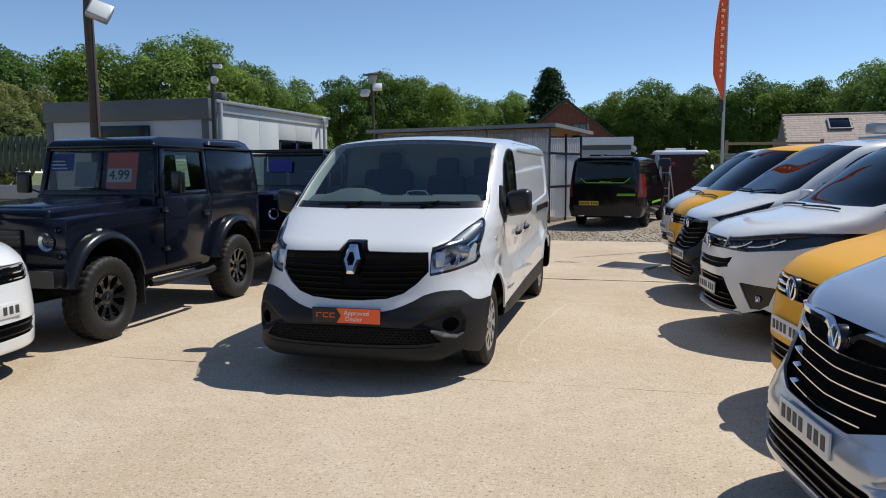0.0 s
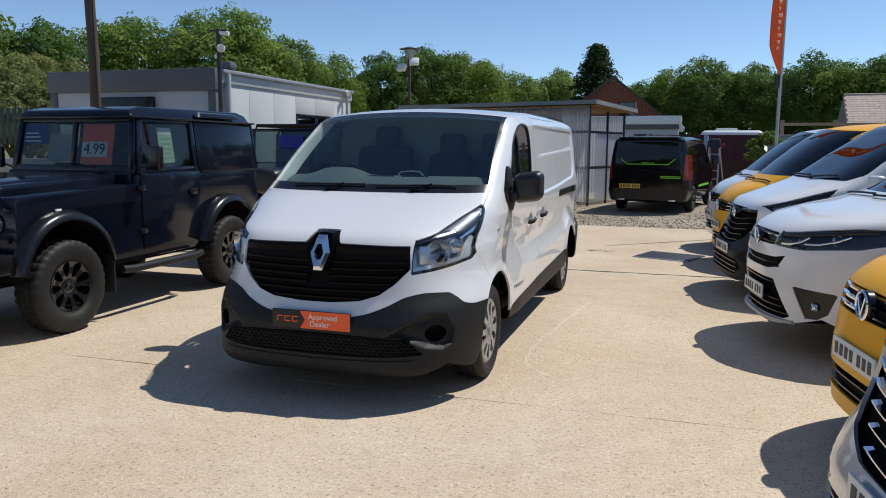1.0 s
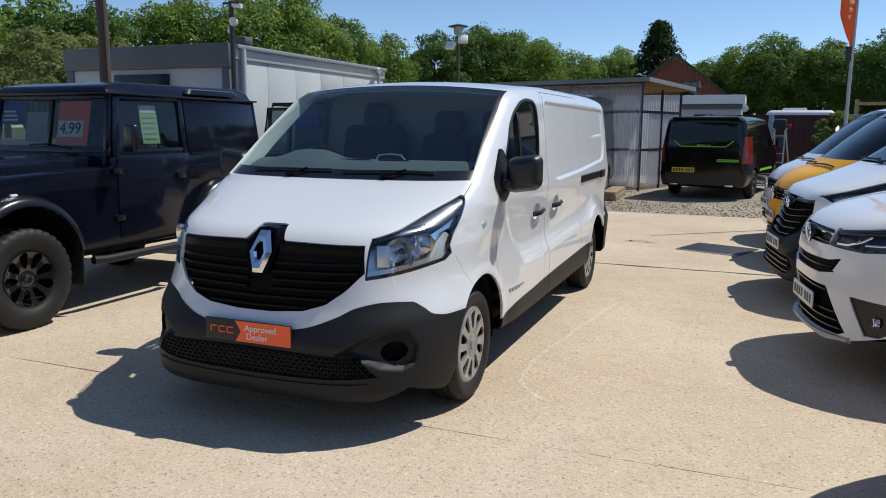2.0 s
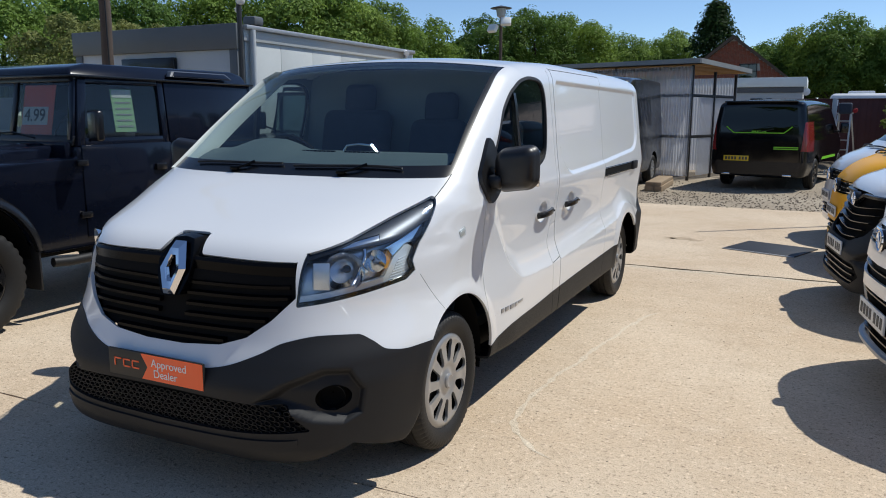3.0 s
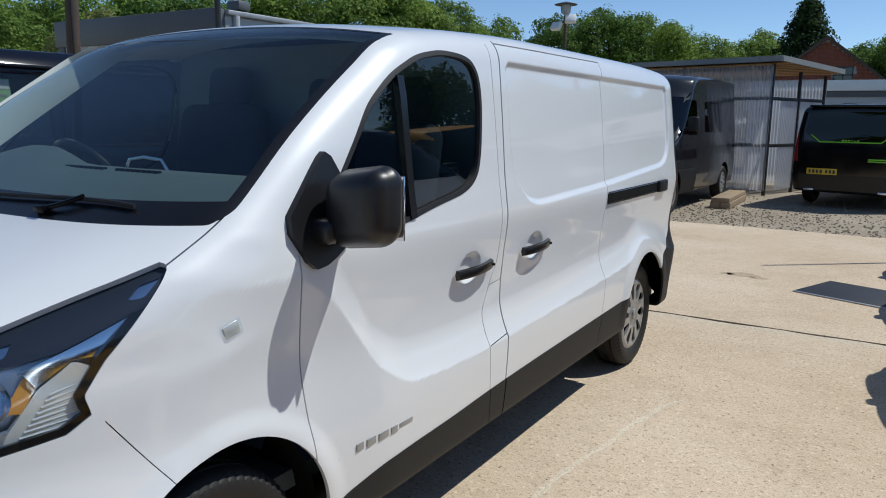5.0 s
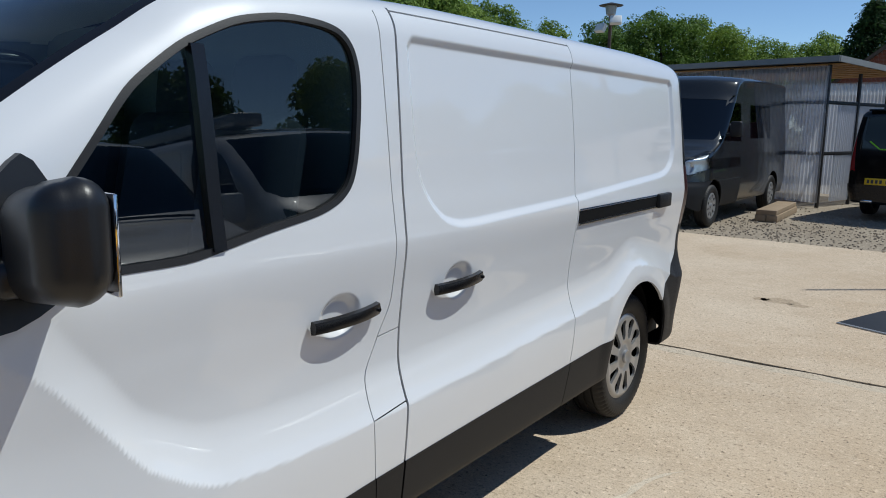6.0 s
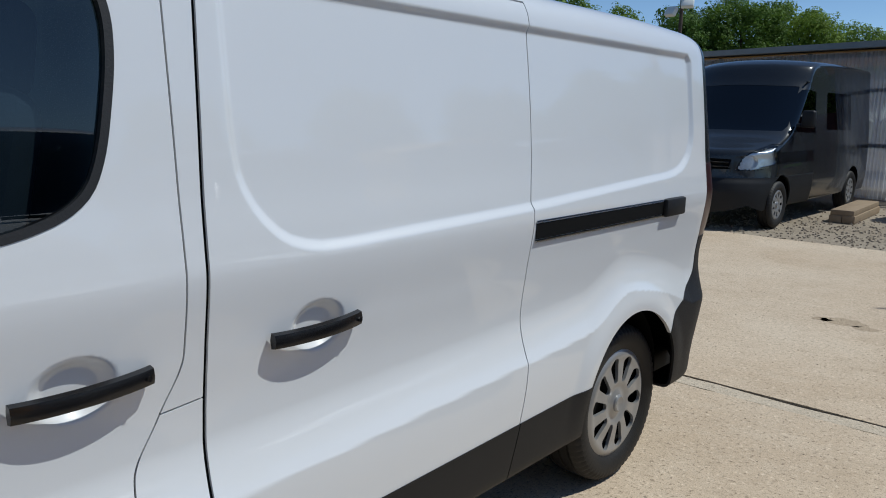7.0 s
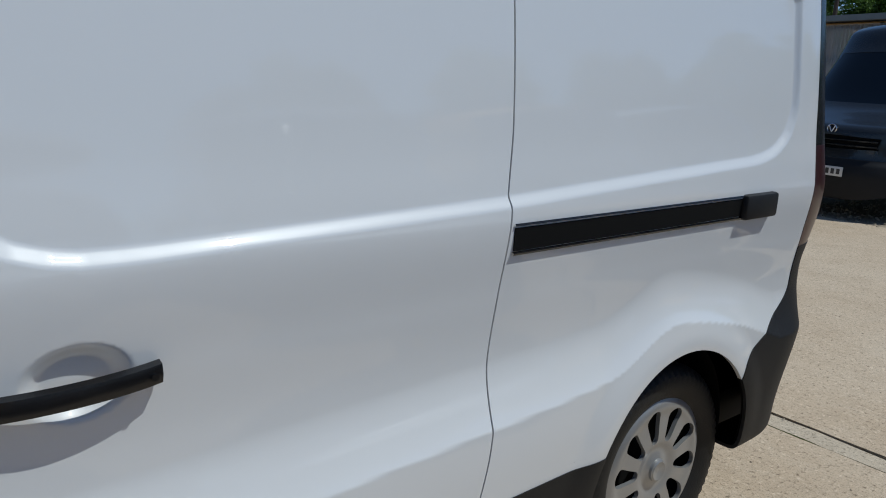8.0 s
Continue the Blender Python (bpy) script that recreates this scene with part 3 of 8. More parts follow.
def wheel(kind, parent, x, y, z, side, turn=0.0):
    """A wheel as a part of a vehicle; its pieces hang under it. side +1 faces +x."""
    spec = {  # tyre radius, rim radius, width, slots, cover depth, material, slot shape
        "cover": (0.335, 0.232, 0.205, 10, 0.035, "alloy", (0.026, 0.074, 0.40, 0.88, 0.10), 0.0, 64),
        "offroad": (0.405, 0.244, 0.265, 9, -0.03, "black_alloy", (0.030, 0.095, 0.36, 0.90, 0.0), 0.006, 34),
        "dark": (0.325, 0.215, 0.205, 5, 0.02, "black_alloy", (0.05, 0.10, 0.35, 0.88, 0.0), 0.0, 48),
        "plain": (0.325, 0.205, 0.20, 9, 0.02, "alloy", (0.03, 0.05, 0.5, 0.86, 0.0), 0.0, 48),
    }[kind]
    R, rim, width, slots, depth, face, shp, lug, blocks = spec
    if kind not in WHEELS:
        t = tyre_bm(R, rim, width, lug, blocks)
        c = dished_cover(rim, depth, slots, slot_shape(rim, *shp))
        bmesh.ops.translate(c, vec=(width * 0.36, 0, 0), verts=c.verts)
        d = revolve_bm([(-width * 0.05, 0.01), (-width * 0.05, rim * 0.72), (width * 0.16, rim * 0.95), (width * 0.38, rim * 1.0), (width * 0.40, rim * 1.03)], 48, caps=False)
        b = revolve_bm([(0, 0.008), (0.008, 0.03), (0.004, 0.036), (-0.01, 0.038)], 24)
        bmesh.ops.translate(b, vec=(width * 0.36 + depth * 0.55, 0, 0), verts=b.verts)
        # a near-black dish behind the cover paints its slots as if in shade
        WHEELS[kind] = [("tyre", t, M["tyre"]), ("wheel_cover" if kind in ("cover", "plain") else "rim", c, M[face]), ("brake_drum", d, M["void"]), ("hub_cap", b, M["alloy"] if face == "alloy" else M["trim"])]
        made = []
        for name, bm, ma in WHEELS[kind]:
            me = bpy.data.meshes.new(name)
            bm.normal_update(); bm.to_mesh(me); bm.free()
            me.materials.append(ma)
            me.polygons.foreach_set("use_smooth", [True] * len(me.polygons))
            me.set_sharp_from_angle(angle=radians(40))
            made.append((name, me))
        WHEELS[kind] = made
    w = new("wheel", WHEELS[kind][0][1])
    w.parent = parent
    w.matrix_basis = pose(x, y, z, turn, 0, 0 if side > 0 else 180)
    for name, me in WHEELS[kind][1:]:
        ob = new(name, me)
        ob.parent = w
    return w


# ---- the white panel van: front axle at the origin, nose towards -y ----
V_TOP = curve([(-1.0, 0.92), (-0.82, 1.02), (-0.6, 1.105), (-0.35, 1.19), (-0.12, 1.272), (0.0, 1.345), (0.3, 1.555), (0.6, 1.755), (0.78, 1.865), (0.95, 1.918), (1.3, 1.952), (1.9, 1.97), (3.4, 1.965), (4.0, 1.945), (4.4, 1.90)])
V_NOSE = curve([(0.12, -0.80), (0.20, -0.90), (0.28, -0.935), (0.5, -0.935), (0.60, -0.90), (0.70, -0.855), (0.85, -0.815), (0.95, -0.79), (1.05, -0.765), (1.3, -0.6)])
V_SIDE = curve([(0.3, 0.927), (0.38, 0.940), (0.6, 0.947), (0.88, 0.934), (1.02, 0.944), (1.18, 0.959), (1.24, 0.952), (1.35, 0.936), (1.5, 0.920), (1.8, 0.884), (1.95, 0.862)])
V_PANEL = [(1.645, 1.81), (1.643, 1.47), (1.655, 1.375), (1.695, 1.295), (1.765, 1.228), (1.855, 1.200), (1.96, 1.198), (2.755, 1.222), (3.79, 1.275), (3.89, 1.298), (3.965, 1.345), (4.008, 1.415), (4.018, 1.50), (4.01, 1.795)]
V_KICK = curve([(0.30, 1.16), (0.45, 1.05), (0.56, 0.92), (0.68, 0.78), (0.86, 0.695), (1.2, 0.68), (2.6, 0.72), (3.1, 0.745), (3.4, 0.85), (3.7, 0.80), (4.0, 0.70)])
V_REAR = curve([(0.3, 3.70), (0.639, 3.77), (0.848, 4.11), (1.2, 4.135), (1.6, 4.145), (2.0, 4.13)])
V_CLAD = curve([(0.36, 0.37), (0.42, 0.40), (0.55, 0.435), (0.7, 0.46), (1.1, 0.475), (1.4, 0.49), (2.6, 0.52), (3.1, 0.53)])
V_BUMP = curve([(0, 0.575), (0.25, 0.58), (0.33, 0.594), (0.49, 0.655), (0.575, 0.700), (0.69, 0.722), (0.79, 0.713), (0.86, 0.680), (0.93, 0.638), (1.05, 0.620), (1.2, 0.622)])
V_HEAD = [(-0.95, 0.79), (-0.70, 0.842), (-0.44, 0.88), (-0.31, 0.902), (-0.268, 0.932), (-0.275, 0.975), (-0.23, 1.045), (-0.12, 1.165), (-0.058, 1.226), (-0.372, 1.119), (-0.66, 1.024), (-0.95, 0.935)]
H_BROW = [(-0.75, 0.99), (-0.61, 1.036), (-0.546, 1.052), (-0.446, 1.059), (-0.37, 1.060), (-0.30, 1.075), (-0.173, 1.132), (0.05, 1.20), (0.05, 1.4), (-0.75, 1.4)]
H_CORNER = [(-0.338, 1.002), (-0.40, 0.915), (-0.44, 0.80), (-0.2, 0.80), (-0.2, 1.0), (-0.276, 1.050), (-0.30, 1.028)]
H_STRIP = [(-0.36, 1.043), (-0.30, 1.071), (-0.173, 1.130), (-0.15, 1.05), (-0.276, 1.052), (-0.338, 1.006)]
H_AMBER = [(-0.385, 0.985), (-0.355, 1.030), (-0.330, 1.024), (-0.345, 0.996), (-0.368, 0.955), (-0.392, 0.958)]
H_GLINT = [[(-0.546, 1.054), (-0.454, 1.092), (-0.364, 1.108), (-0.381, 1.082)], [(-0.125, 1.198), (-0.075, 1.212), (-0.128, 1.168), (-0.161, 1.168)]]
V_GRILLE = [(-0.1, 1.09), (0.08, 1.09), (0.12, 1.015), (0.574, 1.008), (0.591, 0.87), (0.51, 0.78), (0.415, 0.71), (0.295, 0.672), (0.1, 0.655), (-0.1, 0.655)]
V_WINDOW = [(0.40, 1.24), (0.80, 1.238), (1.02, 1.28), (1.21, 1.308), (1.29, 1.335), (1.34, 1.375), (1.37, 1.45), (1.40, 1.60), (1.405, 1.69), (1.39, 1.75), (1.35, 1.787), (1.28, 1.802), (1.15, 1.806), (1.0, 1.78), (0.85, 1.715), (0.70, 1.61)]


def rounded(pts, times=2):
    """Cuts the corners of an outline until it runs smoothly."""
    for _ in range(times):
        out = []
        for a, b in zip(pts, pts[1:] + pts[:1]):
            t = min(0.22, 0.03 / math.hypot(b[0] - a[0], b[1] - a[1]))
            out += [(a[0] + (b[0] - a[0]) * k, a[1] + (b[1] - a[1]) * k) for k in (t, 1 - t)]
        pts = out
    return pts


def nose_warp(pts):
    """Carries lamp outlines drawn on a rounder nose half of the way forward with the flatter one."""
    out = []
    for y, z in pts:
        k = 0.60 + 0.20 * float(step(0.6, 0.85, z)) - 0.53 * float(step(1.0, 1.28, z))
        ax = (max(y - float(V_NOSE(z)), 0.0) / k) ** (1 / 3.35)
        out.append((y + 0.5 * k * (1.111 * ax ** 4.8 - ax ** 3.35) if ax < 0.93 else y, z))
    return out


V_HEAD, H_BROW, H_CORNER, H_STRIP, H_AMBER = (nose_warp(pts) for pts in (V_HEAD, H_BROW, H_CORNER, H_STRIP, H_AMBER))
H_GLINT = [nose_warp(pts) for pts in H_GLINT]
V_WINDOW, V_PANEL = rounded(V_WINDOW), rounded(V_PANEL, 1)


def van_shift(ax, z):
    return 1.111 * ax ** 4.8 * (0.60 + 0.20 * step(0.6, 0.85, z) - 0.53 * step(1.0, 1.28, z))


def van_field(x, y, z):
    ax = np.abs(x)
    kick = V_KICK(y)
    wide = V_SIDE(z) + (0.044 - 0.026 * step(0.75, 0.35, y)) * np.clip((kick + 0.14 - z) / 0.15, 0, 1) ** 1.6
    wide = wide - 0.015 * step(0.006, -0.026, poly_sd(y, z, V_PANEL, 0.0))
    wide = wide + 0.012 * step(0.075, 0.0, np.abs(np.hypot(y - 0.04, z - 0.37) - 0.39)) * step(0.2, 0.6, z)
    wide = wide + 0.014 * step(0.10, 0.0, np.abs(np.hypot(y - 3.455, z - 0.375) - 0.40)) * step(0.25, 0.6, z)
    # cups behind the two handles
    for hy, hz in ((1.285, 1.005), (1.865, 1.015)):
        wide = wide - 0.022 * step(1.0, 0.55, np.hypot((y - hy) / 0.088, (z - hz) / 0.068))
    sh = van_shift(ax, z)
    front = V_NOSE(z) + sh - y
    # scoop round the fog lamp
    front = front + 0.050 * step(0.008, -0.030, poly_sd(ax, z, [(0.50, 0.475), (0.60, 0.545), (0.72, 0.595), (0.80, 0.585), (0.845, 0.50), (0.835, 0.40), (0.79, 0.37), (0.70, 0.395), (0.64, 0.43)], 0.0))
    f = smax(ax - wide, front, 0.10)
    f = smax(f, y - (4.415 - 0.05 * step(1.0, 1.9, z) - 0.05 * step(1.10, 0.88, z) - 0.14 * step(0.85, 0.40, z)), 0.30)
    roof = V_TOP(y - sh) - 0.045 * step(0.3, 1.2, y) * (ax / 0.8) ** 2
    f = smax(f, z - roof, 0.11)
    low = 0.325 - 0.115 * step(-0.3, -0.45, y)
    return smax(f, low - z, 0.03)


def field_table(axis, u, v, start, way):
    """Where the van's skin lies over a grid of two coordinates, to be looked up between the points."""
    uu, vv = np.meshgrid(u, v, indexing="ij")
    lo, hi = np.full(uu.shape, start), np.full(uu.shape, start + way * 1.3)
    for _ in range(24):
        mid = (lo + hi) / 2
        p = {"x": (mid, uu, vv), "y": (uu, mid, vv), "z": (uu, vv, mid)}[axis]
        out = van_field(*p) > 0
        hi, lo = np.where(out, mid, hi), np.where(out, lo, mid)

    def at(a, b):
        i = min(max((a - u[0]) / (u[1] - u[0]), 0), len(u) - 1.001)
        j = min(max((b - v[0]) / (v[1] - v[0]), 0), len(v) - 1.001)
        m, n = int(i), int(j)
        f, g = i - m, j - n
        return float((lo[m, n] * (1 - f) + lo[m + 1, n] * f) * (1 - g) + (lo[m, n + 1] * (1 - f) + lo[m + 1, n + 1] * f) * g)

    return at


front_at = field_table("y", np.linspace(0, 0.9, 91), np.linspace(0.2, 1.2, 101), 0.2, -1)
solve_side = field_table("x", np.linspace(-0.6, 4.2, 241), np.linspace(0.3, 1.9, 161), 0.3, 1)
top_at = field_table("z", np.linspace(0, 0.9, 91), np.linspace(-0.6, 1.6, 111), 0.75, 1)


def solve_front(x, z):
    return front_at(abs(x), z)


def solve_top(x, y):
    return top_at(abs(x), y)


def build_van():
    van = thing("panel_van", "white long panel van with dark bumpers and orange dealer plate", "van", pose(-0.022, 0, 0))
    sk = box_skin(van_field, V_TOP, (1.0, -0.95, 4.45), (0.55, -0.30, 3.9, 0.28, 0.80), (96, 340, 112), 0.16)
    sk.refine(lambda x, y, z: (x > 0.7) & (y > 0.3) & (y < 4.1) & (z > 0.55) & (z < 1.15)).settle()

    def arch(x, y, z):
        return np.maximum(np.minimum(np.hypot(y - 0.03, z - 0.37) - 0.388, np.hypot(y - 3.455, z - 0.375) - 0.378), 0.5 - np.abs(x))

    def screen(x, y, z, d=0.0):
        ax = np.abs(x)
        edge = 0.888 - 0.16 * (z - 1.28) - 0.05 * np.clip((1.345 - z) / 0.06, 0, 1) ** 2
        low = 1.297 + 0.006 * (ax / 0.84) ** 2
        return np.maximum.reduce([(ax - edge) * 0.9 + d * 1.0, (low - z) * 0.8 + d * 2.0, (z - (1.905 - 0.045 * (ax / 0.8) ** 2)) * 0.7 + d * 0.12, y - 1.3])

    def glass(x, y, z):
        return screen(x, y, z, 0.022)

    def window(x, y, z, d=0.0):
        return np.maximum(poly_sd(y, z, V_WINDOW, 0.012) + d, 0.6 - np.abs(x))

    def pane(x, y, z):
        return window(x, y, z, 0.017)

    def head(x, y, z):
        return np.maximum(poly_sd(y, z, V_HEAD, 0.006), 0.594 - np.abs(x))

    def grille(x, y, z):
        return np.maximum(poly_sd(np.abs(x), z, V_GRILLE, 0.0), y + 0.45)

    def lower_grille(x, y, z):
        ax = np.abs(x)
        return np.maximum.reduce([z - (0.475 - 0.01 * (ax / 0.5) ** 2), (0.335 + 0.01 * (ax / 0.5) ** 2) - z, ax - 0.66 + (z - 0.4) * 0.9, y + 0.4])

    def fog(x, y, z):
        return np.maximum(np.hypot(np.abs(x) - 0.745, z - 0.472) - 0.052, y + 0.2)

    def bumper(x, y, z):
        w = np.abs(x) + 0.6 * np.maximum(0, y + 0.6)
        return np.maximum(z - V_BUMP(w), y + 0.0)

    def clad(x, y, z):
        return np.maximum.reduce([z - V_CLAD(y), 0.3 - y, y - 3.2, 0.5 - np.abs(x)])

    def tail(x, y, z):
        return np.maximum(V_REAR(z) - y, y - 4.33)

    # shut lines: signed place, half width, reach
    lines = [
        (lambda x, y, z: y - C_B(z), 0.0048, lambda x, y, z: (np.abs(x) > 0.6) & (z < 1.89) & (y > 1.2) & (y < 1.8)),
        (lambda x, y, z: y - C_T(z), 0.0022, lambda x, y, z: (np.abs(x) > 0.6) & (z < 1.87) & (y > 1.1) & (y < 1.56)),
        (lambda x, y, z: y - C_S(z), 0.0024, lambda x, y, z: (np.abs(x) > 0.6) & (z < 1.885) & (y > 2.4) & (y < 2.9)),
        (lambda x, y, z: y - C_D(z), 0.0026, lambda x, y, z: (np.abs(x) > 0.6) & (z < 1.22) & (y > 0.1) & (y < 0.6)),
        (lambda x, y, z: z - 0.905 - (y - 1.46) * 0.1, 0.0020, lambda x, y, z: (np.abs(x) > 0.6) & (y > C_T(z)) & (y < C_B(z))),
        (lambda x, y, z: z - 0.672 - (y - 1.38) * 0.1, 0.0020, lambda x, y, z: (np.abs(x) > 0.6) & (y > C_T(z)) & (y < C_B(z))),
        (lambda x, y, z: z - 1.878, 0.003, lambda x, y, z: (np.abs(x) > 0.6) & (y > 1.6) & (y < 2.78)),
        (lambda x, y, z: y + 0.268 - (0.925 - z) * 0.68, 0.0016, lambda x, y, z: (np.abs(x) > 0.6) & (z < 0.91) & (z > 0.55) & (y < 0.0)),
        (lambda x, y, z: np.abs(x) - 0.872, 0.0020, lambda x, y, z: (y < 0.12) & (y > -0.12) & (z > 1.2)),
    ]
    C_B = curve([(0.33, 1.508), (0.55, 1.527), (0.9, 1.556), (1.19, 1.562), (1.5, 1.577), (1.9, 1.60)])
    C_T = curve([(0.33, 1.39), (0.67, 1.378), (0.78, 1.388), (0.9, 1.45), (1.03, 1.508), (1.36, 1.516), (1.79, 1.52), (1.88, 1.522)])
    C_S = curve([(0.36, 2.62), (0.52, 2.666), (0.69, 2.705), (1.23, 2.752), (1.4, 2.776), (1.63, 2.782), (1.9, 2.78)])
    C_D = curve([(0.36, 0.392), (0.45, 0.37), (0.7, 0.335), (0.92, 0.31), (1.25, 0.30)])
    panel_edges = [lambda x, y, z, d=d: np.where(np.abs(x) > 0.6, poly_sd(y, z, V_PANEL, 0.0) + d, 1.0) for d in (-0.006, 0.002, 0.010, 0.018, 0.026)]
    for fn in (*panel_edges, arch, screen, glass, window, pane, head, grille, lower_grille, fog, bumper, clad, tail):
        sk.cut(fn)
    near_head = lambda x, y, z: (poly_sd(y, z, V_HEAD, 0.0) < 0.03) & (np.abs(x) > 0.54)
    sk.cut(lambda x, y, z: poly_sd(y, z, V_HEAD, 0.0) + 0.012, near_head)
    sk.cut(lambda x, y, z: np.abs(x) - 0.603, near_head)
    sk.cut(lambda x, y, z: poly_sd(y, z, V_HEAD, 0.0) + 0.034, near_head)
    for shape in (H_BROW, H_CORNER, H_STRIP, H_AMBER, *H_GLINT):
        sk.cut(lambda x, y, z: poly_sd(y, z, shape, 0.0), near_head)
    for hy, hz in ((1.285, 1.005), (1.865, 1.015)):
        for r in (1.06, 0.96, 0.88, 0.80, 0.72, 0.64, 0.56):
            sk.cut(lambda x, y, z: np.hypot((y - hy) / 0.088, (z - hz) / 0.068) - r, lambda x, y, z: (np.abs(x) > 0.6) & (np.hypot(y - hy, z - hz) < 0.14))
    for f, w, reach in lines:
        wide = lambda x, y, z, r=reach: r(x, y, z) | r(x, y - 0.02, z) | r(x, y + 0.02, z)
        sk.cut(lambda x, y, z: f(x, y, z) - w, wide)
        sk.cut(lambda x, y, z: f(x, y, z) + w, wide)
    for zz in (0.98, 1.32):
        sk.cut(lambda x, y, z: z - zz, lambda x, y, z: y > 3.9)
    sk.settle()
    x, y, z = c = sk.centres()
    ax = np.abs(x)
    free = arch(*c) > 0
    gap = np.zeros(len(x), bool)
    for f, w, reach in lines:
        gap |= (np.abs(f(*c)) < w) & reach(*c)

    def take(mask):
        nonlocal free
        got = free & mask
        free = free & ~got
        return got

    in_glass, in_screen, in_pane, in_window = glass(*c) < 0, screen(*c) < 0, pane(*c) < 0, window(*c) < 0
    in_head, in_grille, in_low, in_fog = head(*c) < 0, grille(*c) < 0, lower_grille(*c) < 0, fog(*c) < 0
    solid = free & ~(in_screen | in_window | in_head | in_fog)
    # this near-black shell gives the openings their shade by colour
    shell = sk.panel(solid & ~in_grille & ~in_low, -0.016)
    part("inner_structure", shell, M["void"], van)
    part("cab_lining", sk.panel(solid & (y < 1.43) & (z > 1.24) & (y > 0.1), -0.020), M["pale_trim"], van)
    part("windscreen", sk.panel(take(in_glass), -0.002), M["screen"], van, "raked windscreen glass")
    part("windscreen_surround", sk.panel(take(in_screen), -0.001, 0.012), M["trim"], van)
    for s in (1, -1):
        mine = x * s > 0
        pane_bm = sk.panel(take(in_pane & mine), -0.012)
        lay = pane_bm.verts.layers.float_vector["field_normal"]
        for v in pane_bm.verts:
            v[lay] = Vector((s, -0.03, 0.050 + 0.06 * (v.co.z - 1.24))).normalized()
        part("door_window", pane_bm, M["smoke"], van, "tinted cab door window")
        part("window_seal", sk.panel(take(in_window & mine), 0.002, 0.02), M["rubber"], van)
        lamp = part("headlight", sk.panel(take(in_head & mine), -0.002), M["lens"], van, "large clear headlight lens")
        build_headlight(lamp, sk, in_head & mine & (arch(*c) > 0), s)
        fg = part("fog_lamp_cup", revolve_bm([(0.0, 0.054), (0.05, 0.050), (0.06, 0.02), (0.062, 0.004)], 28, "y", caps=False), M["void"], van)
        fg.matrix_basis = pose(0.745 * s, solve_front(0.745, 0.472) - 0.004, 0.472, 0, 0, 30 * s)
    take(in_fog)
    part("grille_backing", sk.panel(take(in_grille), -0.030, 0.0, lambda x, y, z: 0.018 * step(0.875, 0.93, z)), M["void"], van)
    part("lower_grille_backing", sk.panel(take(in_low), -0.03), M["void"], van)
    # black strips added inside the gaps, painting the shade of the shut lines
    for f, w, reach in lines:
        for s in (1, -1):
            line = take((np.abs(f(*c)) < w) & reach(*c) & (x * s > 0))
            if line.any():
                part("shut_line_seal", sk.panel(line, -0.007), M["grille_black"], van)
    part("lower_front_bumper", sk.panel(take((bumper(*c) < 0)), 0.003, 0.03), M["plastic"], van, "unpainted dark grey bumper")
    for s in (1, -1):
        mine = x * s > 0
        part("tail_light", sk.panel(take((tail(*c) < 0) & mine & (z > 0.98) & (z < 1.32)), 0.001, 0.012), M["red_lens"], van)
        part("tail_trim", sk.panel(take((tail(*c) < 0) & mine & (z > 1.32)), 0.001, 0.012), M["trim"], van)
        part("rear_bumper_corner", sk.panel(take((tail(*c) < 0) & mine), 0.003, 0.012), M["plastic"], van, "dark grey bumper corner")
        for lo, hi in ((0.2, C_T), (C_T, C_B), (C_B, C_S), (C_S, 3.3)):
            a = y > (lo if isinstance(lo, float) else lo(z))
            b = y < (hi if isinstance(hi, float) else hi(z))
            part("sill_cladding", sk.panel(take((clad(*c) < 0) & mine & a & b), 0.003, 0.012), M["plastic"], van)
    bonnet = (y < 0.08) & (ax < 0.872) & (z > 1.0 + (y + 0.68) * 0.345 - 0.02) & (z > 0.985)
    part("bonnet", sk.panel(take(bonnet), 0, 0.016), M["white"], van)
    nose = (y < -0.268 + (0.925 - z) * 0.68) & (z < 1.0) & (y < 0)
    part("front_bumper", sk.panel(take(nose), 0, 0.016), M["white"], van)
    for s in (1, -1):
        mine = (x * s > 0) & (ax > 0.55)
        part("front_wing", sk.panel(take(mine & (y < C_D(z)) & (z < 1.22)), 0, 0.016), M["white"], van)
        part("front_door", sk.panel(take(mine & (y >= C_D(z)) & (y < C_T(z)) & (z < 1.87) & ((z < 1.20) | (y > 0.2))), 0, 0.016), M["white"], van)
        part("door_pillar", sk.panel(take(mine & (y >= C_T(z)) & (y < C_B(z)) & (z < 1.87)), 0, 0.016), M["white"], van)
        part("sliding_door", sk.panel(take(mine & (y >= C_B(z)) & (y < C_S(z)) & (z < 1.878)), 0, 0.016), M["white"], van, "white sliding side door with a pressed panel")
        part("rear_quarter", sk.panel(take(mine & (y >= C_S(z)) & (y < 4.3) & (z < 1.878)), 0, 0.016), M["white"], van)
    part("roof", sk.panel(free, 0, 0.016), M["white"], van)
    cab = solid & (y < 1.43)
    part("headlining", sk.panel(cab & (z > 1.72) & (ax < 0.84) & (y > 0.80), -0.040), M["pale_trim"], van)
    for s in (1, -1):
        mine = cab & (x * s > 0) & (ax > 0.6)
        part("door_card", sk.panel(mine & (z > 0.62) & (z < 1.23) & (y > 0.42), -0.055), M["dash"], van)
        part("door_frame_lining", sk.panel(mine & (z > 1.23) & (z < 1.85) & (y > 0.50), -0.022), M["liner"], van)
    build_van_details(van, sk)
    return van


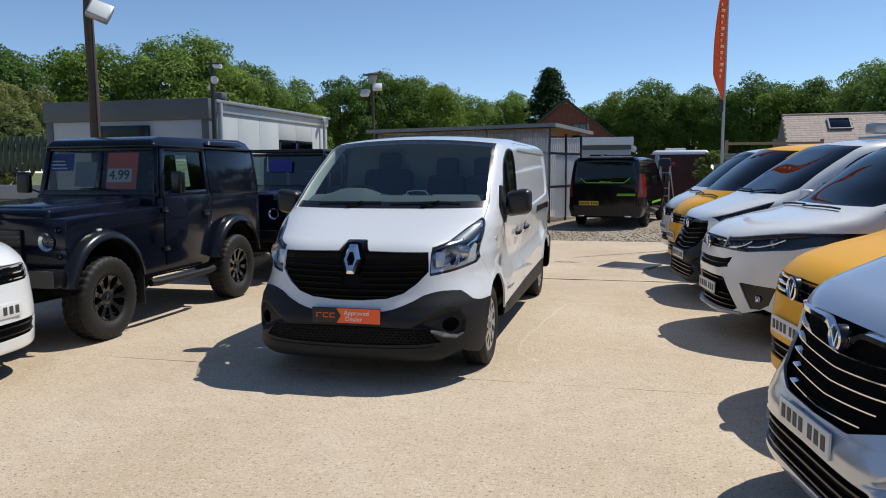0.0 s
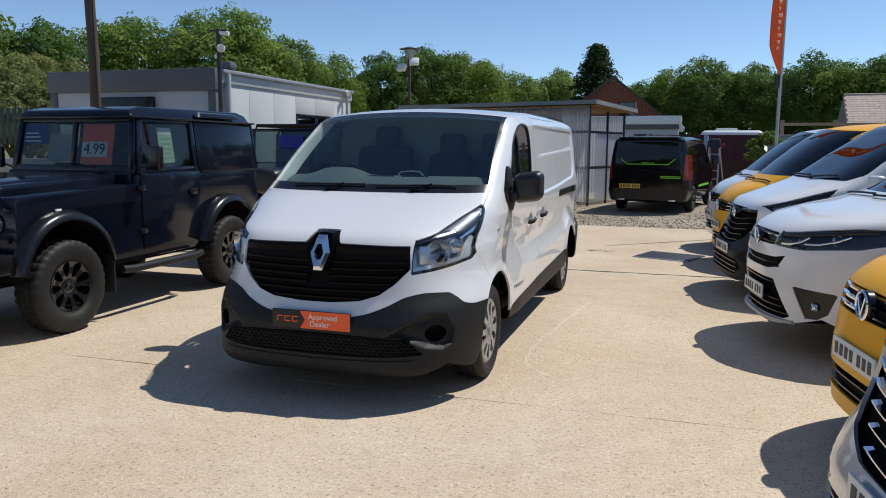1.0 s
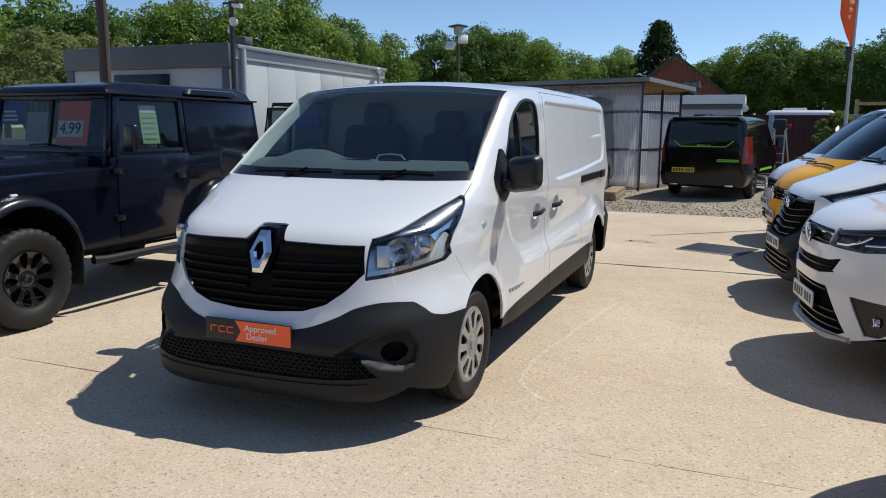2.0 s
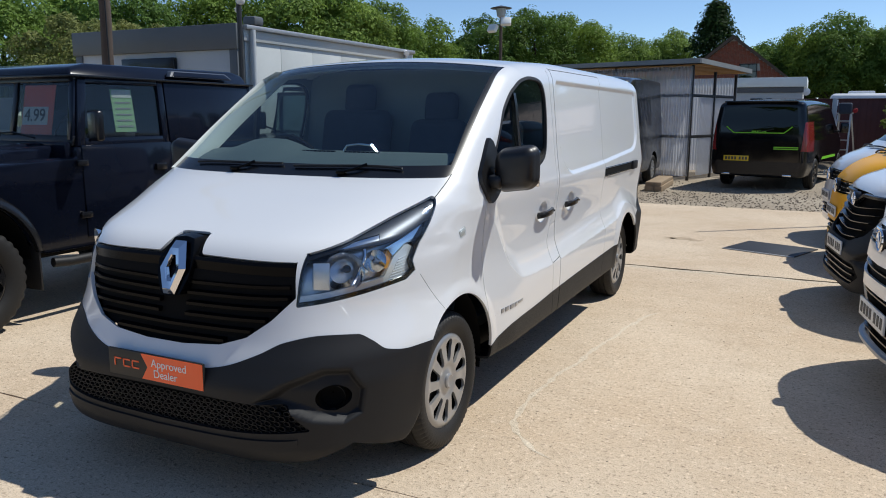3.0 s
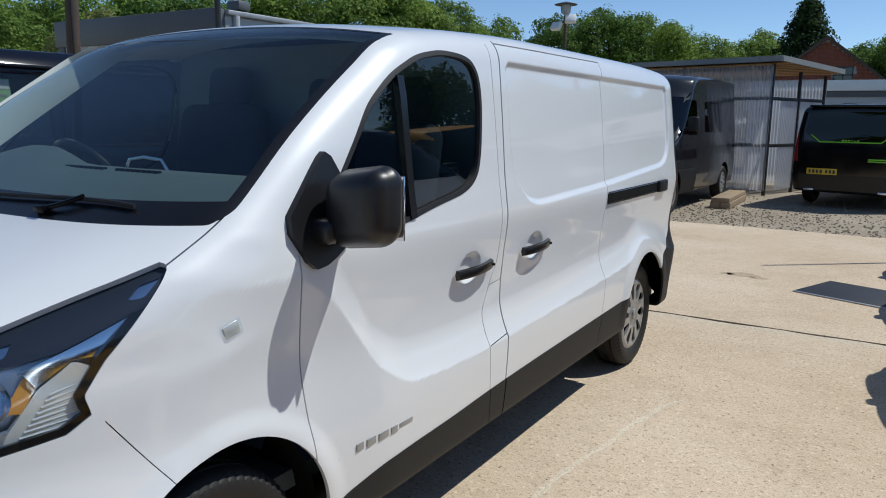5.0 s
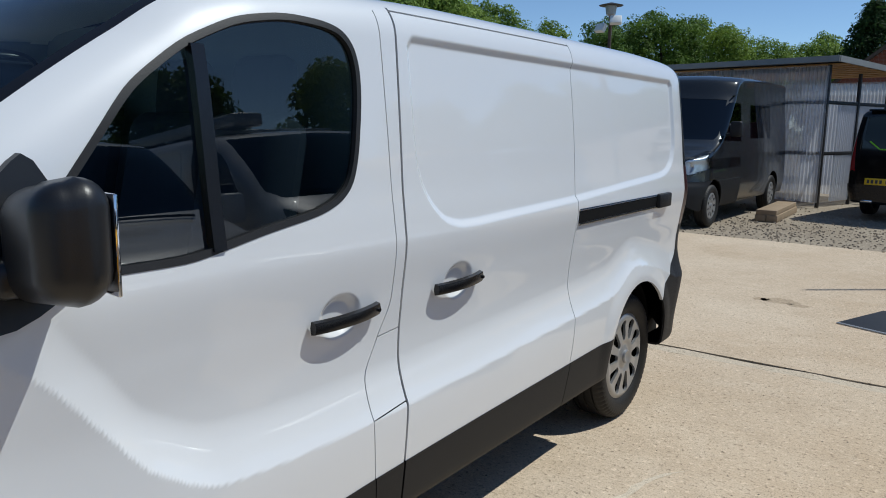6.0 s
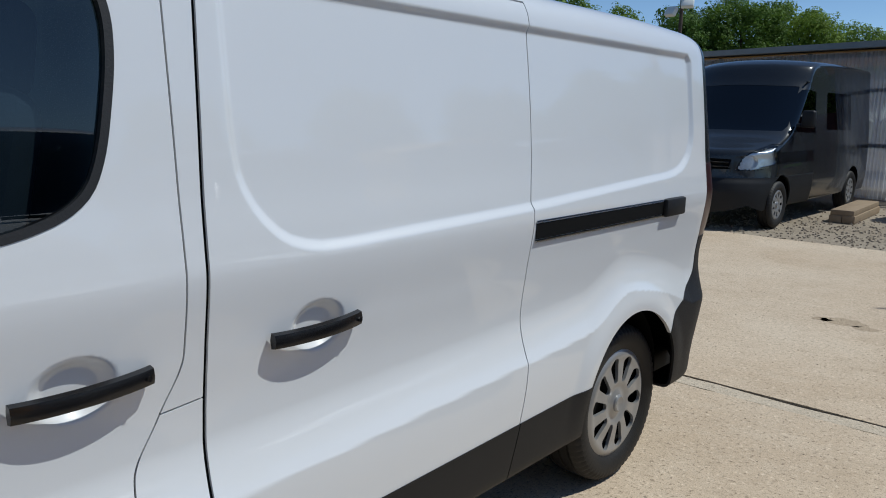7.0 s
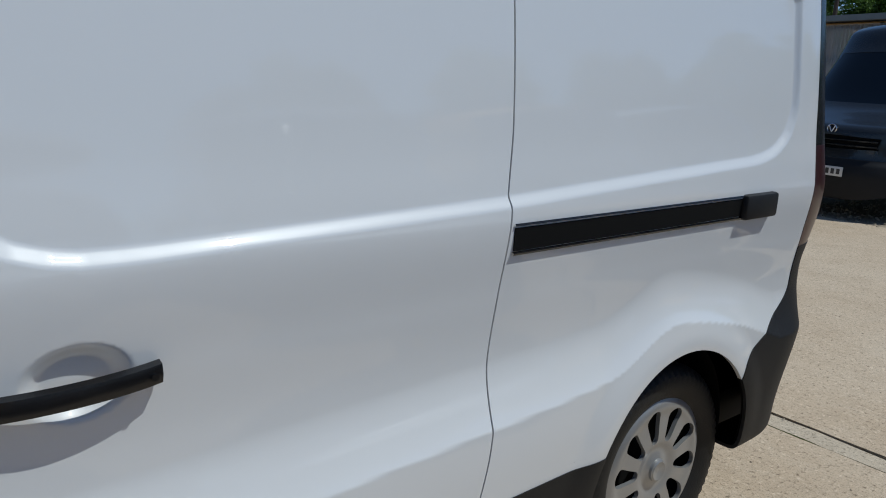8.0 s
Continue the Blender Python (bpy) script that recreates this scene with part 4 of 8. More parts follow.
def build_headlight(lamp, sk, mask, s):
    """What sits behind the lens: a dark bowl, bright reflectors, an indicator and a ribbed amber-lit corner."""
    part("bowl", sk.panel(mask, -0.075, 0.0), M["lamp_silver"], lamp)
    x, y, z = c = sk.centres()
    inset = poly_sd(y, z, V_HEAD, 0)
    edge = ((inset > -0.012) & (poly_sd(y, z, H_BROW) > 0)) | (np.abs(x) < 0.603)
    part("bezel", sk.panel(mask & edge, -0.006, 0.03), M["trim"], lamp)
    rest = mask & ~edge
    for shape in H_GLINT:
        got = rest & (poly_sd(y, z, shape) < 0)
        rest &= ~got
        part("upper_reflector", sk.panel(got, -0.024, 0.02), M["reflector"], lamp)
    for name, shape, sink, ma, label in (("brow", H_BROW, 0.020, "lamp_grey", "blue-black glossy brow"), ("side_reflector", H_CORNER, 0.020, "ribbed", "cream ribbed corner reflector"), ("strip_reflector", H_STRIP, 0.024, "reflector", ""), ("indicator", H_AMBER, 0.032, "amber", "amber indicator strip")):
        got = rest & (poly_sd(y, z, shape) < 0)
        rest &= ~got
        part(name, sk.panel(got, -sink, 0.03), M[ma], lamp, label)
    lip = rest & (inset > -0.034) & (z < 0.96) & (y < -0.42)
    part("lower_lip", sk.panel(lip, -0.018, 0.03), M["lamp_silver"], lamp)
    bowl = revolve_bm([(0.07, 0.012), (0.055, 0.035), (0.02, 0.062), (-0.02, 0.080), (-0.03, 0.084)], 36, "y", caps=False)
    ob = part("main_reflector", bowl, M["reflector"], lamp)
    ob.matrix_basis = pose(0.705 * s, -0.555, 0.962, 4, 0, 30 * s)
    bulb = part("bulb", revolve_bm([(0.05, 0.004), (0.0, 0.018), (-0.012, 0.014), (-0.018, 0.002)], 16, "y"), M["lamp_grey"], lamp)
    bulb.matrix_basis = pose(0.708 * s, -0.545, 0.965, 4, 0, 30 * s)
    side = part("inner_lamp", revolve_bm([(0.05, 0.01), (0.03, 0.035), (-0.01, 0.050)], 24, "y", caps=False), M["reflector"], lamp)
    side.matrix_basis = pose(0.782 * s, -0.445, 0.99, 4, 0, 48 * s)
    facet = part("inner_facet", box_bm(-0.034, 0.034, -0.004, 0.004, -0.056, 0.056, 0.003), M["lamp_silver"], lamp)
    facet.matrix_basis = pose(0.648 * s, -0.640, 0.945, -6, 0, 26 * s)
    part("chrome_blade", tube_bm([(s * 0.752, -0.478, 1.040), (s * 0.762, -0.490, 1.012), (s * 0.760, -0.505, 0.982), (s * 0.752, -0.528, 0.938), (s * 0.738, -0.556, 0.900)], 0.008, 10), M["chrome"], lamp)
    for k in range(9):
        yy, zz = -0.415 + 0.009 * k, 0.892 + 0.0115 * k
        a = Vector((solve_side(yy, zz) - 0.020, yy, zz))
        b = Vector((solve_side(-0.29, zz + 0.03) - 0.020, -0.29, zz + 0.012))
        a.x, b.x = a.x * s, b.x * s
        part("rib", tube_bm([a, b], 0.0026, 6), M["ribbed"], lamp)


def slat_bm(z_of, x0, x1, height, depth, n=24, back=0.0):
    """A bar that follows the nose between two x places; z_of(x) is its middle."""
    bm = bmesh.new()
    rows = []
    for i in range(n + 1):
        x = x0 + (x1 - x0) * i / n
        z = z_of(x)
        y = solve_front(abs(x), z) + back
        h = height / 2
        rows.append([bm.verts.new(p) for p in ((x, y, z - h * 0.6), (x, y, z + h * 0.6), (x, y + depth * 0.4, z + h), (x, y + depth, z + h), (x, y + depth, z - h), (x, y + depth * 0.4, z - h))])
    for a, b in zip(rows, rows[1:]):
        for k in range(6):
            bm.faces.new((a[k], b[k], b[(k + 1) % 6], a[(k + 1) % 6]))
    bm.faces.new(rows[0][::-1]); bm.faces.new(rows[-1])
    bmesh.ops.recalc_face_normals(bm, faces=bm.faces)
    return bm


def build_van_details(van, sk):
    # grille bars
    half = curve([(0.64, 0.10), (0.675, 0.30), (0.71, 0.41), (0.78, 0.505), (0.87, 0.571), (1.1, 0.571)])
    for k in range(6):
        z0 = 0.678 + 0.044 * k
        w = float(half(z0)) - 0.01
        for s in (1, -1):
            inner = 0.0 if k < 2 else 0.075
            part("grille_bar", slat_bm(lambda x: z0 + 0.02 * abs(x), s * inner, s * w, 0.021, 0.03, 18, 0.008), M["grille_black"], van)
    part("grille_top_bar", slat_bm(lambda x: 0.975 - 0.008 * abs(x), -0.571, 0.571, 0.062, 0.03, 30, 0.004), M["grille_black"], van)
    bm = bmesh.new()
    out = [(0, 1.084), (0.062, 1.076), (0.102, 0.985), (0.095, 0.92), (0.058, 0.845), (0, 0.835)]
    ring = [(x, z) for x, z in out] + [(-x, z) for x, z in out[-2:0:-1]]
    yb = solve_front(0.0, 0.95)
    lean = lambda z: 0.45 * solve_front(0.0, z) + 0.55 * (yb + (z - 0.95) * 0.30)
    a = [bm.verts.new((x * 0.92, lean(z) - 0.010, 0.94 + (z - 0.94) * 0.97)) for x, z in ring]
    b = [bm.verts.new((x * 1.03, lean(z) + 0.04, 0.94 + (z - 0.94) * 1.02)) for x, z in ring]
    bm.faces.new(a)
    for k in range(len(ring)):
        bm.faces.new((a[k], b[k], b[(k + 1) % len(ring)], a[(k + 1) % len(ring)]))
    bmesh.ops.recalc_face_normals(bm, faces=bm.faces)
    part("badge_mount", bm, M["grille_black"], van)
    # chrome diamond: four bevelled limbs round an open middle
    bm = bmesh.new()
    loops = []
    for sx, sz, dy in ((0.073, 0.108, 0.0), (0.052, 0.082, -0.020), (0.033, 0.054, -0.014), (0.026, 0.043, 0.004)):
        loops.append([bm.verts.new((px * sx, lean(0.955 + pz * sz) - 0.018 + dy, 0.955 + pz * sz)) for px, pz in ((-0.42, 1), (0.42, 1), (1, 0), (0.42, -1), (-0.42, -1), (-1, 0))])
    for a, b in zip(loops, loops[1:]):
        for k in range(6):
            bm.faces.new((a[k], b[k], b[(k + 1) % 6], a[(k + 1) % 6]))
    bmesh.ops.recalc_face_normals(bm, faces=bm.faces)
    part("badge", bm, M["chrome"], van, "chrome diamond badge")
    # honeycomb in the lower bumper
    bm = bmesh.new()
    r = 0.0165
    for row in range(8):
        for col in range(-20, 21):
            x = (col + 0.5 * (row % 2)) * r * 2.2
            z = 0.345 + row * r * 1.25
            if abs(x) > 0.645 - (z - 0.4) * 0.9 or z > 0.466 or z < 0.343:
                continue
            y = solve_front(abs(x), z) + 0.010
            o = [(x + r * 1.1 * math.cos(t), z + r * 0.72 * math.sin(t)) for t in (math.pi / 3 * k for k in range(6))]
            i = [(x + r * 0.88 * math.cos(t), z + r * 0.52 * math.sin(t)) for t in (math.pi / 3 * k for k in range(6))]
            va = [bm.verts.new((p, y, q)) for p, q in o]
            vb = [bm.verts.new((p, y, q)) for p, q in i]
            vc = [bm.verts.new((p, y + 0.014, q)) for p, q in i]
            for k in range(6):
                bm.faces.new((va[k], va[(k + 1) % 6], vb[(k + 1) % 6], vb[k]))
                bm.faces.new((vb[k], vb[(k + 1) % 6], vc[(k + 1) % 6], vc[k]))
    bmesh.ops.recalc_face_normals(bm, faces=bm.faces)
    part("honeycomb_mesh", bm, M["plastic"], van)["kind"] = "stuff"
    # lower lip
    part("bumper_lip", slat_bm(lambda x: 0.30 + 0.02 * abs(x), -0.66, 0.66, 0.03, 0.05, 40, -0.012), M["plastic"], van)
    # dealer plate
    py = solve_front(0.0, 0.545) - 0.014
    plate = part("dealer_plate", box_bm(-0.27, 0.27, py, py + 0.012, 0.488, 0.606, 0.004), M["ink"], van, "black and orange dealer show plate")
    bm = bmesh.new()
    arrow = [(-0.075, 0.492), (0.266, 0.492), (0.266, 0.602), (-0.075, 0.602), (-0.040, 0.547)]
    a = [bm.verts.new((x, py - 0.0015, z)) for x, z in arrow]
    bm.faces.new(a)
    got = bmesh.ops.extrude_face_region(bm, geom=bm.faces[:])
    bmesh.ops.translate(bm, vec=(0, 0.002, 0), verts=[v for v in got["geom"] if isinstance(v, bmesh.types.BMVert)])
    bmesh.ops.recalc_face_normals(bm, faces=bm.faces)
    part("orange_panel", bm, M["orange"], plate, "orange panel")
    for words, zz, xx in (("Approved", 0.568, 0.082), ("Dealer", 0.523, 0.061)):
        bm = text_bm(words, 0.049, 0.001)
        bmesh.ops.translate(bm, vec=(xx, py - 0.0025, zz), verts=bm.verts)
        part("lettering", bm, M["white_print"], plate)
    # the maker's mark on the plate as three plain orange forms
    for k in range(3):
        x0 = -0.235 + 0.052 * k
        bm = bmesh.new()
        add_box(bm, x0, x0 + 0.007, py - 0.0025, py, 0.530, 0.567, 0.001)
        add_box(bm, x0, x0 + 0.042, py - 0.0025, py, 0.560, 0.567, 0.001)
        if k:
            add_box(bm, x0, x0 + 0.042, py - 0.0025, py, 0.530, 0.537, 0.001)
        part("mark", bm, M["orange"], plate)
    # wipers resting low on the glass
    for x0, x1, fx in ((-0.60, -0.02, -0.30), (0.06, 0.66, 0.36)):
        pts = []
        for t in np.linspace(0, 1, 11):
            x = x0 + (x1 - x0) * t
            y = -0.022 + 0.085 * abs(x) ** 2.4 + 0.012 * t
            pts.append((x, y, solve_top(x, y) + 0.012))
        w = part("wiper", tube_bm(pts, 0.0065, 8), M["rubber"], van)
        mid = pts[7]
        y0 = -0.055 + 0.085 * abs(fx) ** 2.4
        foot = (fx, y0, solve_top(fx, y0) + 0.010)
        part("wiper_arm", tube_bm([foot, (foot[0] + 0.06, foot[1] + 0.012, foot[2] + 0.014), (mid[0], mid[1] - 0.004, mid[2] + 0.008)], 0.007, 8), M["grille_black"], w)
        part("wiper_cap", box_bm(foot[0] - 0.025, foot[0] + 0.025, foot[1] - 0.015, foot[1] + 0.015, foot[2] - 0.012, foot[2] + 0.010, 0.006), M["grille_black"], w)
    # side things, both sides
    for s in (1, -1):
        build_van_side(van, s)
    wheel("cover", van, 0.825, 0.0, 0.335, 1, 12); wheel("cover", van, -0.825, 0.0, 0.335, -1)
    wheel("cover", van, 0.825, 3.485, 0.335, 1, 30); wheel("cover", van, -0.825, 3.485, 0.335, -1)
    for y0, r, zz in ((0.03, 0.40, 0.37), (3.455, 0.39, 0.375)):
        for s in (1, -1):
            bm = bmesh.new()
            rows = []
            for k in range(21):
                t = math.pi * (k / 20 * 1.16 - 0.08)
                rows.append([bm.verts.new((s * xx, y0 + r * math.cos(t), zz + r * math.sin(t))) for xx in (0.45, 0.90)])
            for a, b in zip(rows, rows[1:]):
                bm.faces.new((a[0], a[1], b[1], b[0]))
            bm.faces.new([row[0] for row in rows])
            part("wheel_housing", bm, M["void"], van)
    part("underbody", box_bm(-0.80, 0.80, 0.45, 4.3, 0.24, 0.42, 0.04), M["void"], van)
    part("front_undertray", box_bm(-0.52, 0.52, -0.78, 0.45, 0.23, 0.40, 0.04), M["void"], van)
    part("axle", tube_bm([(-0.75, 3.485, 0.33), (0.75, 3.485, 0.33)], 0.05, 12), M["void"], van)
    build_cab(van)


def build_van_side(van, s):
    def at(y, z, out=0.0):
        return Vector((s * (solve_side(y, z) + out), y, z))

    # pull handles, standing off the cups
    for y0, y1, z0 in ((1.165, 1.43, 0.995), (1.72, 1.985, 1.006)):
        flat = solve_side(y0 - 0.01, z0)
        pts = [Vector((s * (flat + d), y0 + (y1 - y0) * t, z0 + 0.008 * t)) for t, d in ((k / 14, 0.005 + 0.031 * math.sin(math.pi * (0.06 + 0.88 * k / 14)) ** 0.6) for k in range(15))]
        bm = bmesh.new()
        rings = []
        for p in pts:
            rings.append([bm.verts.new(p + Vector((s * dx, 0, dz))) for dx, dz in ((0.007, -0.016), (0.011, 0), (0.007, 0.016), (-0.008, 0.019), (-0.012, 0.0), (-0.008, -0.019))])
        for a, b in zip(rings, rings[1:]):
            for k in range(6):
                bm.faces.new((a[k], b[k], b[(k + 1) % 6], a[(k + 1) % 6]))
        bm.faces.new(rings[0]); bm.faces.new(rings[-1])
        bmesh.ops.recalc_face_normals(bm, faces=bm.faces)
        h = part("door_handle", bm, M["trim"], van, "black pull handle", 50)
        bm = bmesh.new()
        lock = Vector((s * (flat + 0.01), y1 - 0.016, z0 + 0.008))
        add_tube(bm, [lock, lock + Vector((s * 0.028, 0, 0))], 0.006, 10)
        part("lock_barrel", bm, M["trim"], h)
    # sliding-door rail, sunk into the quarter, with its end cap
    bm = bmesh.new()
    rows = []
    for k in range(25):
        y = 2.756 + (3.83 - 2.756) * k / 24
        z = 1.15
        x = solve_side(y, z)
        rows.append([bm.verts.new((s * (x + dx), y, z + dz)) for dx, dz in ((0.004, -0.036), (0.007, -0.031), (-0.022, -0.024), (-0.022, 0.0), (-0.010, 0.006), (-0.022, 0.012), (-0.022, 0.024), (0.007, 0.031), (0.004, 0.036))])
    for a, b in zip(rows, rows[1:]):
        for k in range(8):
            bm.faces.new((a[k], b[k], b[k + 1], a[k + 1]))
    bmesh.ops.recalc_face_normals(bm, faces=bm.faces)
    rail = part("door_rail", bm, M["trim"], van, "black sliding-door rail")
    x = solve_side(3.75, 1.15)
    bm2 = box_bm(min(s * (x - 0.02), s * (x + 0.022)), max(s * (x - 0.02), s * (x + 0.022)), 3.69, 3.87, 1.112, 1.188, 0.010)
    part("rail_cap", bm2, M["plastic"], rail)
    xr = solve_side(3.2, 1.15)
    part("rail_channel", box_bm(min(s * (xr + 0.0005), s * (xr + 0.0032)), max(s * (xr + 0.0005), s * (xr + 0.0032)), 2.758, 3.83, 1.124, 1.176), M["void"], rail)
    # side repeater
    p = at(0.065, 1.05, 0.0)
    bm = box_bm(-0.006, 0.006, -0.030, 0.030, -0.022, 0.022, 0.005)
    ob = part("side_repeater", bm, M["lens"], van)
    ob.matrix_basis = Matrix.Translation(p) @ pose(0, 0, 0, 18, 0, -6 * s)
    bm = box_bm(-0.004, 0.003, -0.024, 0.024, -0.017, 0.017, 0.003)
    part("repeater_reflector", bm, M["ribbed"], ob)
    # model script: plain bars
    wx = 0.53
    for k, wd in enumerate((0.035, 0.045, 0.05, 0.035)):
        a = at(wx + wd / 2, 0.558, 0.0)
        part("script_bar", box_bm(a.x - 0.003, a.x + 0.003, wx, wx + wd, 0.548, 0.572, 0.001), M["alloy"], van)
        wx += wd + 0.012
    a = at(wx + 0.05, 0.560, 0.0)
    part("script_bar", box_bm(a.x - 0.003, a.x + 0.003, wx, wx + 0.075, 0.556, 0.570, 0.001), M["alloy"], van)
    # mirror: sail on the door, stem and housing
    bm = bmesh.new()
    sail = rounded([(0.26, 1.29), (0.335, 1.158), (0.42, 1.165), (0.55, 1.235), (0.51, 1.40), (0.465, 1.485), (0.43, 1.46)], 1)
    o = [bm.verts.new(at(y, z, 0.021)) for y, z in sail]
    i = [bm.verts.new(at(y, z, -0.01)) for y, z in sail]
    bm.faces.new(o)
    for k in range(len(sail)):
        bm.faces.new((o[k], i[k], i[(k + 1) % len(sail)], o[(k + 1) % len(sail)]))
    bmesh.ops.recalc_face_normals(bm, faces=bm.faces)
    mirror = part("wing_mirror", bm, M["mirror_black"], van, "tall black wing mirror", 60)
    bm = bmesh.new()
    add_box(bm, min(s * 0.92, s * 1.03), max(s * 0.92, s * 1.03), 0.355, 0.455, 1.228, 1.298, 0.022, None, 3)
    part("stem", bm, M["mirror_black"], mirror)
    bm = box_bm(-0.118, 0.118, -0.062, 0.068, -0.112, 0.112, 0.058, None, 6)
    for v in bm.verts:
        if v.co.y < 0:
            v.co.x *= 0.94; v.co.z *= 0.94
        v.co.z += 0.016 * (v.co.x * s) / 0.118
    ob = part("mirror_housing", bm, M["mirror_black"], mirror, "", 60)
    ob.matrix_basis = pose(s * 1.085, 0.43, 1.33, 0, 0, -6 * s)
    bm = box_bm(-0.095, 0.095, 0.064, 0.072, -0.09, 0.09, 0.003)
    gl = part("mirror_glass", bm, M["chrome"], mirror)
    gl.matrix_basis = pose(s * 1.085, 0.43, 1.33, 0, 0, -6 * s)
    # bar that divides the door window
    pts = [at(0.875, z, 0.004) for z in np.linspace(1.245, 1.715, 8)]
    bm = bmesh.new()
    rows = [[bm.verts.new(p + Vector((s * dx, dy, 0))) for dx, dy in ((0.004, -0.018), (0.004, 0.018), (-0.02, 0.018), (-0.02, -0.018))] for p in pts]
    for a, b in zip(rows, rows[1:]):
        for k in range(4):
            bm.faces.new((a[k], b[k], b[(k + 1) % 4], a[(k + 1) % 4]))
    bmesh.ops.recalc_face_normals(bm, faces=bm.faces)
    part("window_bar", bm, M["trim"], van)


def seat_bm(w):
    bm = bmesh.new()
    add_box(bm, -w / 2, w / 2, -0.24, 0.24, -0.09, 0.09, 0.05, None, 3)
    add_box(bm, -w / 2, w / 2, -0.07, 0.07, -0.03, 0.68, 0.07, Matrix.Translation((0, 0.27, 0.06)) @ pose(0, 0, 0, -12, 0, 0), 3)
    return bm


def build_cab(van):
    part("cab_floor", box_bm(-0.82, 0.82, -0.1, 1.40, 0.44, 0.50), M["dash"], van)
    heights = [0.45 + 0.048 * k for k in range(30)] + [1.89]
    outline = [(solve_side(1.435, z) - 0.025, z) for z in heights]
    outline = outline + [(-x, z) for x, z in outline[::-1]]
    bm = bmesh.new()
    face = [[bm.verts.new((x, y, z)) for x, z in outline] for y in (1.425, 1.445)]
    bm.faces.new(face[0]); bm.faces.new(face[1][::-1])
    for k in range(len(outline)):
        j = (k + 1) % len(outline)
        bm.faces.new((face[0][k], face[1][k], face[1][j], face[0][j]))
    bmesh.ops.recalc_face_normals(bm, faces=bm.faces)
    part("bulkhead", bm, M["liner"], van)
    bm = bmesh.new()
    rows = []
    for k in range(21):
        x = -0.80 + 1.6 * k / 20
        lift = 0.075 * math.exp(-((x + 0.42) / 0.21) ** 4)
        b = 0.12 * (abs(x) / 0.8) ** 2
        rows.append([bm.verts.new(p) for p in ((x, 0.02 + b, 1.31), (x, 0.18 + b * 0.6, 1.362 + lift * 0.3), (x, 0.34, 1.392 + lift * 0.6), (x, 0.42, 1.398 + lift * 0.8), (x, 0.455, 1.38 + lift * 0.5), (x, 0.44, 0.85), (x, 0.30, 0.6))])
    for a, b in zip(rows, rows[1:]):
        for k in range(6):
            bm.faces.new((a[k], b[k], b[k + 1], a[k + 1]))
    bmesh.ops.recalc_face_normals(bm, faces=bm.faces)
    dash = part("dashboard", bm, M["dash"], van, "charcoal moulded dashboard")
    for x0, x1 in ((-0.16, 0.06), (0.12, 0.34)):
        for k in range(8):
            xx = x0 + (x1 - x0) * k / 8
            part("vent_slot", box_bm(xx, xx + 0.020, 0.345, 0.362, 1.390, 1.400), M["void"], dash)
    bm = bmesh.new()
    ring = []
    for k in range(36):
        t = 2 * math.pi * k / 36
        ring.append((0.185 * math.cos(t), 0.185 * math.sin(t), 0.0))
    add_tube(bm, ring + ring[:1], 0.016, 8, False)
    for t in (0.0, math.pi, -math.pi / 2):
        add_tube(bm, [(0.05 * math.cos(t), 0.05 * math.sin(t), -0.02), (0.18 * math.cos(t), 0.18 * math.sin(t), 0)], 0.016, 8)
    add_tube(bm, [(0, 0, -0.10), (0, 0, 0.01)], 0.065, 20)
    sw = part("steering_wheel", bm, M["trim"], van)
    sw.matrix_basis = pose(-0.40, 0.60, 1.31, -58, 0, 0)
    part("tray_rim", tube_bm([(0.06, 0.43, 1.392), (0.08, 0.43, 1.424), (0.15, 0.435, 1.434), (0.24, 0.435, 1.428), (0.275, 0.435, 1.39)], 0.006, 8), M["chrome"], dash)
    for x0, w, sz in ((-0.37, 0.52, 0.90), (0.24, 0.40, 0.84), (0.62, 0.38, 0.84)):
        st = part("seat", seat_bm(w), M["cloth"], van, "dark cloth cab seat")
        st.matrix_basis = pose(x0, 0.87, sz)
        hr = part("headrest", box_bm(-0.115, 0.115, -0.05, 0.05, -0.10, 0.105, 0.049, None, 4), M["cloth"], st)
        hr.matrix_basis = pose(0, 0.435, 0.79, -8, 0, 0)
    for s in (-1,):
        bm = bmesh.new()
        rows = []
        for k in range(12):
            y = 0.03 + 0.80 * k / 11
            z = 1.30 + 0.56 * k / 11
            x = solve_side(y + 0.12, z) - 0.075
            rows.append([bm.verts.new((s * (x - d), y + e, z)) for d, e in ((0.0, 0.0), (0.015, 0.10), (0.005, 0.24))])
        for a, b in zip(rows, rows[1:]):
            for k in range(2):
                bm.faces.new((a[k], b[k], b[k + 1], a[k + 1]))
        part("pillar_trim", bm, M["pale_trim" if s < 0 else "dash"], van)


build_van()


# ---- other vans, each built nose towards -y round its front axle, then stood in its place ----
def van_shape(top, nose, side, rear, bend=(0.80, 0.50), low=0.30, round_rear=0.22, roof_k=0.12):
    top, nose, side = curve(top), curve(nose), curve(side)

    def f(x, y, z):
        ax = np.abs(x)
        sh = ax ** 3.3 * (bend[0] - bend[1] * step(0.95, 1.28, z)) + 0.10 * ax ** 2 * step(1.1, 1.4, z)
        g = smax(ax - side(z), nose(z) + sh - y, 0.12)
        g = smax(g, y - (rear - 0.05 * step(1.0, 1.9, z)), round_rear)
        g = smax(g, z - (top(y - sh) - 0.04 * step(0.3, 1.2, y) * (ax / 0.8) ** 2), roof_k)
        return smax(g, low - 0.07 * step(-0.3, -0.5, y) - z, 0.03)

    return f, top


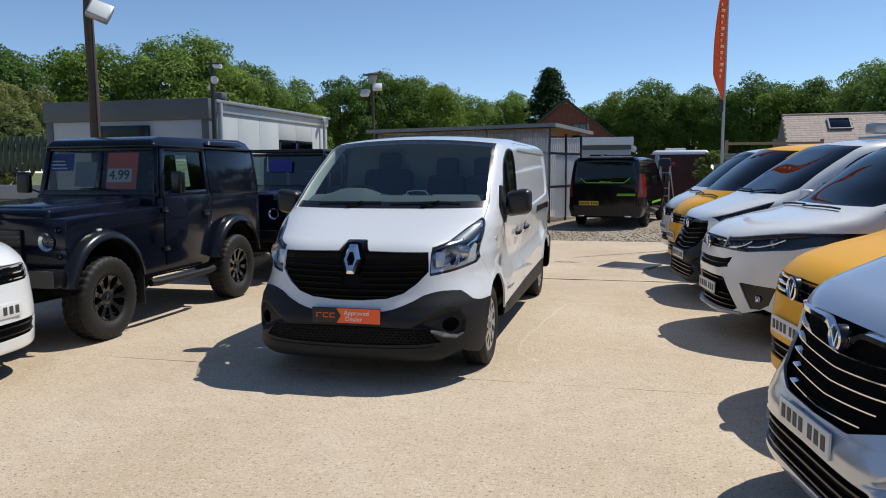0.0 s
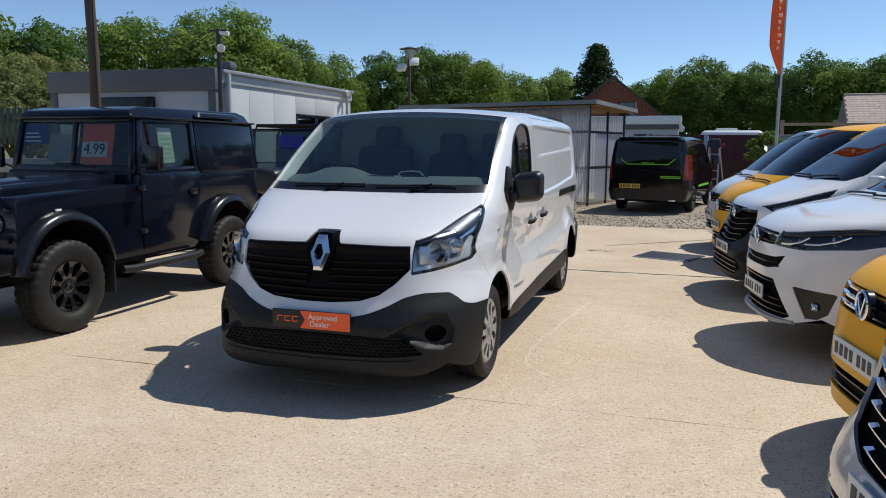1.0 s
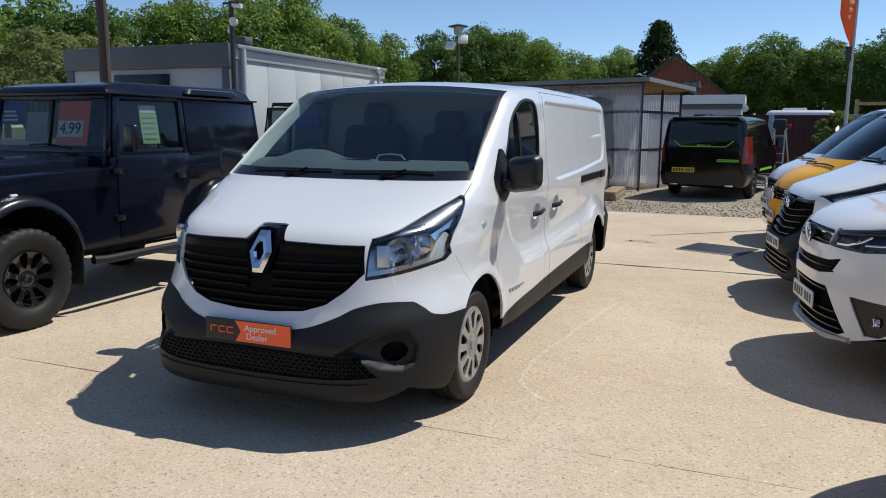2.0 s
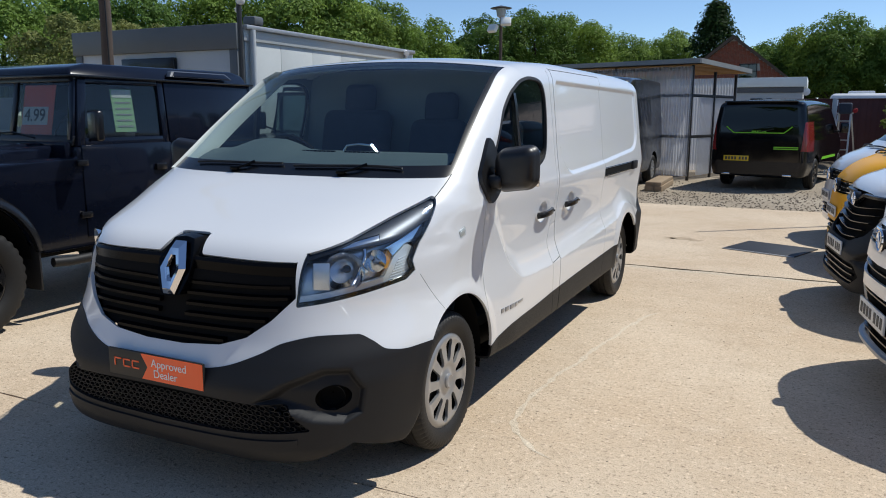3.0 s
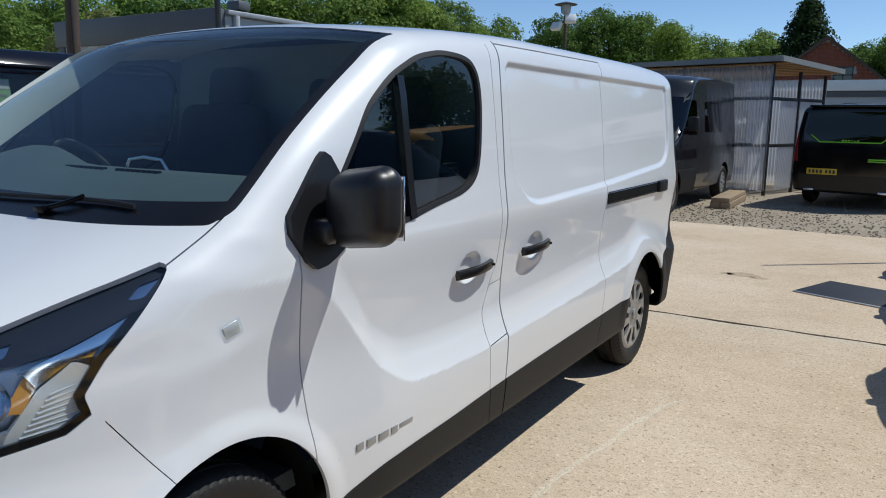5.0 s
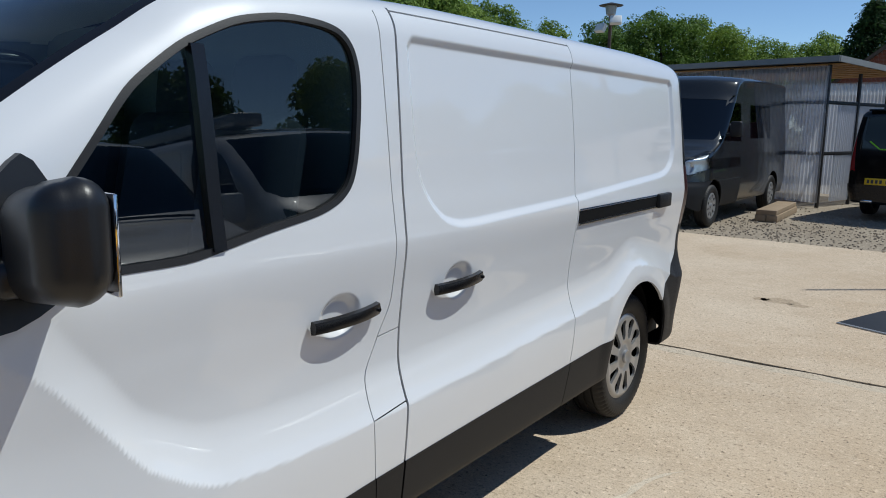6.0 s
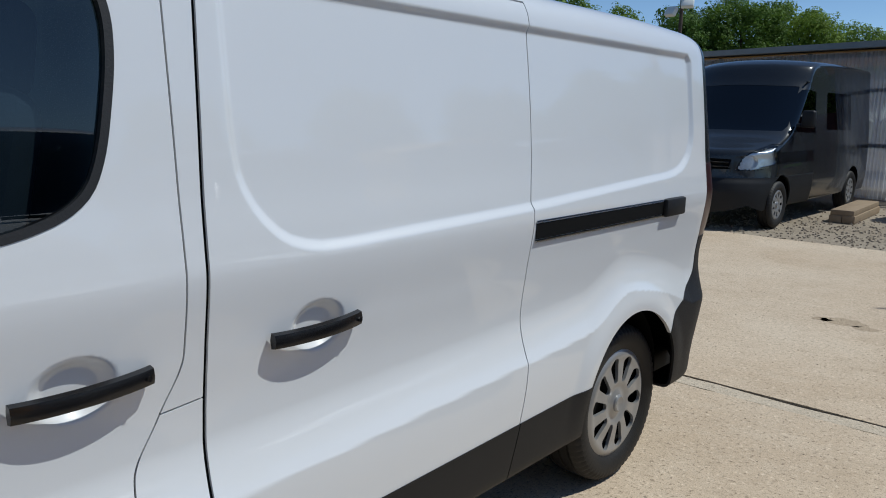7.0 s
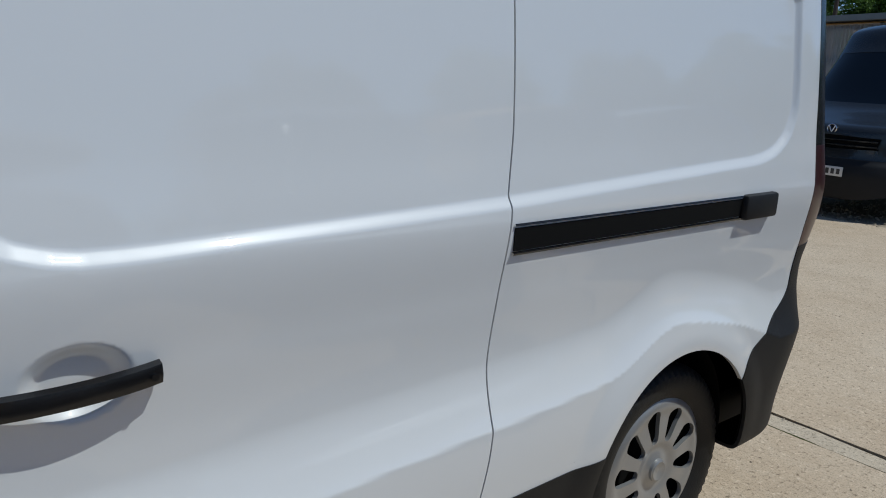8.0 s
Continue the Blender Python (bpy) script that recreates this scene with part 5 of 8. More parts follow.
def face_y(field, x, z, rear=None):
    """Where the nose (or the tail) stands at x, z."""
    if field is van_field:
        return front_at(abs(x), z)
    lo, hi = (0.3, -1.6) if rear is None else (rear - 1, rear + 0.6)
    for _ in range(26):
        mid = (lo + hi) / 2
        lo, hi = (lo, mid) if field(np.array([x]), np.array([mid]), np.array([z]))[0] > 0 else (mid, hi)
    return lo


def follow_bar(field, z_of, x0, x1, height, depth, n=14, out=0.006):
    bm = bmesh.new()
    rows = []
    for i in range(n + 1):
        x = x0 + (x1 - x0) * i / n
        z = z_of(x)
        y = face_y(field, abs(x), z) - out
        h = height / 2
        rows.append([bm.verts.new(p) for p in ((x, y, z - h * 0.5), (x, y, z + h * 0.5), (x, y + depth, z + h), (x, y + depth, z - h))])
    for a, b in zip(rows, rows[1:]):
        for k in range(4):
            bm.faces.new((a[k], b[k], b[(k + 1) % 4], a[(k + 1) % 4]))
    bm.faces.new(rows[0][::-1]); bm.faces.new(rows[-1])
    bmesh.ops.recalc_face_normals(bm, faces=bm.faces)
    return bm


def number_plate(parent, x, y, z, back=False, colour="plate_white", w=0.52, h=0.111):
    """A plate whose writing is plain bars."""
    s = 1 if back else -1
    ob = part("number_plate", box_bm(-w / 2, w / 2, -0.006, 0.006, -h / 2, h / 2, 0.003), M[colour], parent, "number plate")
    ob.matrix_basis = pose(x, y, z, 0, 0, 180 if back else 0)
    for k in range(7):
        x0 = -w * 0.43 + k * w * 0.123 + (0.03 if k > 3 else 0)
        part("plate_bar", box_bm(x0, x0 + w * 0.075, -0.0085, -0.005, -h * 0.28, h * 0.28), M["plate_ink"], ob)
    return ob


def make_van(name, label, shape, span, cells, paint, arches, wheels, features, cuts=(), group="", bowl="lamp_silver"):
    """features: (part name, view, polygon, material, sink, rim, margin); views: front and rear look at |x|, z, side at y, z."""
    van = thing(name, label, "van", None, group)
    field, top = shape
    y0, y1, hw = span
    sk = box_skin(field, top, (hw, y0, y1), (hw * 0.55, y0 + 0.62, y1 - 0.5, 0.28, 0.80), cells, 0.2)

    def fn_of(view, poly, grow):
        if view == "front":
            return lambda x, y, z: np.maximum(poly_sd(np.abs(x), z, poly, grow), y - 1.25)
        if view == "rear":
            return lambda x, y, z: np.maximum(poly_sd(np.abs(x), z, poly, grow), y1 - 0.75 - y)
        return lambda x, y, z: np.maximum(poly_sd(y, z, poly, grow), 0.5 * hw - np.abs(x))

    arch = lambda x, y, z: np.maximum(np.minimum.reduce([np.hypot(y - a, z - b) - r for a, b, r in arches]), 0.5 * hw - np.abs(x))
    fns = [fn_of(view, poly, grow) for _, view, poly, _, _, _, grow in features]
    sk.cut(arch)
    for fn in fns:
        sk.cut(fn)
    for f, w, reach in cuts:
        sk.cut(lambda x, y, z: f(x, y, z) - w, reach)
        sk.cut(lambda x, y, z: f(x, y, z) + w, reach)
    x, y, z = c = sk.centres()
    free = arch(*c) > 0
    lit = np.zeros(len(x), bool)
    for (pname, *_), fn in zip(features, fns):
        if pname == "headlight":
            lit |= free & (fn(*c) < 0)
    for one in (x > 0, x < 0):
        if lit.any():
            part("headlight_bowl", sk.panel(lit & one, -0.045, 0.0), M[bowl], van)
            edge = lit & one & (np.minimum.reduce([np.abs(fn(*c)) for (pname, *_), fn in zip(features, fns) if pname == "headlight"]) < 0.016)
            part("headlight_rim", sk.panel(edge, -0.012, 0.03), M["trim"], van)
    part("inner_structure", sk.panel(free & ~lit, -0.035), M["void"], van)
    for (pname, view, poly, material, sink, rim, grow), fn in zip(features, fns):
        got = free & (fn(*c) < 0)
        free &= ~got
        sides = ((x > 0), (x < 0)) if "light" in pname or "window" in pname and view == "side" or "pocket" in pname or "corner" in pname else ((x > -9),)
        for one in sides:
            if (got & one).any():
                part(pname, sk.panel(got & one, -sink, rim), M[material], van)
    for f, w, reach in cuts:
        free &= ~((np.abs(f(*c)) < w) & reach(*c))
    bonnet = free & (y < 0.1) & (z > 0.93)
    part("bonnet", sk.panel(bonnet, 0, 0.015), M[paint], van)
    part("body_shell", sk.panel(free & ~bonnet, 0, 0.015), M[paint], van)
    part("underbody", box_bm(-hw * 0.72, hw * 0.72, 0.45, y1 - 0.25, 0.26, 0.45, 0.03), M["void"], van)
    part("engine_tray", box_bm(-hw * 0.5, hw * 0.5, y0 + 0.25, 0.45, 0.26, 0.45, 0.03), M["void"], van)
    R = {"cover": 0.335, "dark": 0.325, "plain": 0.325}[wheels]
    for (a, b, r), s in ((q, s) for q in arches for s in (1, -1)):
        wheel(wheels, van, s * (hw - 0.13), a, R, s, 17 * a)
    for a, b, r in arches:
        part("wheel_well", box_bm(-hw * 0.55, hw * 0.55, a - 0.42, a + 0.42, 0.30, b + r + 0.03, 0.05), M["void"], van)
    return van, field


def add_mirrors(van, y, z, hw, material="plastic"):
    for s in (1, -1):
        bm = box_bm(-0.09, 0.09, -0.05, 0.05, -0.12, 0.12, 0.035, None, 3)
        ob = part("wing_mirror", bm, M[material], van)
        ob.matrix_basis = pose(s * (hw + 0.13), y, z, 0, 0, -8 * s)
        part("stem", tube_bm([(-s * 0.16, 0.0, -0.09), (-s * 0.05, 0, -0.08)], 0.025, 8), M["plastic"], ob)


def add_wipers(van, field, y, hw):
    for a, b in ((-hw * 0.7, -0.02), (0.02, hw * 0.7)):
        pts = []
        for t in np.linspace(0, 1, 6):
            x = a + (b - a) * t
            yy = y + 0.10 * (x / hw) ** 2 + 0.03 * t
            lo, hi = 0.7, 2.2
            for _ in range(24):
                mid = (lo + hi) / 2
                lo, hi = (lo, mid) if field(np.array([x]), np.array([yy]), np.array([mid]))[0] > 0 else (mid, hi)
            pts.append((x, yy, lo + 0.02))
        part("wiper", tube_bm(pts, 0.010, 6), M["rubber"], van)


def disc(name, van, field, x, z, r, material, depth=0.012, ring=None):
    """A round badge or lamp on the nose."""
    y = face_y(field, abs(x), z)
    ob = part(name, revolve_bm([(-depth, 0.002), (-depth, r * 0.92), (-depth * 0.5, r), (0.02, r)], 28, "y"), M[material], van)
    ob.matrix_basis = pose(x, y, z)
    if ring:
        part("ring", revolve_bm([(-depth - 0.003, r * 0.80), (-depth - 0.010, r * 0.88), (-depth - 0.003, r)], 28, "y"), M[ring], ob)
        for k, (a, b) in enumerate((((-0.6, 0.6), (0.0, -0.65)), ((0.6, 0.6), (0.0, -0.65)))):
            part("stroke", tube_bm([(a[0] * r, -depth - 0.004, a[1] * r), (b[0] * r, -depth - 0.004, b[1] * r)], r * 0.09, 6), M[ring], ob)
    return ob


T5_TOP = [(-1.0, 0.86), (-0.86, 0.95), (-0.55, 1.06), (-0.1, 1.17), (0.05, 1.24), (0.35, 1.50), (0.7, 1.77), (0.9, 1.88), (1.2, 1.93), (2, 1.965), (3.6, 1.95), (4.0, 1.9)]
T5_NOSE = [(0.12, -0.78), (0.22, -0.88), (0.5, -0.90), (0.7, -0.88), (0.85, -0.86), (0.98, -0.80), (1.2, -0.6)]
T5_SIDE = [(0.25, 0.90), (0.6, 0.945), (0.95, 0.94), (1.2, 0.925), (1.8, 0.84), (1.95, 0.81)]
SCREEN = [(-0.2, 1.27), (0.80, 1.27), (0.86, 1.33), (0.78, 1.84), (-0.2, 1.89)]
CAB_WINDOW = [(0.30, 1.22), (1.25, 1.22), (1.28, 1.70), (1.10, 1.77), (0.85, 1.72)]


def transporter(label, paint, group="", cut=0.0):
    """cut: by how much the bonnet is shorter than on the long-nosed build."""
    top = [(y * (0.95 - cut) / 0.95 if y < 0 else y, z) for y, z in T5_TOP]
    nose = [(z, y + cut) for z, y in T5_NOSE]
    van, field = make_van("parked_van", label, van_shape(top, nose, T5_SIDE, 4.05), (-0.93 + cut, 4.08, 0.98), (50, 110, 54), paint, ((0.6 * cut, 0.36, 0.375), (3.0, 0.36, 0.375)), "plain", [
        ("windscreen", "front", SCREEN, "dark_glass", 0.004, 0.01, 0.0),
        ("door_window", "side", CAB_WINDOW, "dark_glass", 0.006, 0.01, 0.0),
        ("headlight", "front", [(0.50, 0.77), (0.80, 0.80), (0.99, 0.87), (0.99, 0.97), (0.62, 0.94), (0.52, 0.91)], "lens", 0.002, 0.012, 0.0),
        ("upper_grille", "front", [(-0.2, 0.915), (0.49, 0.905), (0.48, 0.775), (-0.2, 0.765)], "void", 0.03, 0.0, 0.0),
        ("lower_grille", "front", [(-0.2, 0.47), (0.56, 0.47), (0.50, 0.34), (-0.2, 0.33)], "void", 0.03, 0.0, 0.0),
        ("fog_pocket", "front", [(0.64, 0.46), (0.78, 0.46), (0.76, 0.36), (0.64, 0.35)], "void", 0.02, 0.0, 0.0),
    ], group=group)
    for k, z in enumerate((0.795, 0.84, 0.885)):
        part("grille_bar", follow_bar(field, lambda x: z, -0.48, 0.48, 0.02, 0.02, 14, -0.004), M["chrome" if paint != "white_old" else "trim"], van)
    for z in (0.37, 0.43):
        part("lower_bar", follow_bar(field, lambda x: z, -0.50, 0.50, 0.018, 0.02, 14, -0.006), M["trim"], van)
    disc("badge", van, field, 0.0, 0.84, 0.078, "trim", 0.018, "chrome")
    for s in (1, -1):
        y = face_y(field, 0.68, 0.86)
        ob = part("headlight_bowl", revolve_bm([(0.06, 0.01), (0.03, 0.05), (-0.005, 0.066)], 20, "y", caps=False), M["reflector"], van)
        ob.matrix_basis = pose(0.66 * s, y + 0.035, 0.855, 0, 0, 20 * s)
    number_plate(van, 0, face_y(field, 0, 0.58) - 0.008, 0.57)
    add_mirrors(van, 0.45, 1.27, 0.95)
    add_wipers(van, field, -0.04, 0.9)
    return van


def vivaro(label, paint, bumper, group=""):
    bars = bumper == paint
    van, field = make_van("parked_van", label, (van_field, V_TOP), (-0.95, 4.45, 1.0), (52, 122, 56), paint, ((0.03, 0.37, 0.385), (3.455, 0.375, 0.375)), "cover", [
        ("windscreen", "front", [(-0.2, 1.30), (0.80, 1.30), (0.87, 1.36), (0.79, 1.85), (-0.2, 1.90)], "dark_glass", 0.004, 0.01, 0.0),
        ("door_window", "side", V_WINDOW, "dark_glass", 0.006, 0.01, 0.012),
        ("headlight", "side", [p if p[0] > -0.9 else (-0.62, p[1] + 0.04) for p in V_HEAD], "lens", 0.002, 0.012, 0.0),
        ("grille", "front", [(-0.2, 0.985), (0.30, 0.985), (0.57, 0.955), (0.60, 0.80), (0.50, 0.67), (0.30, 0.60), (-0.2, 0.585)], "void", 0.035, 0.0, 0.0),
        ("lower_grille", "front", [(-0.2, 0.46), (0.52, 0.45), (0.60, 0.36), (0.50, 0.29), (-0.2, 0.28)], "void", 0.03, 0.0, 0.0),
        ("fog_pocket", "front", [(0.64, 0.50), (0.78, 0.48), (0.77, 0.38), (0.66, 0.38)], "void", 0.02, 0.0, 0.0),
    ] + ([] if bars else [("unpainted_bumper", "front", [(-0.2, 0.66), (0.4, 0.66), (0.7, 0.80), (0.9, 0.66), (1.2, 0.62), (1.2, 0.1), (-0.2, 0.1)], "plastic", -0.003, 0.02, 0.0)]), group=group)
    for k in range(5):
        z0 = 0.615 + 0.058 * k
        w = 0.34 + 0.055 * k
        for s in (1, -1):
            part("grille_bar", follow_bar(field, lambda x: z0 + 0.10 * abs(x) ** 1.3, 0.0, s * w, 0.012, 0.03, 10, -0.006), M["chrome" if bars else "trim"], van)
    part("grille_bow", follow_bar(field, lambda x: 0.955 - 0.05 * max(0, 1 - (x / 0.16) ** 2) + 0.012 * abs(x), -0.56, 0.56, 0.045, 0.03, 22, 0.010), M["chrome" if bars else "trim"], van)
    disc("badge", van, field, 0.0, 0.915, 0.056, "trim", 0.026, "chrome")
    for z in (0.31, 0.36, 0.41):
        part("lower_bar", follow_bar(field, lambda x: z, -0.50, 0.50, 0.020, 0.02, 14, -0.008), M["trim"], van)
    for s in (1, -1):
        ob = part("headlight_bowl", revolve_bm([(0.06, 0.01), (0.03, 0.05), (-0.005, 0.07)], 20, "y", caps=False), M["reflector"], van)
        ob.matrix_basis = pose(0.67 * s, face_y(field, 0.67, 0.91) + 0.05, 0.91, 0, 0, 24 * s)
    number_plate(van, 0, face_y(field, 0, 0.53) - 0.010, 0.53)
    add_mirrors(van, 0.43, 1.33, 0.96)
    add_wipers(van, field, -0.07, 0.9)
    return van


def proace(label, paint, group=""):
    top = [(-1.0, 0.90), (-0.88, 1.0), (-0.5, 1.12), (-0.05, 1.22), (0.1, 1.28), (0.4, 1.50), (0.75, 1.75), (0.95, 1.84), (1.3, 1.89), (2.5, 1.91), (4.0, 1.88)]
    nose = [(0.12, -0.76), (0.22, -0.87), (0.45, -0.90), (0.65, -0.91), (0.8, -0.90), (0.97, -0.86), (1.2, -0.6)]
    van, field = make_van("parked_van", label, van_shape(top, nose, T5_SIDE, 4.1, (0.80, 0.50)), (-0.95, 4.12, 0.98), (60, 110, 64), paint, ((0.0, 0.36, 0.375), (3.27, 0.36, 0.375)), "plain", [
        ("windscreen", "front", [(-0.2, 1.27), (0.80, 1.27), (0.86, 1.33), (0.78, 1.79), (-0.2, 1.84)], "dark_glass", 0.004, 0.01, 0.0),
        ("door_window", "side", CAB_WINDOW, "dark_glass", 0.006, 0.01, 0.0),
        ("headlight", "front", [(0.36, 0.865), (0.62, 0.855), (0.85, 0.895), (0.96, 0.965), (0.95, 1.05), (0.80, 1.045), (0.52, 0.99), (0.36, 0.97)], "lens", 0.002, 0.012, 0.0),
        ("upper_grille", "front", [(-0.2, 0.965), (0.355, 0.965), (0.355, 0.865), (-0.2, 0.86)], "grille_black", 0.025, 0.0, 0.0),
        ("middle_grille", "front", [(-0.2, 0.755), (0.40, 0.775), (0.50, 0.80), (0.44, 0.70), (0.30, 0.675), (-0.2, 0.67)], "void", 0.03, 0.0, 0.0),
        ("lower_grille", "front", [(-0.2, 0.60), (0.40, 0.60), (0.55, 0.33), (0.50, 0.30), (-0.2, 0.29)], "void", 0.035, 0.0, 0.0),
        ("fog_pocket", "front", [(0.57, 0.575), (0.80, 0.55), (0.76, 0.39), (0.71, 0.34), (0.65, 0.34)], "trim", 0.015, 0.012, 0.0),
    ], group=group, bowl="lamp_grey")
    for z in (0.885, 0.935):
        part("grille_bar", follow_bar(field, lambda x: z, -0.36, 0.36, 0.016, 0.02, 14, 0.0), M["chrome" if z > 0.9 else "trim"], van)
    part("middle_bar", follow_bar(field, lambda x: 0.715 + 0.1 * x * x, -0.42, 0.42, 0.014, 0.02, 14, -0.012), M["trim"], van)
    for z in (0.34, 0.39, 0.44, 0.57):
        part("lower_bar", follow_bar(field, lambda x: z, -0.52 + (z - 0.3) * 0.5, 0.52 - (z - 0.3) * 0.5, 0.018, 0.02, 14, -0.012), M["trim"], van)
    part("lower_lip", follow_bar(field, lambda x: 0.275 + 0.03 * x * x, -0.58, 0.58, 0.04, 0.03, 18, 0.022), M["steel"], van)
    disc("badge", van, field, 0.0, 0.90, 0.065, "trim", 0.02, "chrome")
    for s in (1, -1):
        for bx in (0.56, 0.74):
            ob = part("headlight_bowl", revolve_bm([(0.05, 0.008), (0.03, 0.036), (-0.005, 0.048)], 18, "y", caps=False), M["reflector"], van)
            ob.matrix_basis = pose(bx * s, face_y(field, bx, 0.93) + 0.040, 0.915 + (bx - 0.52) * 0.16, 0, 0, 30 * s)
        part("lamp_brow", tube_bm([(s * bx, face_y(field, bx, bz) + 0.012, bz) for bx, bz in ((0.40, 0.955), (0.52, 0.965), (0.66, 0.985), (0.78, 1.01), (0.86, 1.025))], 0.016, 8), M["trim"], van)
        for dx in (0.0, 0.18):
            part("lamp_swoosh", tube_bm([(s * bx, face_y(field, bx, bz) + 0.014, bz) for bx, bz in ((0.42 + dx, 0.885 + 0.1 * dx), (0.50 + dx, 0.888 + 0.12 * dx), (0.57 + dx, 0.915 + 0.15 * dx), (0.61 + dx, 0.955 + 0.15 * dx))], 0.009, 8), M["chrome"], van)
        disc("fog_light", van, field, 0.695 * s, 0.435, 0.036, "reflector", -0.004, "chrome")
    number_plate(van, 0, face_y(field, 0, 0.48) - 0.004, 0.47)
    add_mirrors(van, 0.45, 1.25, 0.95, paint)
    add_wipers(van, field, -0.02, 0.9)
    return van


def black_custom():
    top = [(-1.0, 0.90), (-0.86, 1.0), (-0.4, 1.15), (-0.05, 1.25), (0.1, 1.33), (0.75, 1.80), (0.95, 1.88), (1.4, 1.90), (2.5, 1.92), (4.0, 1.87)]
    side = [(0.25, 0.90), (0.6, 0.975), (0.95, 0.97), (1.2, 0.95), (1.8, 0.86), (1.95, 0.83)]
    van, field = make_van("black_van", "gloss black panel van with lime green stripes, seen from its tailgate", van_shape(top, T5_NOSE, side, 4.0, round_rear=0.16), (-0.93, 4.05, 1.0), (52, 110, 56), "black", ((0.0, 0.36, 0.375), (2.93, 0.36, 0.375)), "dark", [
        ("windscreen", "front", SCREEN, "dark_glass", 0.004, 0.01, 0.0),
        ("door_window", "side", CAB_WINDOW, "dark_glass", 0.006, 0.01, 0.0),
        ("rear_window", "rear", [(-0.2, 1.18), (0.55, 1.20), (0.76, 1.36), (0.72, 1.74), (-0.2, 1.78)], "tail_glass", 0.004, 0.01, 0.0),
        ("tail_light", "rear", [(0.86, 0.84), (1.1, 0.80), (1.1, 1.48), (0.885, 1.42)], "tail_red", 0.0, 0.01, 0.0),
        ("rear_bumper", "rear", [(-0.2, 0.22), (1.2, 0.22), (1.2, 0.60), (-0.2, 0.60)], "trim", -0.012, 0.02, 0.0),
        ("side_stripe", "side", [(0.6, 0.60), (2.4, 0.60), (2.3, 0.66), (0.7, 0.66)], "lime", -0.001, 0.0, 0.0),
    ])
    yr = face_y(field, 0.0, 1.0, 4.0)
    for a, b in (((-0.66, 1.33), (-0.50, 1.20)), ((-0.50, 1.20), (0.50, 1.20)), ((0.50, 1.20), (0.66, 1.33))):
        part("lime_pinstripe", tube_bm([(a[0], yr + 0.005, a[1]), (b[0], yr + 0.005, b[1])], 0.012, 6), M["lime"], van)
    for z0 in (0.86, 0.895):
        part("lime_badge", box_bm(-0.80, -0.32, yr - 0.004, yr + 0.006, z0, z0 + 0.022), M["lime"], van)
    for k in range(6):
        part("lime_letter", box_bm(-0.15 + 0.05 * k, -0.115 + 0.05 * k, yr - 0.004, yr + 0.010, 1.215, 1.245), M["lime"], van)
    number_plate(van, 0.42, yr + 0.012, 0.66, True, "plate_yellow")
    for s in (1, -1):
        part("exhaust_tip", box_bm(s * 0.62 - 0.09, s * 0.62 + 0.09, yr - 0.05, yr + 0.03, 0.30, 0.345, 0.012), M["chrome"], van)
    part("roof_spoiler", box_bm(-0.72, 0.72, 3.85, 4.04, 1.83, 1.865, 0.012), M["black"], van)
    part("rear_wiper", tube_bm([(0.0, yr + 0.012, 1.22), (-0.30, yr + 0.004, 1.28)], 0.010, 6), M["rubber"], van)
    paper = part("window_notice", box_bm(0.905, 0.912, 0.98, 1.16, 1.36, 1.60), M["white_print"], van)
    add_mirrors(van, 0.45, 1.27, 0.97, "black")
    van.matrix_world = pose(2.02, 18.15, 0.01, 0, 0, 170)
    return van


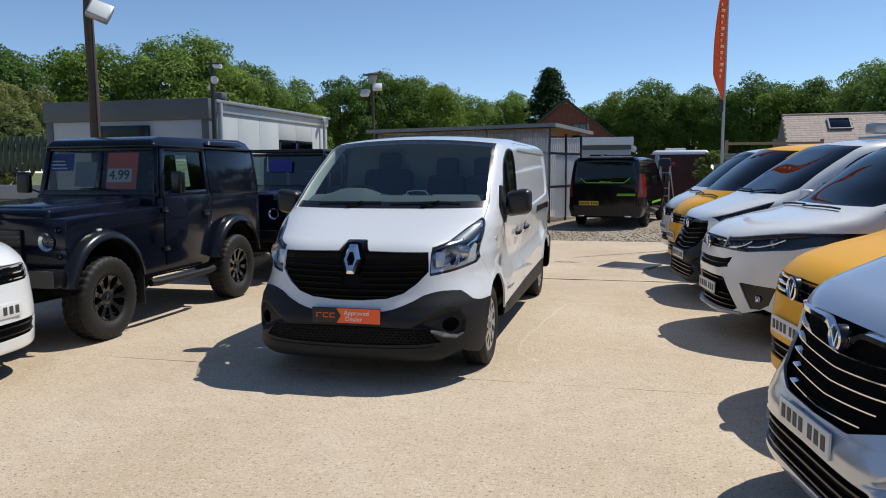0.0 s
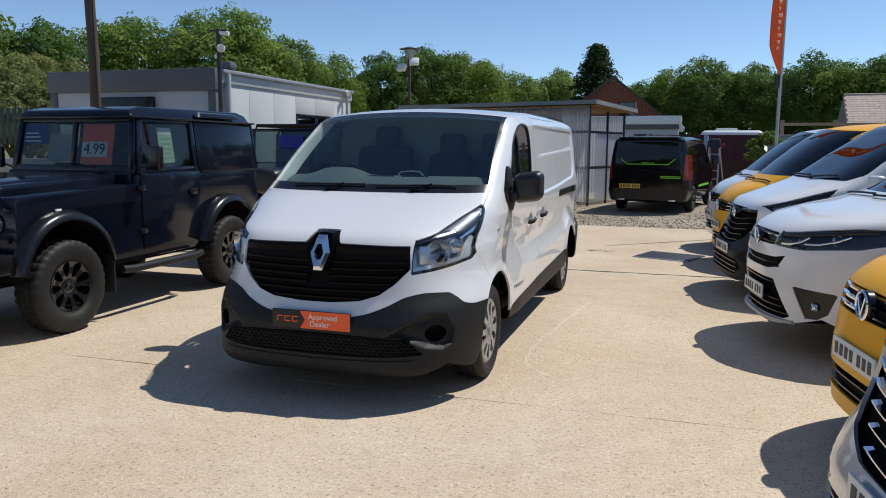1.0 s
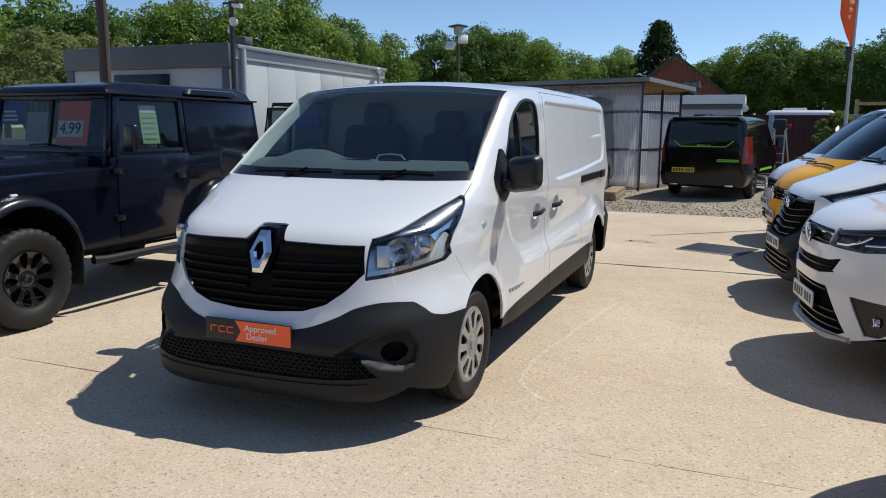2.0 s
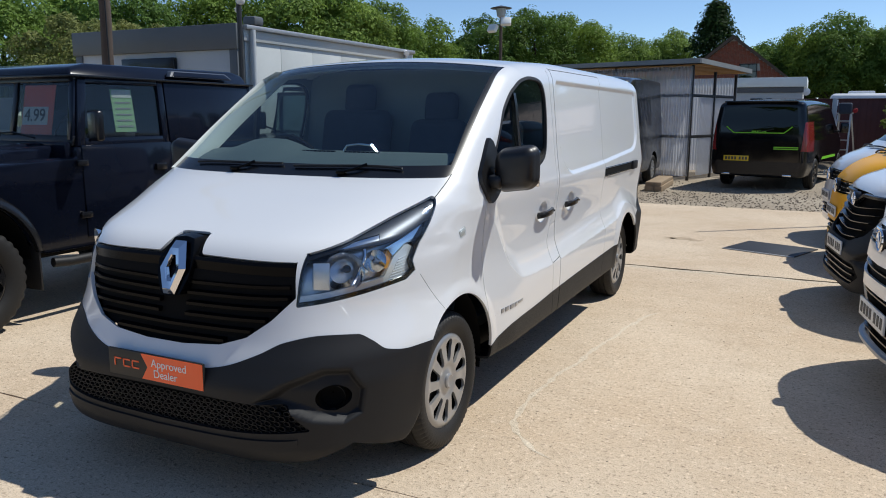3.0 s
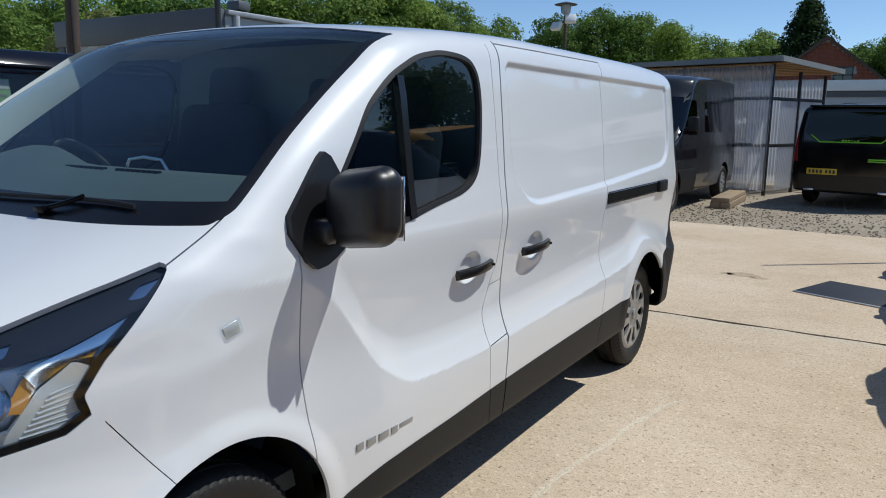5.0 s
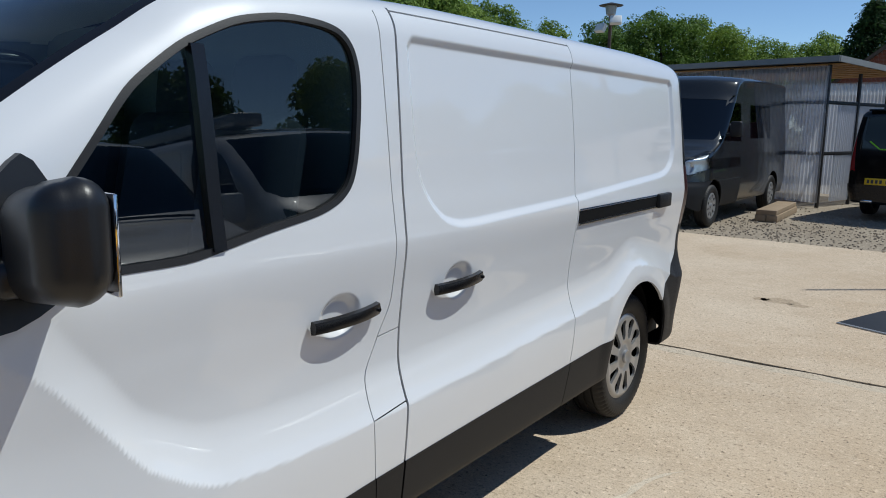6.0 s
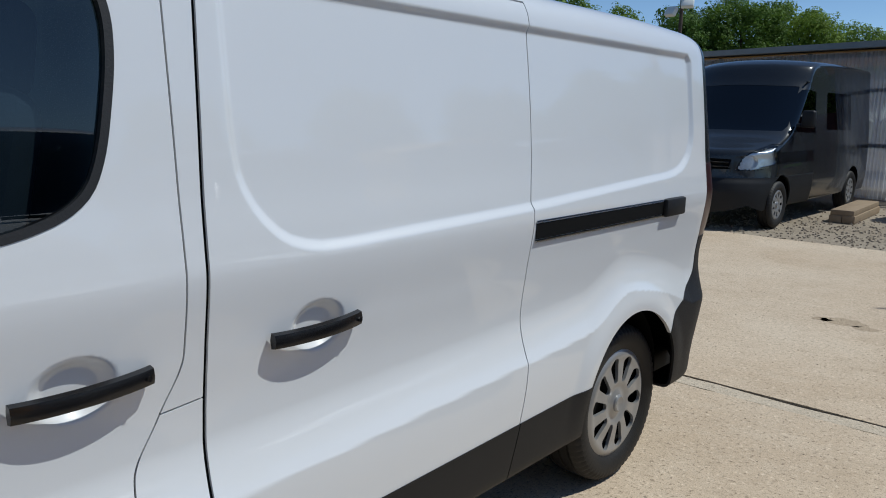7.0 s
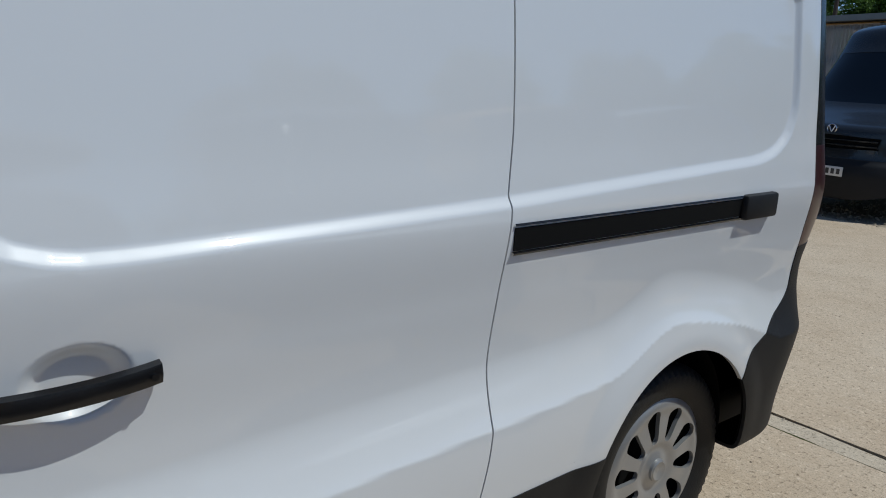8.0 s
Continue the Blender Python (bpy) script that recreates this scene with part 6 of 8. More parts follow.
def grey_transit():
    top = [(-1.0, 0.93), (-0.86, 1.02), (-0.4, 1.16), (-0.1, 1.26), (0.05, 1.36), (0.55, 1.86), (0.70, 2.03), (0.92, 2.30), (1.2, 2.37), (2.2, 2.39), (4.9, 2.36)]
    nose = [(0.12, -0.78), (0.22, -0.86), (0.5, -0.88), (0.62, -0.86), (0.7, -0.82), (1.0, -0.78), (1.3, -0.5)]
    side = [(0.25, 0.93), (0.6, 0.975), (0.95, 0.97), (1.3, 0.955), (2.0, 0.90), (2.4, 0.875)]
    van, field = make_van("high_roof_van", "dark grey high-roof panel van with a moulded grey bumper", van_shape(top, nose, side, 4.25, (0.62, 0.36), roof_k=0.06), (-0.93, 4.3, 1.0), (52, 124, 60), "slate", ((0.0, 0.36, 0.375), (3.30, 0.36, 0.375)), "plain", [
        ("windscreen", "front", [(-0.2, 1.33), (0.84, 1.33), (0.87, 1.40), (0.80, 1.96), (-0.2, 1.99)], "dark_glass", 0.004, 0.01, 0.0),
        ("door_window", "side", [(0.30, 1.32), (1.25, 1.30), (1.25, 1.90), (0.85, 1.92), (0.62, 1.75)], "dark_glass", 0.006, 0.01, 0.0),
        ("side_window", "side", [(1.75, 1.34), (2.95, 1.34), (2.95, 1.90), (1.75, 1.90)], "dark_glass", 0.002, 0.01, 0.0),
        ("headlight", "front", [(0.60, 0.80), (0.82, 0.80), (0.99, 0.90), (0.95, 1.16), (0.86, 1.16), (0.66, 0.98)], "lens", 0.002, 0.012, 0.0),
        ("upper_grille", "front", [(-0.2, 0.97), (0.55, 0.95), (0.52, 0.82), (-0.2, 0.80)], "void", 0.03, 0.0, 0.0),
        ("moulded_bumper", "front", [(-0.2, 0.70), (0.6, 0.70), (1.2, 0.72), (1.2, 0.2), (-0.2, 0.2)], "plastic", -0.012, 0.02, 0.0),
    ])
    for z in (0.85, 0.91):
        part("grille_bar", follow_bar(field, lambda x: z, -0.52, 0.52, 0.03, 0.02, 14, 0.0), M["slate"], van)
    disc("badge", van, field, 0.0, 1.03, 0.06, "trim", 0.01, "chrome")
    for s in (1, -1):
        ob = part("headlight_bowl", revolve_bm([(0.06, 0.01), (0.03, 0.06), (-0.005, 0.085)], 18, "y", caps=False), M["reflector"], van)
        ob.matrix_basis = pose(0.74 * s, face_y(field, 0.74, 0.92) + 0.05, 0.92, 0, 0, 20 * s)
    number_plate(van, 0, face_y(field, 0, 0.55) - 0.02, 0.55)
    add_mirrors(van, 0.40, 1.50, 0.99)
    part("gutter_line", box_bm(-0.02, 0.0, 0.9, 4.1, 2.02, 2.04), M["slate"], van).matrix_basis = pose(0.885, 0, 0)
    van.matrix_world = pose(-2.02, 11.62, 0.01, 0, 0, -2)
    return van


def stand(van, px, py, turn, nose=0.9):
    """Sets a van down with its nose's middle at a place, turned from facing -y."""
    t = radians(turn)
    van.matrix_world = pose(px - nose * math.sin(t), py + nose * math.cos(t), 0.0, 0, 0, turn)
    return van


def repaint(van, m, paint, old, label, group=""):
    """A second van of the same build in another colour."""
    twin = copy_thing(van, m)
    tagged(twin, label)
    if group:
        twin["group"] = group
    for ob in twin.children_recursive:
        if ob.data.materials and ob.data.materials[0] == M[old]:
            ob.material_slots[0].link = "OBJECT"
            ob.material_slots[0].material = M[paint]
    return twin


ROW = "vans in the facing row"
viv = stand(vivaro("silver van with chrome grille bars, parked nose to the aisle", "silver", "silver", ROW), 2.76, -2.70, -80, 0.93)
yel = stand(transporter("bright yellow van with a black and chrome grille", "yellow", ROW), 3.02, -0.87, -80)
stand(proace("clean white van with swept headlights and a wide lower grille", "white_old", ROW), 2.77, 1.72, -80)
work = stand(vivaro("white van with an unpainted dark bumper and a roof tube", "white_old", "plastic", ROW), 2.62, 3.95, -80, 0.93)
part("roof_tube", box_bm(0.30, 0.58, 1.15, 3.9, 2.0, 2.13, 0.03), M["steel"], work, "grey pipe carrier")
for y in (1.5, 2.6, 3.6):
    part("roof_bar", box_bm(-0.62, 0.62, y, y + 0.05, 1.96, 2.0, 0.008), M["alu"], work)
far = stand(transporter("short-nosed yellow van parked between two white vans", "yellow", ROW, 0.40), 2.62, 6.15, -82, 0.50)
stand(repaint(far, pose(0, 0, 0), "white", "yellow", "short-nosed white van at the end of the row"), 2.58, 8.0, -82, 0.50)
stand(repaint(yel, pose(0, 0, 0), "white_old", "yellow", "older white van parked beside the black off-roader", ""), -2.59, -1.52, 95)
black_custom()
grey_transit()


# ---- the short black off-roader and the one behind ----
def prism(pts, x0, x1, taper=None):
    """A side outline (y, z) drawn out across x; taper(z) narrows it with height."""
    bm = bmesh.new()
    k = taper or (lambda z: 1.0)
    a = [bm.verts.new((x0 * k(z), y, z)) for y, z in pts]
    b = [bm.verts.new((x1 * k(z), y, z)) for y, z in pts]
    bm.faces.new(a); bm.faces.new(b[::-1])
    for i in range(len(pts)):
        j = (i + 1) % len(pts)
        bm.faces.new((a[i], b[i], b[j], a[j]))
    bmesh.ops.recalc_face_normals(bm, faces=bm.faces)
    return bm


def soften(bm, r=0.012, seg=2, angle=25):
    es = [e for e in bm.edges if len(e.link_faces) == 2 and e.calc_face_angle(0) > radians(angle)]
    bmesh.ops.bevel(bm, geom=es, offset=r, segments=seg, profile=0.5, affect="EDGES", clamp_overlap=True)
    return bm


def arc(cy, cz, r, a0, a1, n=14):
    return [(cy + r * math.cos(radians(a0 + (a1 - a0) * k / n)), cz + r * math.sin(radians(a0 + (a1 - a0) * k / n))) for k in range(n + 1)]


def rover(label, hard_top=True, wheelbase=2.40):
    car = thing("off_roader", label, "off-road car")
    P = M["rover"]
    wb, hw = wheelbase, 0.80
    low = [(-0.48, 0.70), (-0.48, 1.20), (0.96, 1.25), (0.96, 1.335), (wb + 0.70, 1.335), (wb + 0.70, 0.66)] + arc(wb, 0.50, 0.49, 20, 160) + [(wb - 0.50, 0.60), (wb - 0.62, 0.52), (0.62, 0.52), (0.50, 0.60)] + arc(0, 0.50, 0.49, 20, 160)
    part("lower_body", soften(prism(low, -hw, hw), 0.018), P, car)
    part("bonnet", soften(prism([(-0.46, 1.0), (-0.46, 1.265), (-0.40, 1.285), (0.94, 1.345), (0.95, 1.2)], -0.60, 0.60), 0.03, 3), P, car)
    part("bonnet_ridge", soften(prism([(-0.40, 1.25), (-0.36, 1.305), (0.90, 1.365), (0.92, 1.3)], -0.47, 0.47), 0.03, 3), P, car)
    part("radiator_grille", box_bm(-0.34, 0.34, -0.515, -0.46, 0.78, 1.10, 0.01), M["trim"], car)
    for k in range(6):
        part("grille_slat", box_bm(-0.33, 0.33, -0.53, -0.50, 0.80 + 0.05 * k, 0.825 + 0.05 * k, 0.004), M["dark_steel"], car)
    part("front_bumper", soften(box_bm(-0.84, 0.84, -0.70, -0.56, 0.60, 0.76), 0.012), M["trim"], car)
    part("chassis", box_bm(-0.45, 0.45, -0.5, wb + 0.6, 0.42, 0.66, 0.02), M["void"], car)
    for s in (1, -1):
        h = part("headlight", revolve_bm([(-0.02, 0.002), (-0.012, 0.06), (0.0, 0.088), (0.03, 0.092)], 28, "y"), M["lens"], car)
        h.matrix_basis = pose(s * 0.60, -0.50, 0.99)
        part("headlight_reflector", revolve_bm([(0.05, 0.01), (0.03, 0.05), (0.0, 0.084)], 28, "y", caps=False), M["reflector"], h)
        for z in (0.86, 1.10):
            lamp = part("small_lamp", revolve_bm([(-0.02, 0.002), (-0.014, 0.025), (0.01, 0.032)], 20, "y"), M["lens"], car)
            lamp.matrix_basis = pose(s * 0.725, -0.48, z)
            part("small_lamp_base", revolve_bm([(0.0, 0.002), (0.0, 0.030)], 16, "y"), M["reflector"], lamp)
        # arch flares, swept over the wheels
        for cy in (0.0, wb):
            bm = bmesh.new()
            rows = []
            for y, z in arc(cy, 0.50, 0.50, 8, 172, 22):
                d = Vector((0, y - cy, z - 0.50)).normalized()
                rows.append([bm.verts.new(Vector((s * xx, y, z)) + d * up) for xx, up in ((0.79, 0.075), (0.86, 0.055), (0.895, 0.03), (0.90, -0.015), (0.87, -0.02))])
            for a, b in zip(rows, rows[1:]):
                for k in range(4):
                    bm.faces.new((a[k], b[k], b[k + 1], a[k + 1]))
            bmesh.ops.recalc_face_normals(bm, faces=bm.faces)
            part("arch_flare", bm, M["trim"], car, "", 50)
            bm = bmesh.new()
            rows = [[bm.verts.new((s * xx, y, z)) for xx in (0.40, 0.80)] for y, z in arc(cy, 0.50, 0.485, 0, 180, 16)]
            for a, b in zip(rows, rows[1:]):
                bm.faces.new((a[0], b[0], b[1], a[1]))
            part("wheel_well", bm, M["void"], car)
        wheel("offroad", car, s * 0.745, 0.0, 0.405, s, 20)
        wheel("offroad", car, s * 0.745, wb, 0.405, s, 50)
        part("side_step", tube_bm([(s * 0.86, 0.62, 0.46), (s * 0.88, 0.75, 0.45), (s * 0.88, wb - 0.75, 0.45), (s * 0.86, wb - 0.62, 0.46)], 0.038, 12), M["plastic"], car)
        part("mud_flap", box_bm(s * 0.76 - 0.11, s * 0.76 + 0.11, 0.50, 0.515, 0.26, 0.62, 0.003), M["rubber"], car)
        # door: a thin proud skin with its gap, handle and hinges
        x0, x1 = (0.795, 0.812) if s > 0 else (-0.812, -0.795)
        door = part("door", soften(prism([(1.0, 0.60), (1.0, 1.345), (wb - 0.52, 1.345), (wb - 0.52, 1.05), (wb - 0.66, 0.70), (wb - 0.72, 0.60)], x0, x1), 0.005), P, car)
        part("door_handle", soften(box_bm(s * 0.822 - 0.014, s * 0.822 + 0.014, wb - 0.72, wb - 0.60, 1.10, 1.16), 0.006), M["trim"], door)
        for z in (0.76, 1.18):
            part("hinge", soften(box_bm(s * 0.818 - 0.012, s * 0.818 + 0.012, 0.94, 1.04, z, z + 0.05), 0.005), M["trim"], door)
        part("waist_trim", box_bm(s * 0.806 - 0.006, s * 0.806 + 0.006, wb - 0.48, wb + 0.68, 1.325, 1.345, 0.003), M["trim"], car)
        if s < 0:
            part("fuel_flap", soften(box_bm(s * 0.803 - 0.005, s * 0.803 + 0.005, 0.62, 0.86, 1.0, 1.14), 0.004), M["trim"], car)
        lamp = part("side_lamp", soften(box_bm(s * 0.806 - 0.012, s * 0.806 + 0.012, -0.08, -0.02, 1.05, 1.08), 0.006), M["white_print"], car)
        mir = part("wing_mirror", soften(box_bm(-0.08, 0.08, -0.035, 0.035, -0.12, 0.12), 0.025, 3), M["trim"], car)
        mir.matrix_basis = pose(s * 0.99, 1.0, 1.50, 0, 0, -12 * s)
        part("mirror_arm", tube_bm([(-s * 0.17, 0.03, -0.12), (-s * 0.08, 0, -0.08), (0, 0, -0.04)], 0.012, 8), M["trim"], mir)
    if hard_top:
        tap = lambda z: 1 - 0.10 * (z - 1.33) / 0.6
        # roof cap
        part("roof", soften(prism([(1.02, 1.90), (1.06, 1.965), (1.25, 2.005), (wb + 0.55, 2.02), (wb + 0.69, 1.98), (wb + 0.70, 1.88)], -hw * 0.965, hw * 0.965, lambda z: 1 - 0.10 * (z - 1.33) / 0.6 - max(0, (z - 1.9)) * 0.9), 0.025, 3), P, car)
        part("gutter", soften(prism([(1.0, 1.885), (1.0, 1.905), (wb + 0.72, 1.895), (wb + 0.72, 1.875)], -hw * 0.945, hw * 0.945), 0.006), M["trim"], car)
        part("rear_panel", soften(prism([(wb + 0.66, 1.34), (wb + 0.70, 1.34), (wb + 0.69, 1.89), (wb + 0.65, 1.89)], -hw, hw, tap), 0.008), P, car)
        for s in (1, -1):
            # blank rear side, door window frame, front pillar
            for pts, name in (([(wb - 0.50, 1.34), (wb + 0.68, 1.34), (wb + 0.67, 1.89), (wb - 0.48, 1.89)], "side_panel"), ([(wb - 0.58, 1.34), (wb - 0.515, 1.34), (wb - 0.495, 1.89), (wb - 0.56, 1.89)], "door_pillar"), ([(0.98, 1.34), (1.05, 1.34), (1.16, 1.89), (1.08, 1.89)], "front_pillar"), ([(1.05, 1.34), (wb - 0.58, 1.34), (wb - 0.58, 1.40), (1.06, 1.40)], "window_sill"), ([(1.14, 1.84), (wb - 0.56, 1.84), (wb - 0.56, 1.89), (1.15, 1.89)], "window_head")):
                part(name, soften(prism(pts, s * (hw - 0.05), s * (hw - 0.005), tap), 0.006), P, car)
            part("door_glass", prism([(1.07, 1.40), (wb - 0.58, 1.40), (wb - 0.565, 1.84), (1.14, 1.84)], s * (hw - 0.032), s * (hw - 0.028), tap), M["rover_glass"], car)
            vent = part("roof_vent", soften(prism([(wb - 0.42, 1.925), (wb + 0.42, 1.925), (wb + 0.36, 1.985), (wb - 0.36, 1.985)], s * 0.69, s * 0.745, lambda z: 1 - (z - 1.925) * 0.9), 0.012, 3), M["vent_frame"], car)
            part("vent_glass", soften(prism([(wb - 0.38, 1.933), (wb + 0.38, 1.933), (wb + 0.33, 1.975), (wb - 0.33, 1.975)], s * 0.74, s * 0.752, lambda z: 1 - (z - 1.925) * 0.9), 0.003), M["rover"], vent)
        # windscreen
        for pts, a, b, name in (([(0.95, 1.34), (0.99, 1.34), (1.005, 1.42), (0.965, 1.42)], -0.76, 0.76, "screen_sill"), ([(1.05, 1.85), (1.09, 1.85), (1.10, 1.90), (1.06, 1.90)], -0.71, 0.71, "screen_head"), ([(0.965, 1.42), (1.0, 1.42), (1.09, 1.85), (1.055, 1.85)], -0.025, 0.025, "screen_bar")):
            part(name, soften(prism(pts, a, b), 0.006), M["trim"], car)
        for s in (1, -1):
            part("screen_side", soften(prism([(0.955, 1.38), (1.0, 1.38), (1.095, 1.88), (1.055, 1.88)], s * 0.70, s * 0.765, lambda z: 1 - 0.08 * (z - 1.33) / 0.6), 0.008), P, car)
        part("windscreen", prism([(0.978, 1.40), (0.982, 1.40), (1.075, 1.86), (1.071, 1.86)], -0.72, 0.72), M["rover_glass"], car)
        tilt = pose(0, 0.968, 1.40, -12, 0, 0)
        # the plain grey patch stands in for the cabin seen through the screen
        for x0, x1, z0, z1, ma, nm in ((-0.68, -0.36, 0.24, 0.44, "blue_print", "blue_notice"), (-0.33, -0.06, 0.06, 0.34, "render", "paper_notice"), (0.08, 0.46, 0.03, 0.44, "orange", "price_card"), (0.09, 0.40, 0.11, 0.26, "white_print", "price_panel")):
            y = -0.004 if nm == "price_panel" else 0.0
            ob = part(nm, box_bm(x0, x1, y + 0.024, y + 0.028, z0, z1), M[ma], car)
            ob.matrix_basis = tilt
        bm = text_bm("4.99", 0.15, 0.002)
        ob = part("price_figures", bm, M["ink"], car)
        ob.matrix_basis = tilt @ pose(0.245, 0.018, 0.185)
        for k in range(3):
            ob = part("notice_bar", box_bm(-0.64, -0.48 + 0.02 * k, 0.019, 0.023, 0.34 - 0.04 * k, 0.355 - 0.04 * k), M["white_print"], car)
            ob.matrix_basis = tilt
        sheet = part("window_sheet", prism([(1.42, 1.44), (1.64, 1.44), (1.64, 1.80), (1.42, 1.80)], 0.735, 0.738, tap), M["green_print"], car, "pale green sales sheet in the door window")
        part("sheet_head", prism([(1.43, 1.73), (1.63, 1.73), (1.63, 1.795), (1.43, 1.795)], 0.739, 0.742, tap), M["white_print"], sheet)
        for k in range(5):
            part("sheet_bar", prism([(1.45, 1.68 - 0.05 * k), (1.61, 1.68 - 0.05 * k), (1.61, 1.695 - 0.05 * k), (1.45, 1.695 - 0.05 * k)], 0.739, 0.742, tap), M["render"], sheet)
        part("cab_back", box_bm(-0.70, 0.70, wb - 0.50, wb - 0.48, 0.7, 1.86), M["void"], car)
        for x in (-0.38, 0.38):
            part("seat", box_bm(x - 0.22, x + 0.22, 1.62, 1.76, 0.9, 1.62, 0.05, None, 3), M["cloth"], car)
        part("wiper", tube_bm([(0.30, 0.955, 1.40), (0.05, 0.955, 1.44), (-0.20, 0.958, 1.43)], 0.008, 6), M["rubber"], car)
        st = part("steering_wheel", tube_bm([(0.35 + 0.17 * math.cos(t), 1.25 + 0.05 * math.sin(t), 1.42 + 0.16 * math.sin(t)) for t in (2 * math.pi * k / 20 for k in range(21))], 0.012, 6, False), M["trim"], car)
    else:
        # open back with a hoop frame and a soft screen
        part("windscreen", prism([(0.975, 1.36), (0.985, 1.36), (1.09, 1.84), (1.08, 1.84)], -0.72, 0.72), M["smoke"], car)
        part("screen_frame", tube_bm([(-0.74, 0.97, 1.34), (-0.72, 1.08, 1.86), (0.72, 1.08, 1.86), (0.74, 0.97, 1.34)], 0.025, 8), M["trim"], car)
        for y in (1.16, wb - 0.5, wb + 0.6):
            part("roll_hoop", tube_bm([(-0.76, y, 1.33), (-0.74, y, 1.80), (-0.68, y, 1.93), (0.68, y, 1.93), (0.74, y, 1.80), (0.76, y, 1.33)], 0.028, 10), M["trim"], car)
        for x in (-0.66, 0.66):
            part("roll_bar", tube_bm([(x, 1.16, 1.93), (x, wb + 0.6, 1.93)], 0.028, 10), M["trim"], car)
        part("canvas_top", soften(box_bm(-0.70, 0.70, wb - 0.5, wb + 0.62, 1.34, 1.89), 0.04, 3), M["cloth"], car)
        part("blue_notice", box_bm(-0.20, 0.20, 0.998, 1.002, 1.58, 1.78), M["blue_print"], car)
        for x in (-0.38, 0.38):
            part("seat", box_bm(x - 0.22, x + 0.22, 1.55, 1.70, 0.9, 1.60, 0.05, None, 3), M["cloth"], car)
    part("windscreen_cowl", soften(box_bm(-0.74, 0.74, 0.90, 1.0, 1.24, 1.37), 0.015), P, car)
    return car


rover("short black off-roader with knobbly tyres and a price card", True, 2.46).matrix_world = pose(-3.70, 0.08, 0)
rover("black open off-roader with a hoop frame, parked behind the other one", False).matrix_world = pose(-3.60, 4.35, 0)


# ---- ground: one field to the horizon, gravel beyond the yard, three poured slabs ----
def sheet(x0, x1, y0, y1, z, nx=1, ny=1, wave=0.0, cell=0.0):
    bm = bmesh.new()
    rows = []
    for j in range(ny + 1):
        row = []
        for i in range(nx + 1):
            x, y = x0 + (x1 - x0) * i / nx, y0 + (y1 - y0) * j / ny
            p = Vector((x, y, 0))
            if wave and j in (0, ny):
                y += wave * noise.noise(p * 2.1) + wave * 0.5 * noise.noise(p * 9)
            h = cell * noise.noise(p * 1.3) if cell and 0 < j < ny else 0
            row.append(bm.verts.new((x, y, z + h)))
        rows.append(row)
    for a, b in zip(rows, rows[1:]):
        for i in range(nx):
            bm.faces.new((a[i], a[i + 1], b[i + 1], b[i]))
    return bm


tagged(part("ground", sheet(-400, 400, -400, 400, -0.06), M["earth"]), "dry grass field reaching the horizon", "ground", kind="structure")
tagged(part("gravel_yard", sheet(-30, 30, 10.6, 45, -0.006, 60, 34, 0.0, 0.008), M["gravel"]), "crushed stone yard behind the concrete", "gravel", kind="structure")
yard = thing("pavement", "sunlit poured concrete yard with worn joints", "concrete yard", kind="structure")


def slab(x0, x1, y0, y1, w0, w1):
    bm = sheet(x0, x1, y0, y1, 0.0, 220, 4)
    for v in bm.verts:
        x, y = v.co.x, v.co.y
        if abs(y - y0) < 1e-5:
            v.co.y += w0 * (noise.noise((x * 0.9, 3, 0)) + 0.6 * noise.noise((x * 6, 3, 0)))
        elif abs(y - y1) < 1e-5:
            v.co.y += w1 * (noise.noise((x * 0.9, 9, 0)) + 0.6 * noise.noise((x * 6, 9, 0)))
    got = bmesh.ops.extrude_edge_only(bm, edges=[e for e in bm.edges if e.is_boundary])
    for v in (g for g in got["geom"] if isinstance(g, bmesh.types.BMVert)):
        v.co.z -= 0.05
    bmesh.ops.recalc_face_normals(bm, faces=bm.faces)
    return part("slab", bm, M["concrete"], yard)


slab(-13, 12, -16.0, -0.518, 0.0, 0.012)
slab(-13, 12, -0.512, 4.79, 0.012, 0.014)
slab(-13, 12, 4.94, 10.75, 0.012, 0.05)
M["mortar"] = ground_mat("pale_joint_mortar", (0.56, 0.465, 0.345), (0.63, 0.54, 0.42), (0.40, 0.32, 0.23), 60)
bm = sheet(-13, 12, 4.805, 4.925, -0.006, 260, 3)
for v in bm.verts:
    v.co.y += 0.014 * (noise.noise((v.co.x * 0.9, 5, 0)) + 0.6 * noise.noise((v.co.x * 6, 5, 0)))
    v.co.z += 0.006 * noise.noise((v.co.x * 3, v.co.y * 9, 2))
part("joint_strip", bm, M["mortar"], yard)


def ribbon(pts, w, z, material, name, jag=0.3):
    """A thin worn mark along a line on the concrete."""
    bm = bmesh.new()
    fine = []
    for (ax, ay), (bx, by) in zip(pts, pts[1:]):
        n = max(2, int(math.hypot(bx - ax, by - ay) / 0.03))
        fine += [Vector((ax + (bx - ax) * k / n, ay + (by - ay) * k / n, 0)) for k in range(n)]
    rows = []
    for i, p in enumerate(fine):
        d = (fine[min(i + 1, len(fine) - 1)] - fine[max(i - 1, 0)]).normalized()
        u = Vector((-d.y, d.x, 0))
        c = p + u * w * 1.5 * noise.noise(p * 3)
        h = w * (0.5 + jag * noise.noise(p * 14 + Vector((5, 0, 0)))) * min(1, i / 8, (len(fine) - 1 - i) / 8)
        rows.append((bm.verts.new((c + u * h) + Vector((0, 0, z))), bm.verts.new((c - u * h) + Vector((0, 0, z)))))
    for a, b in zip(rows, rows[1:]):
        bm.faces.new((a[0], b[0], b[1], a[1]))
    return part(name, bm, material, yard)


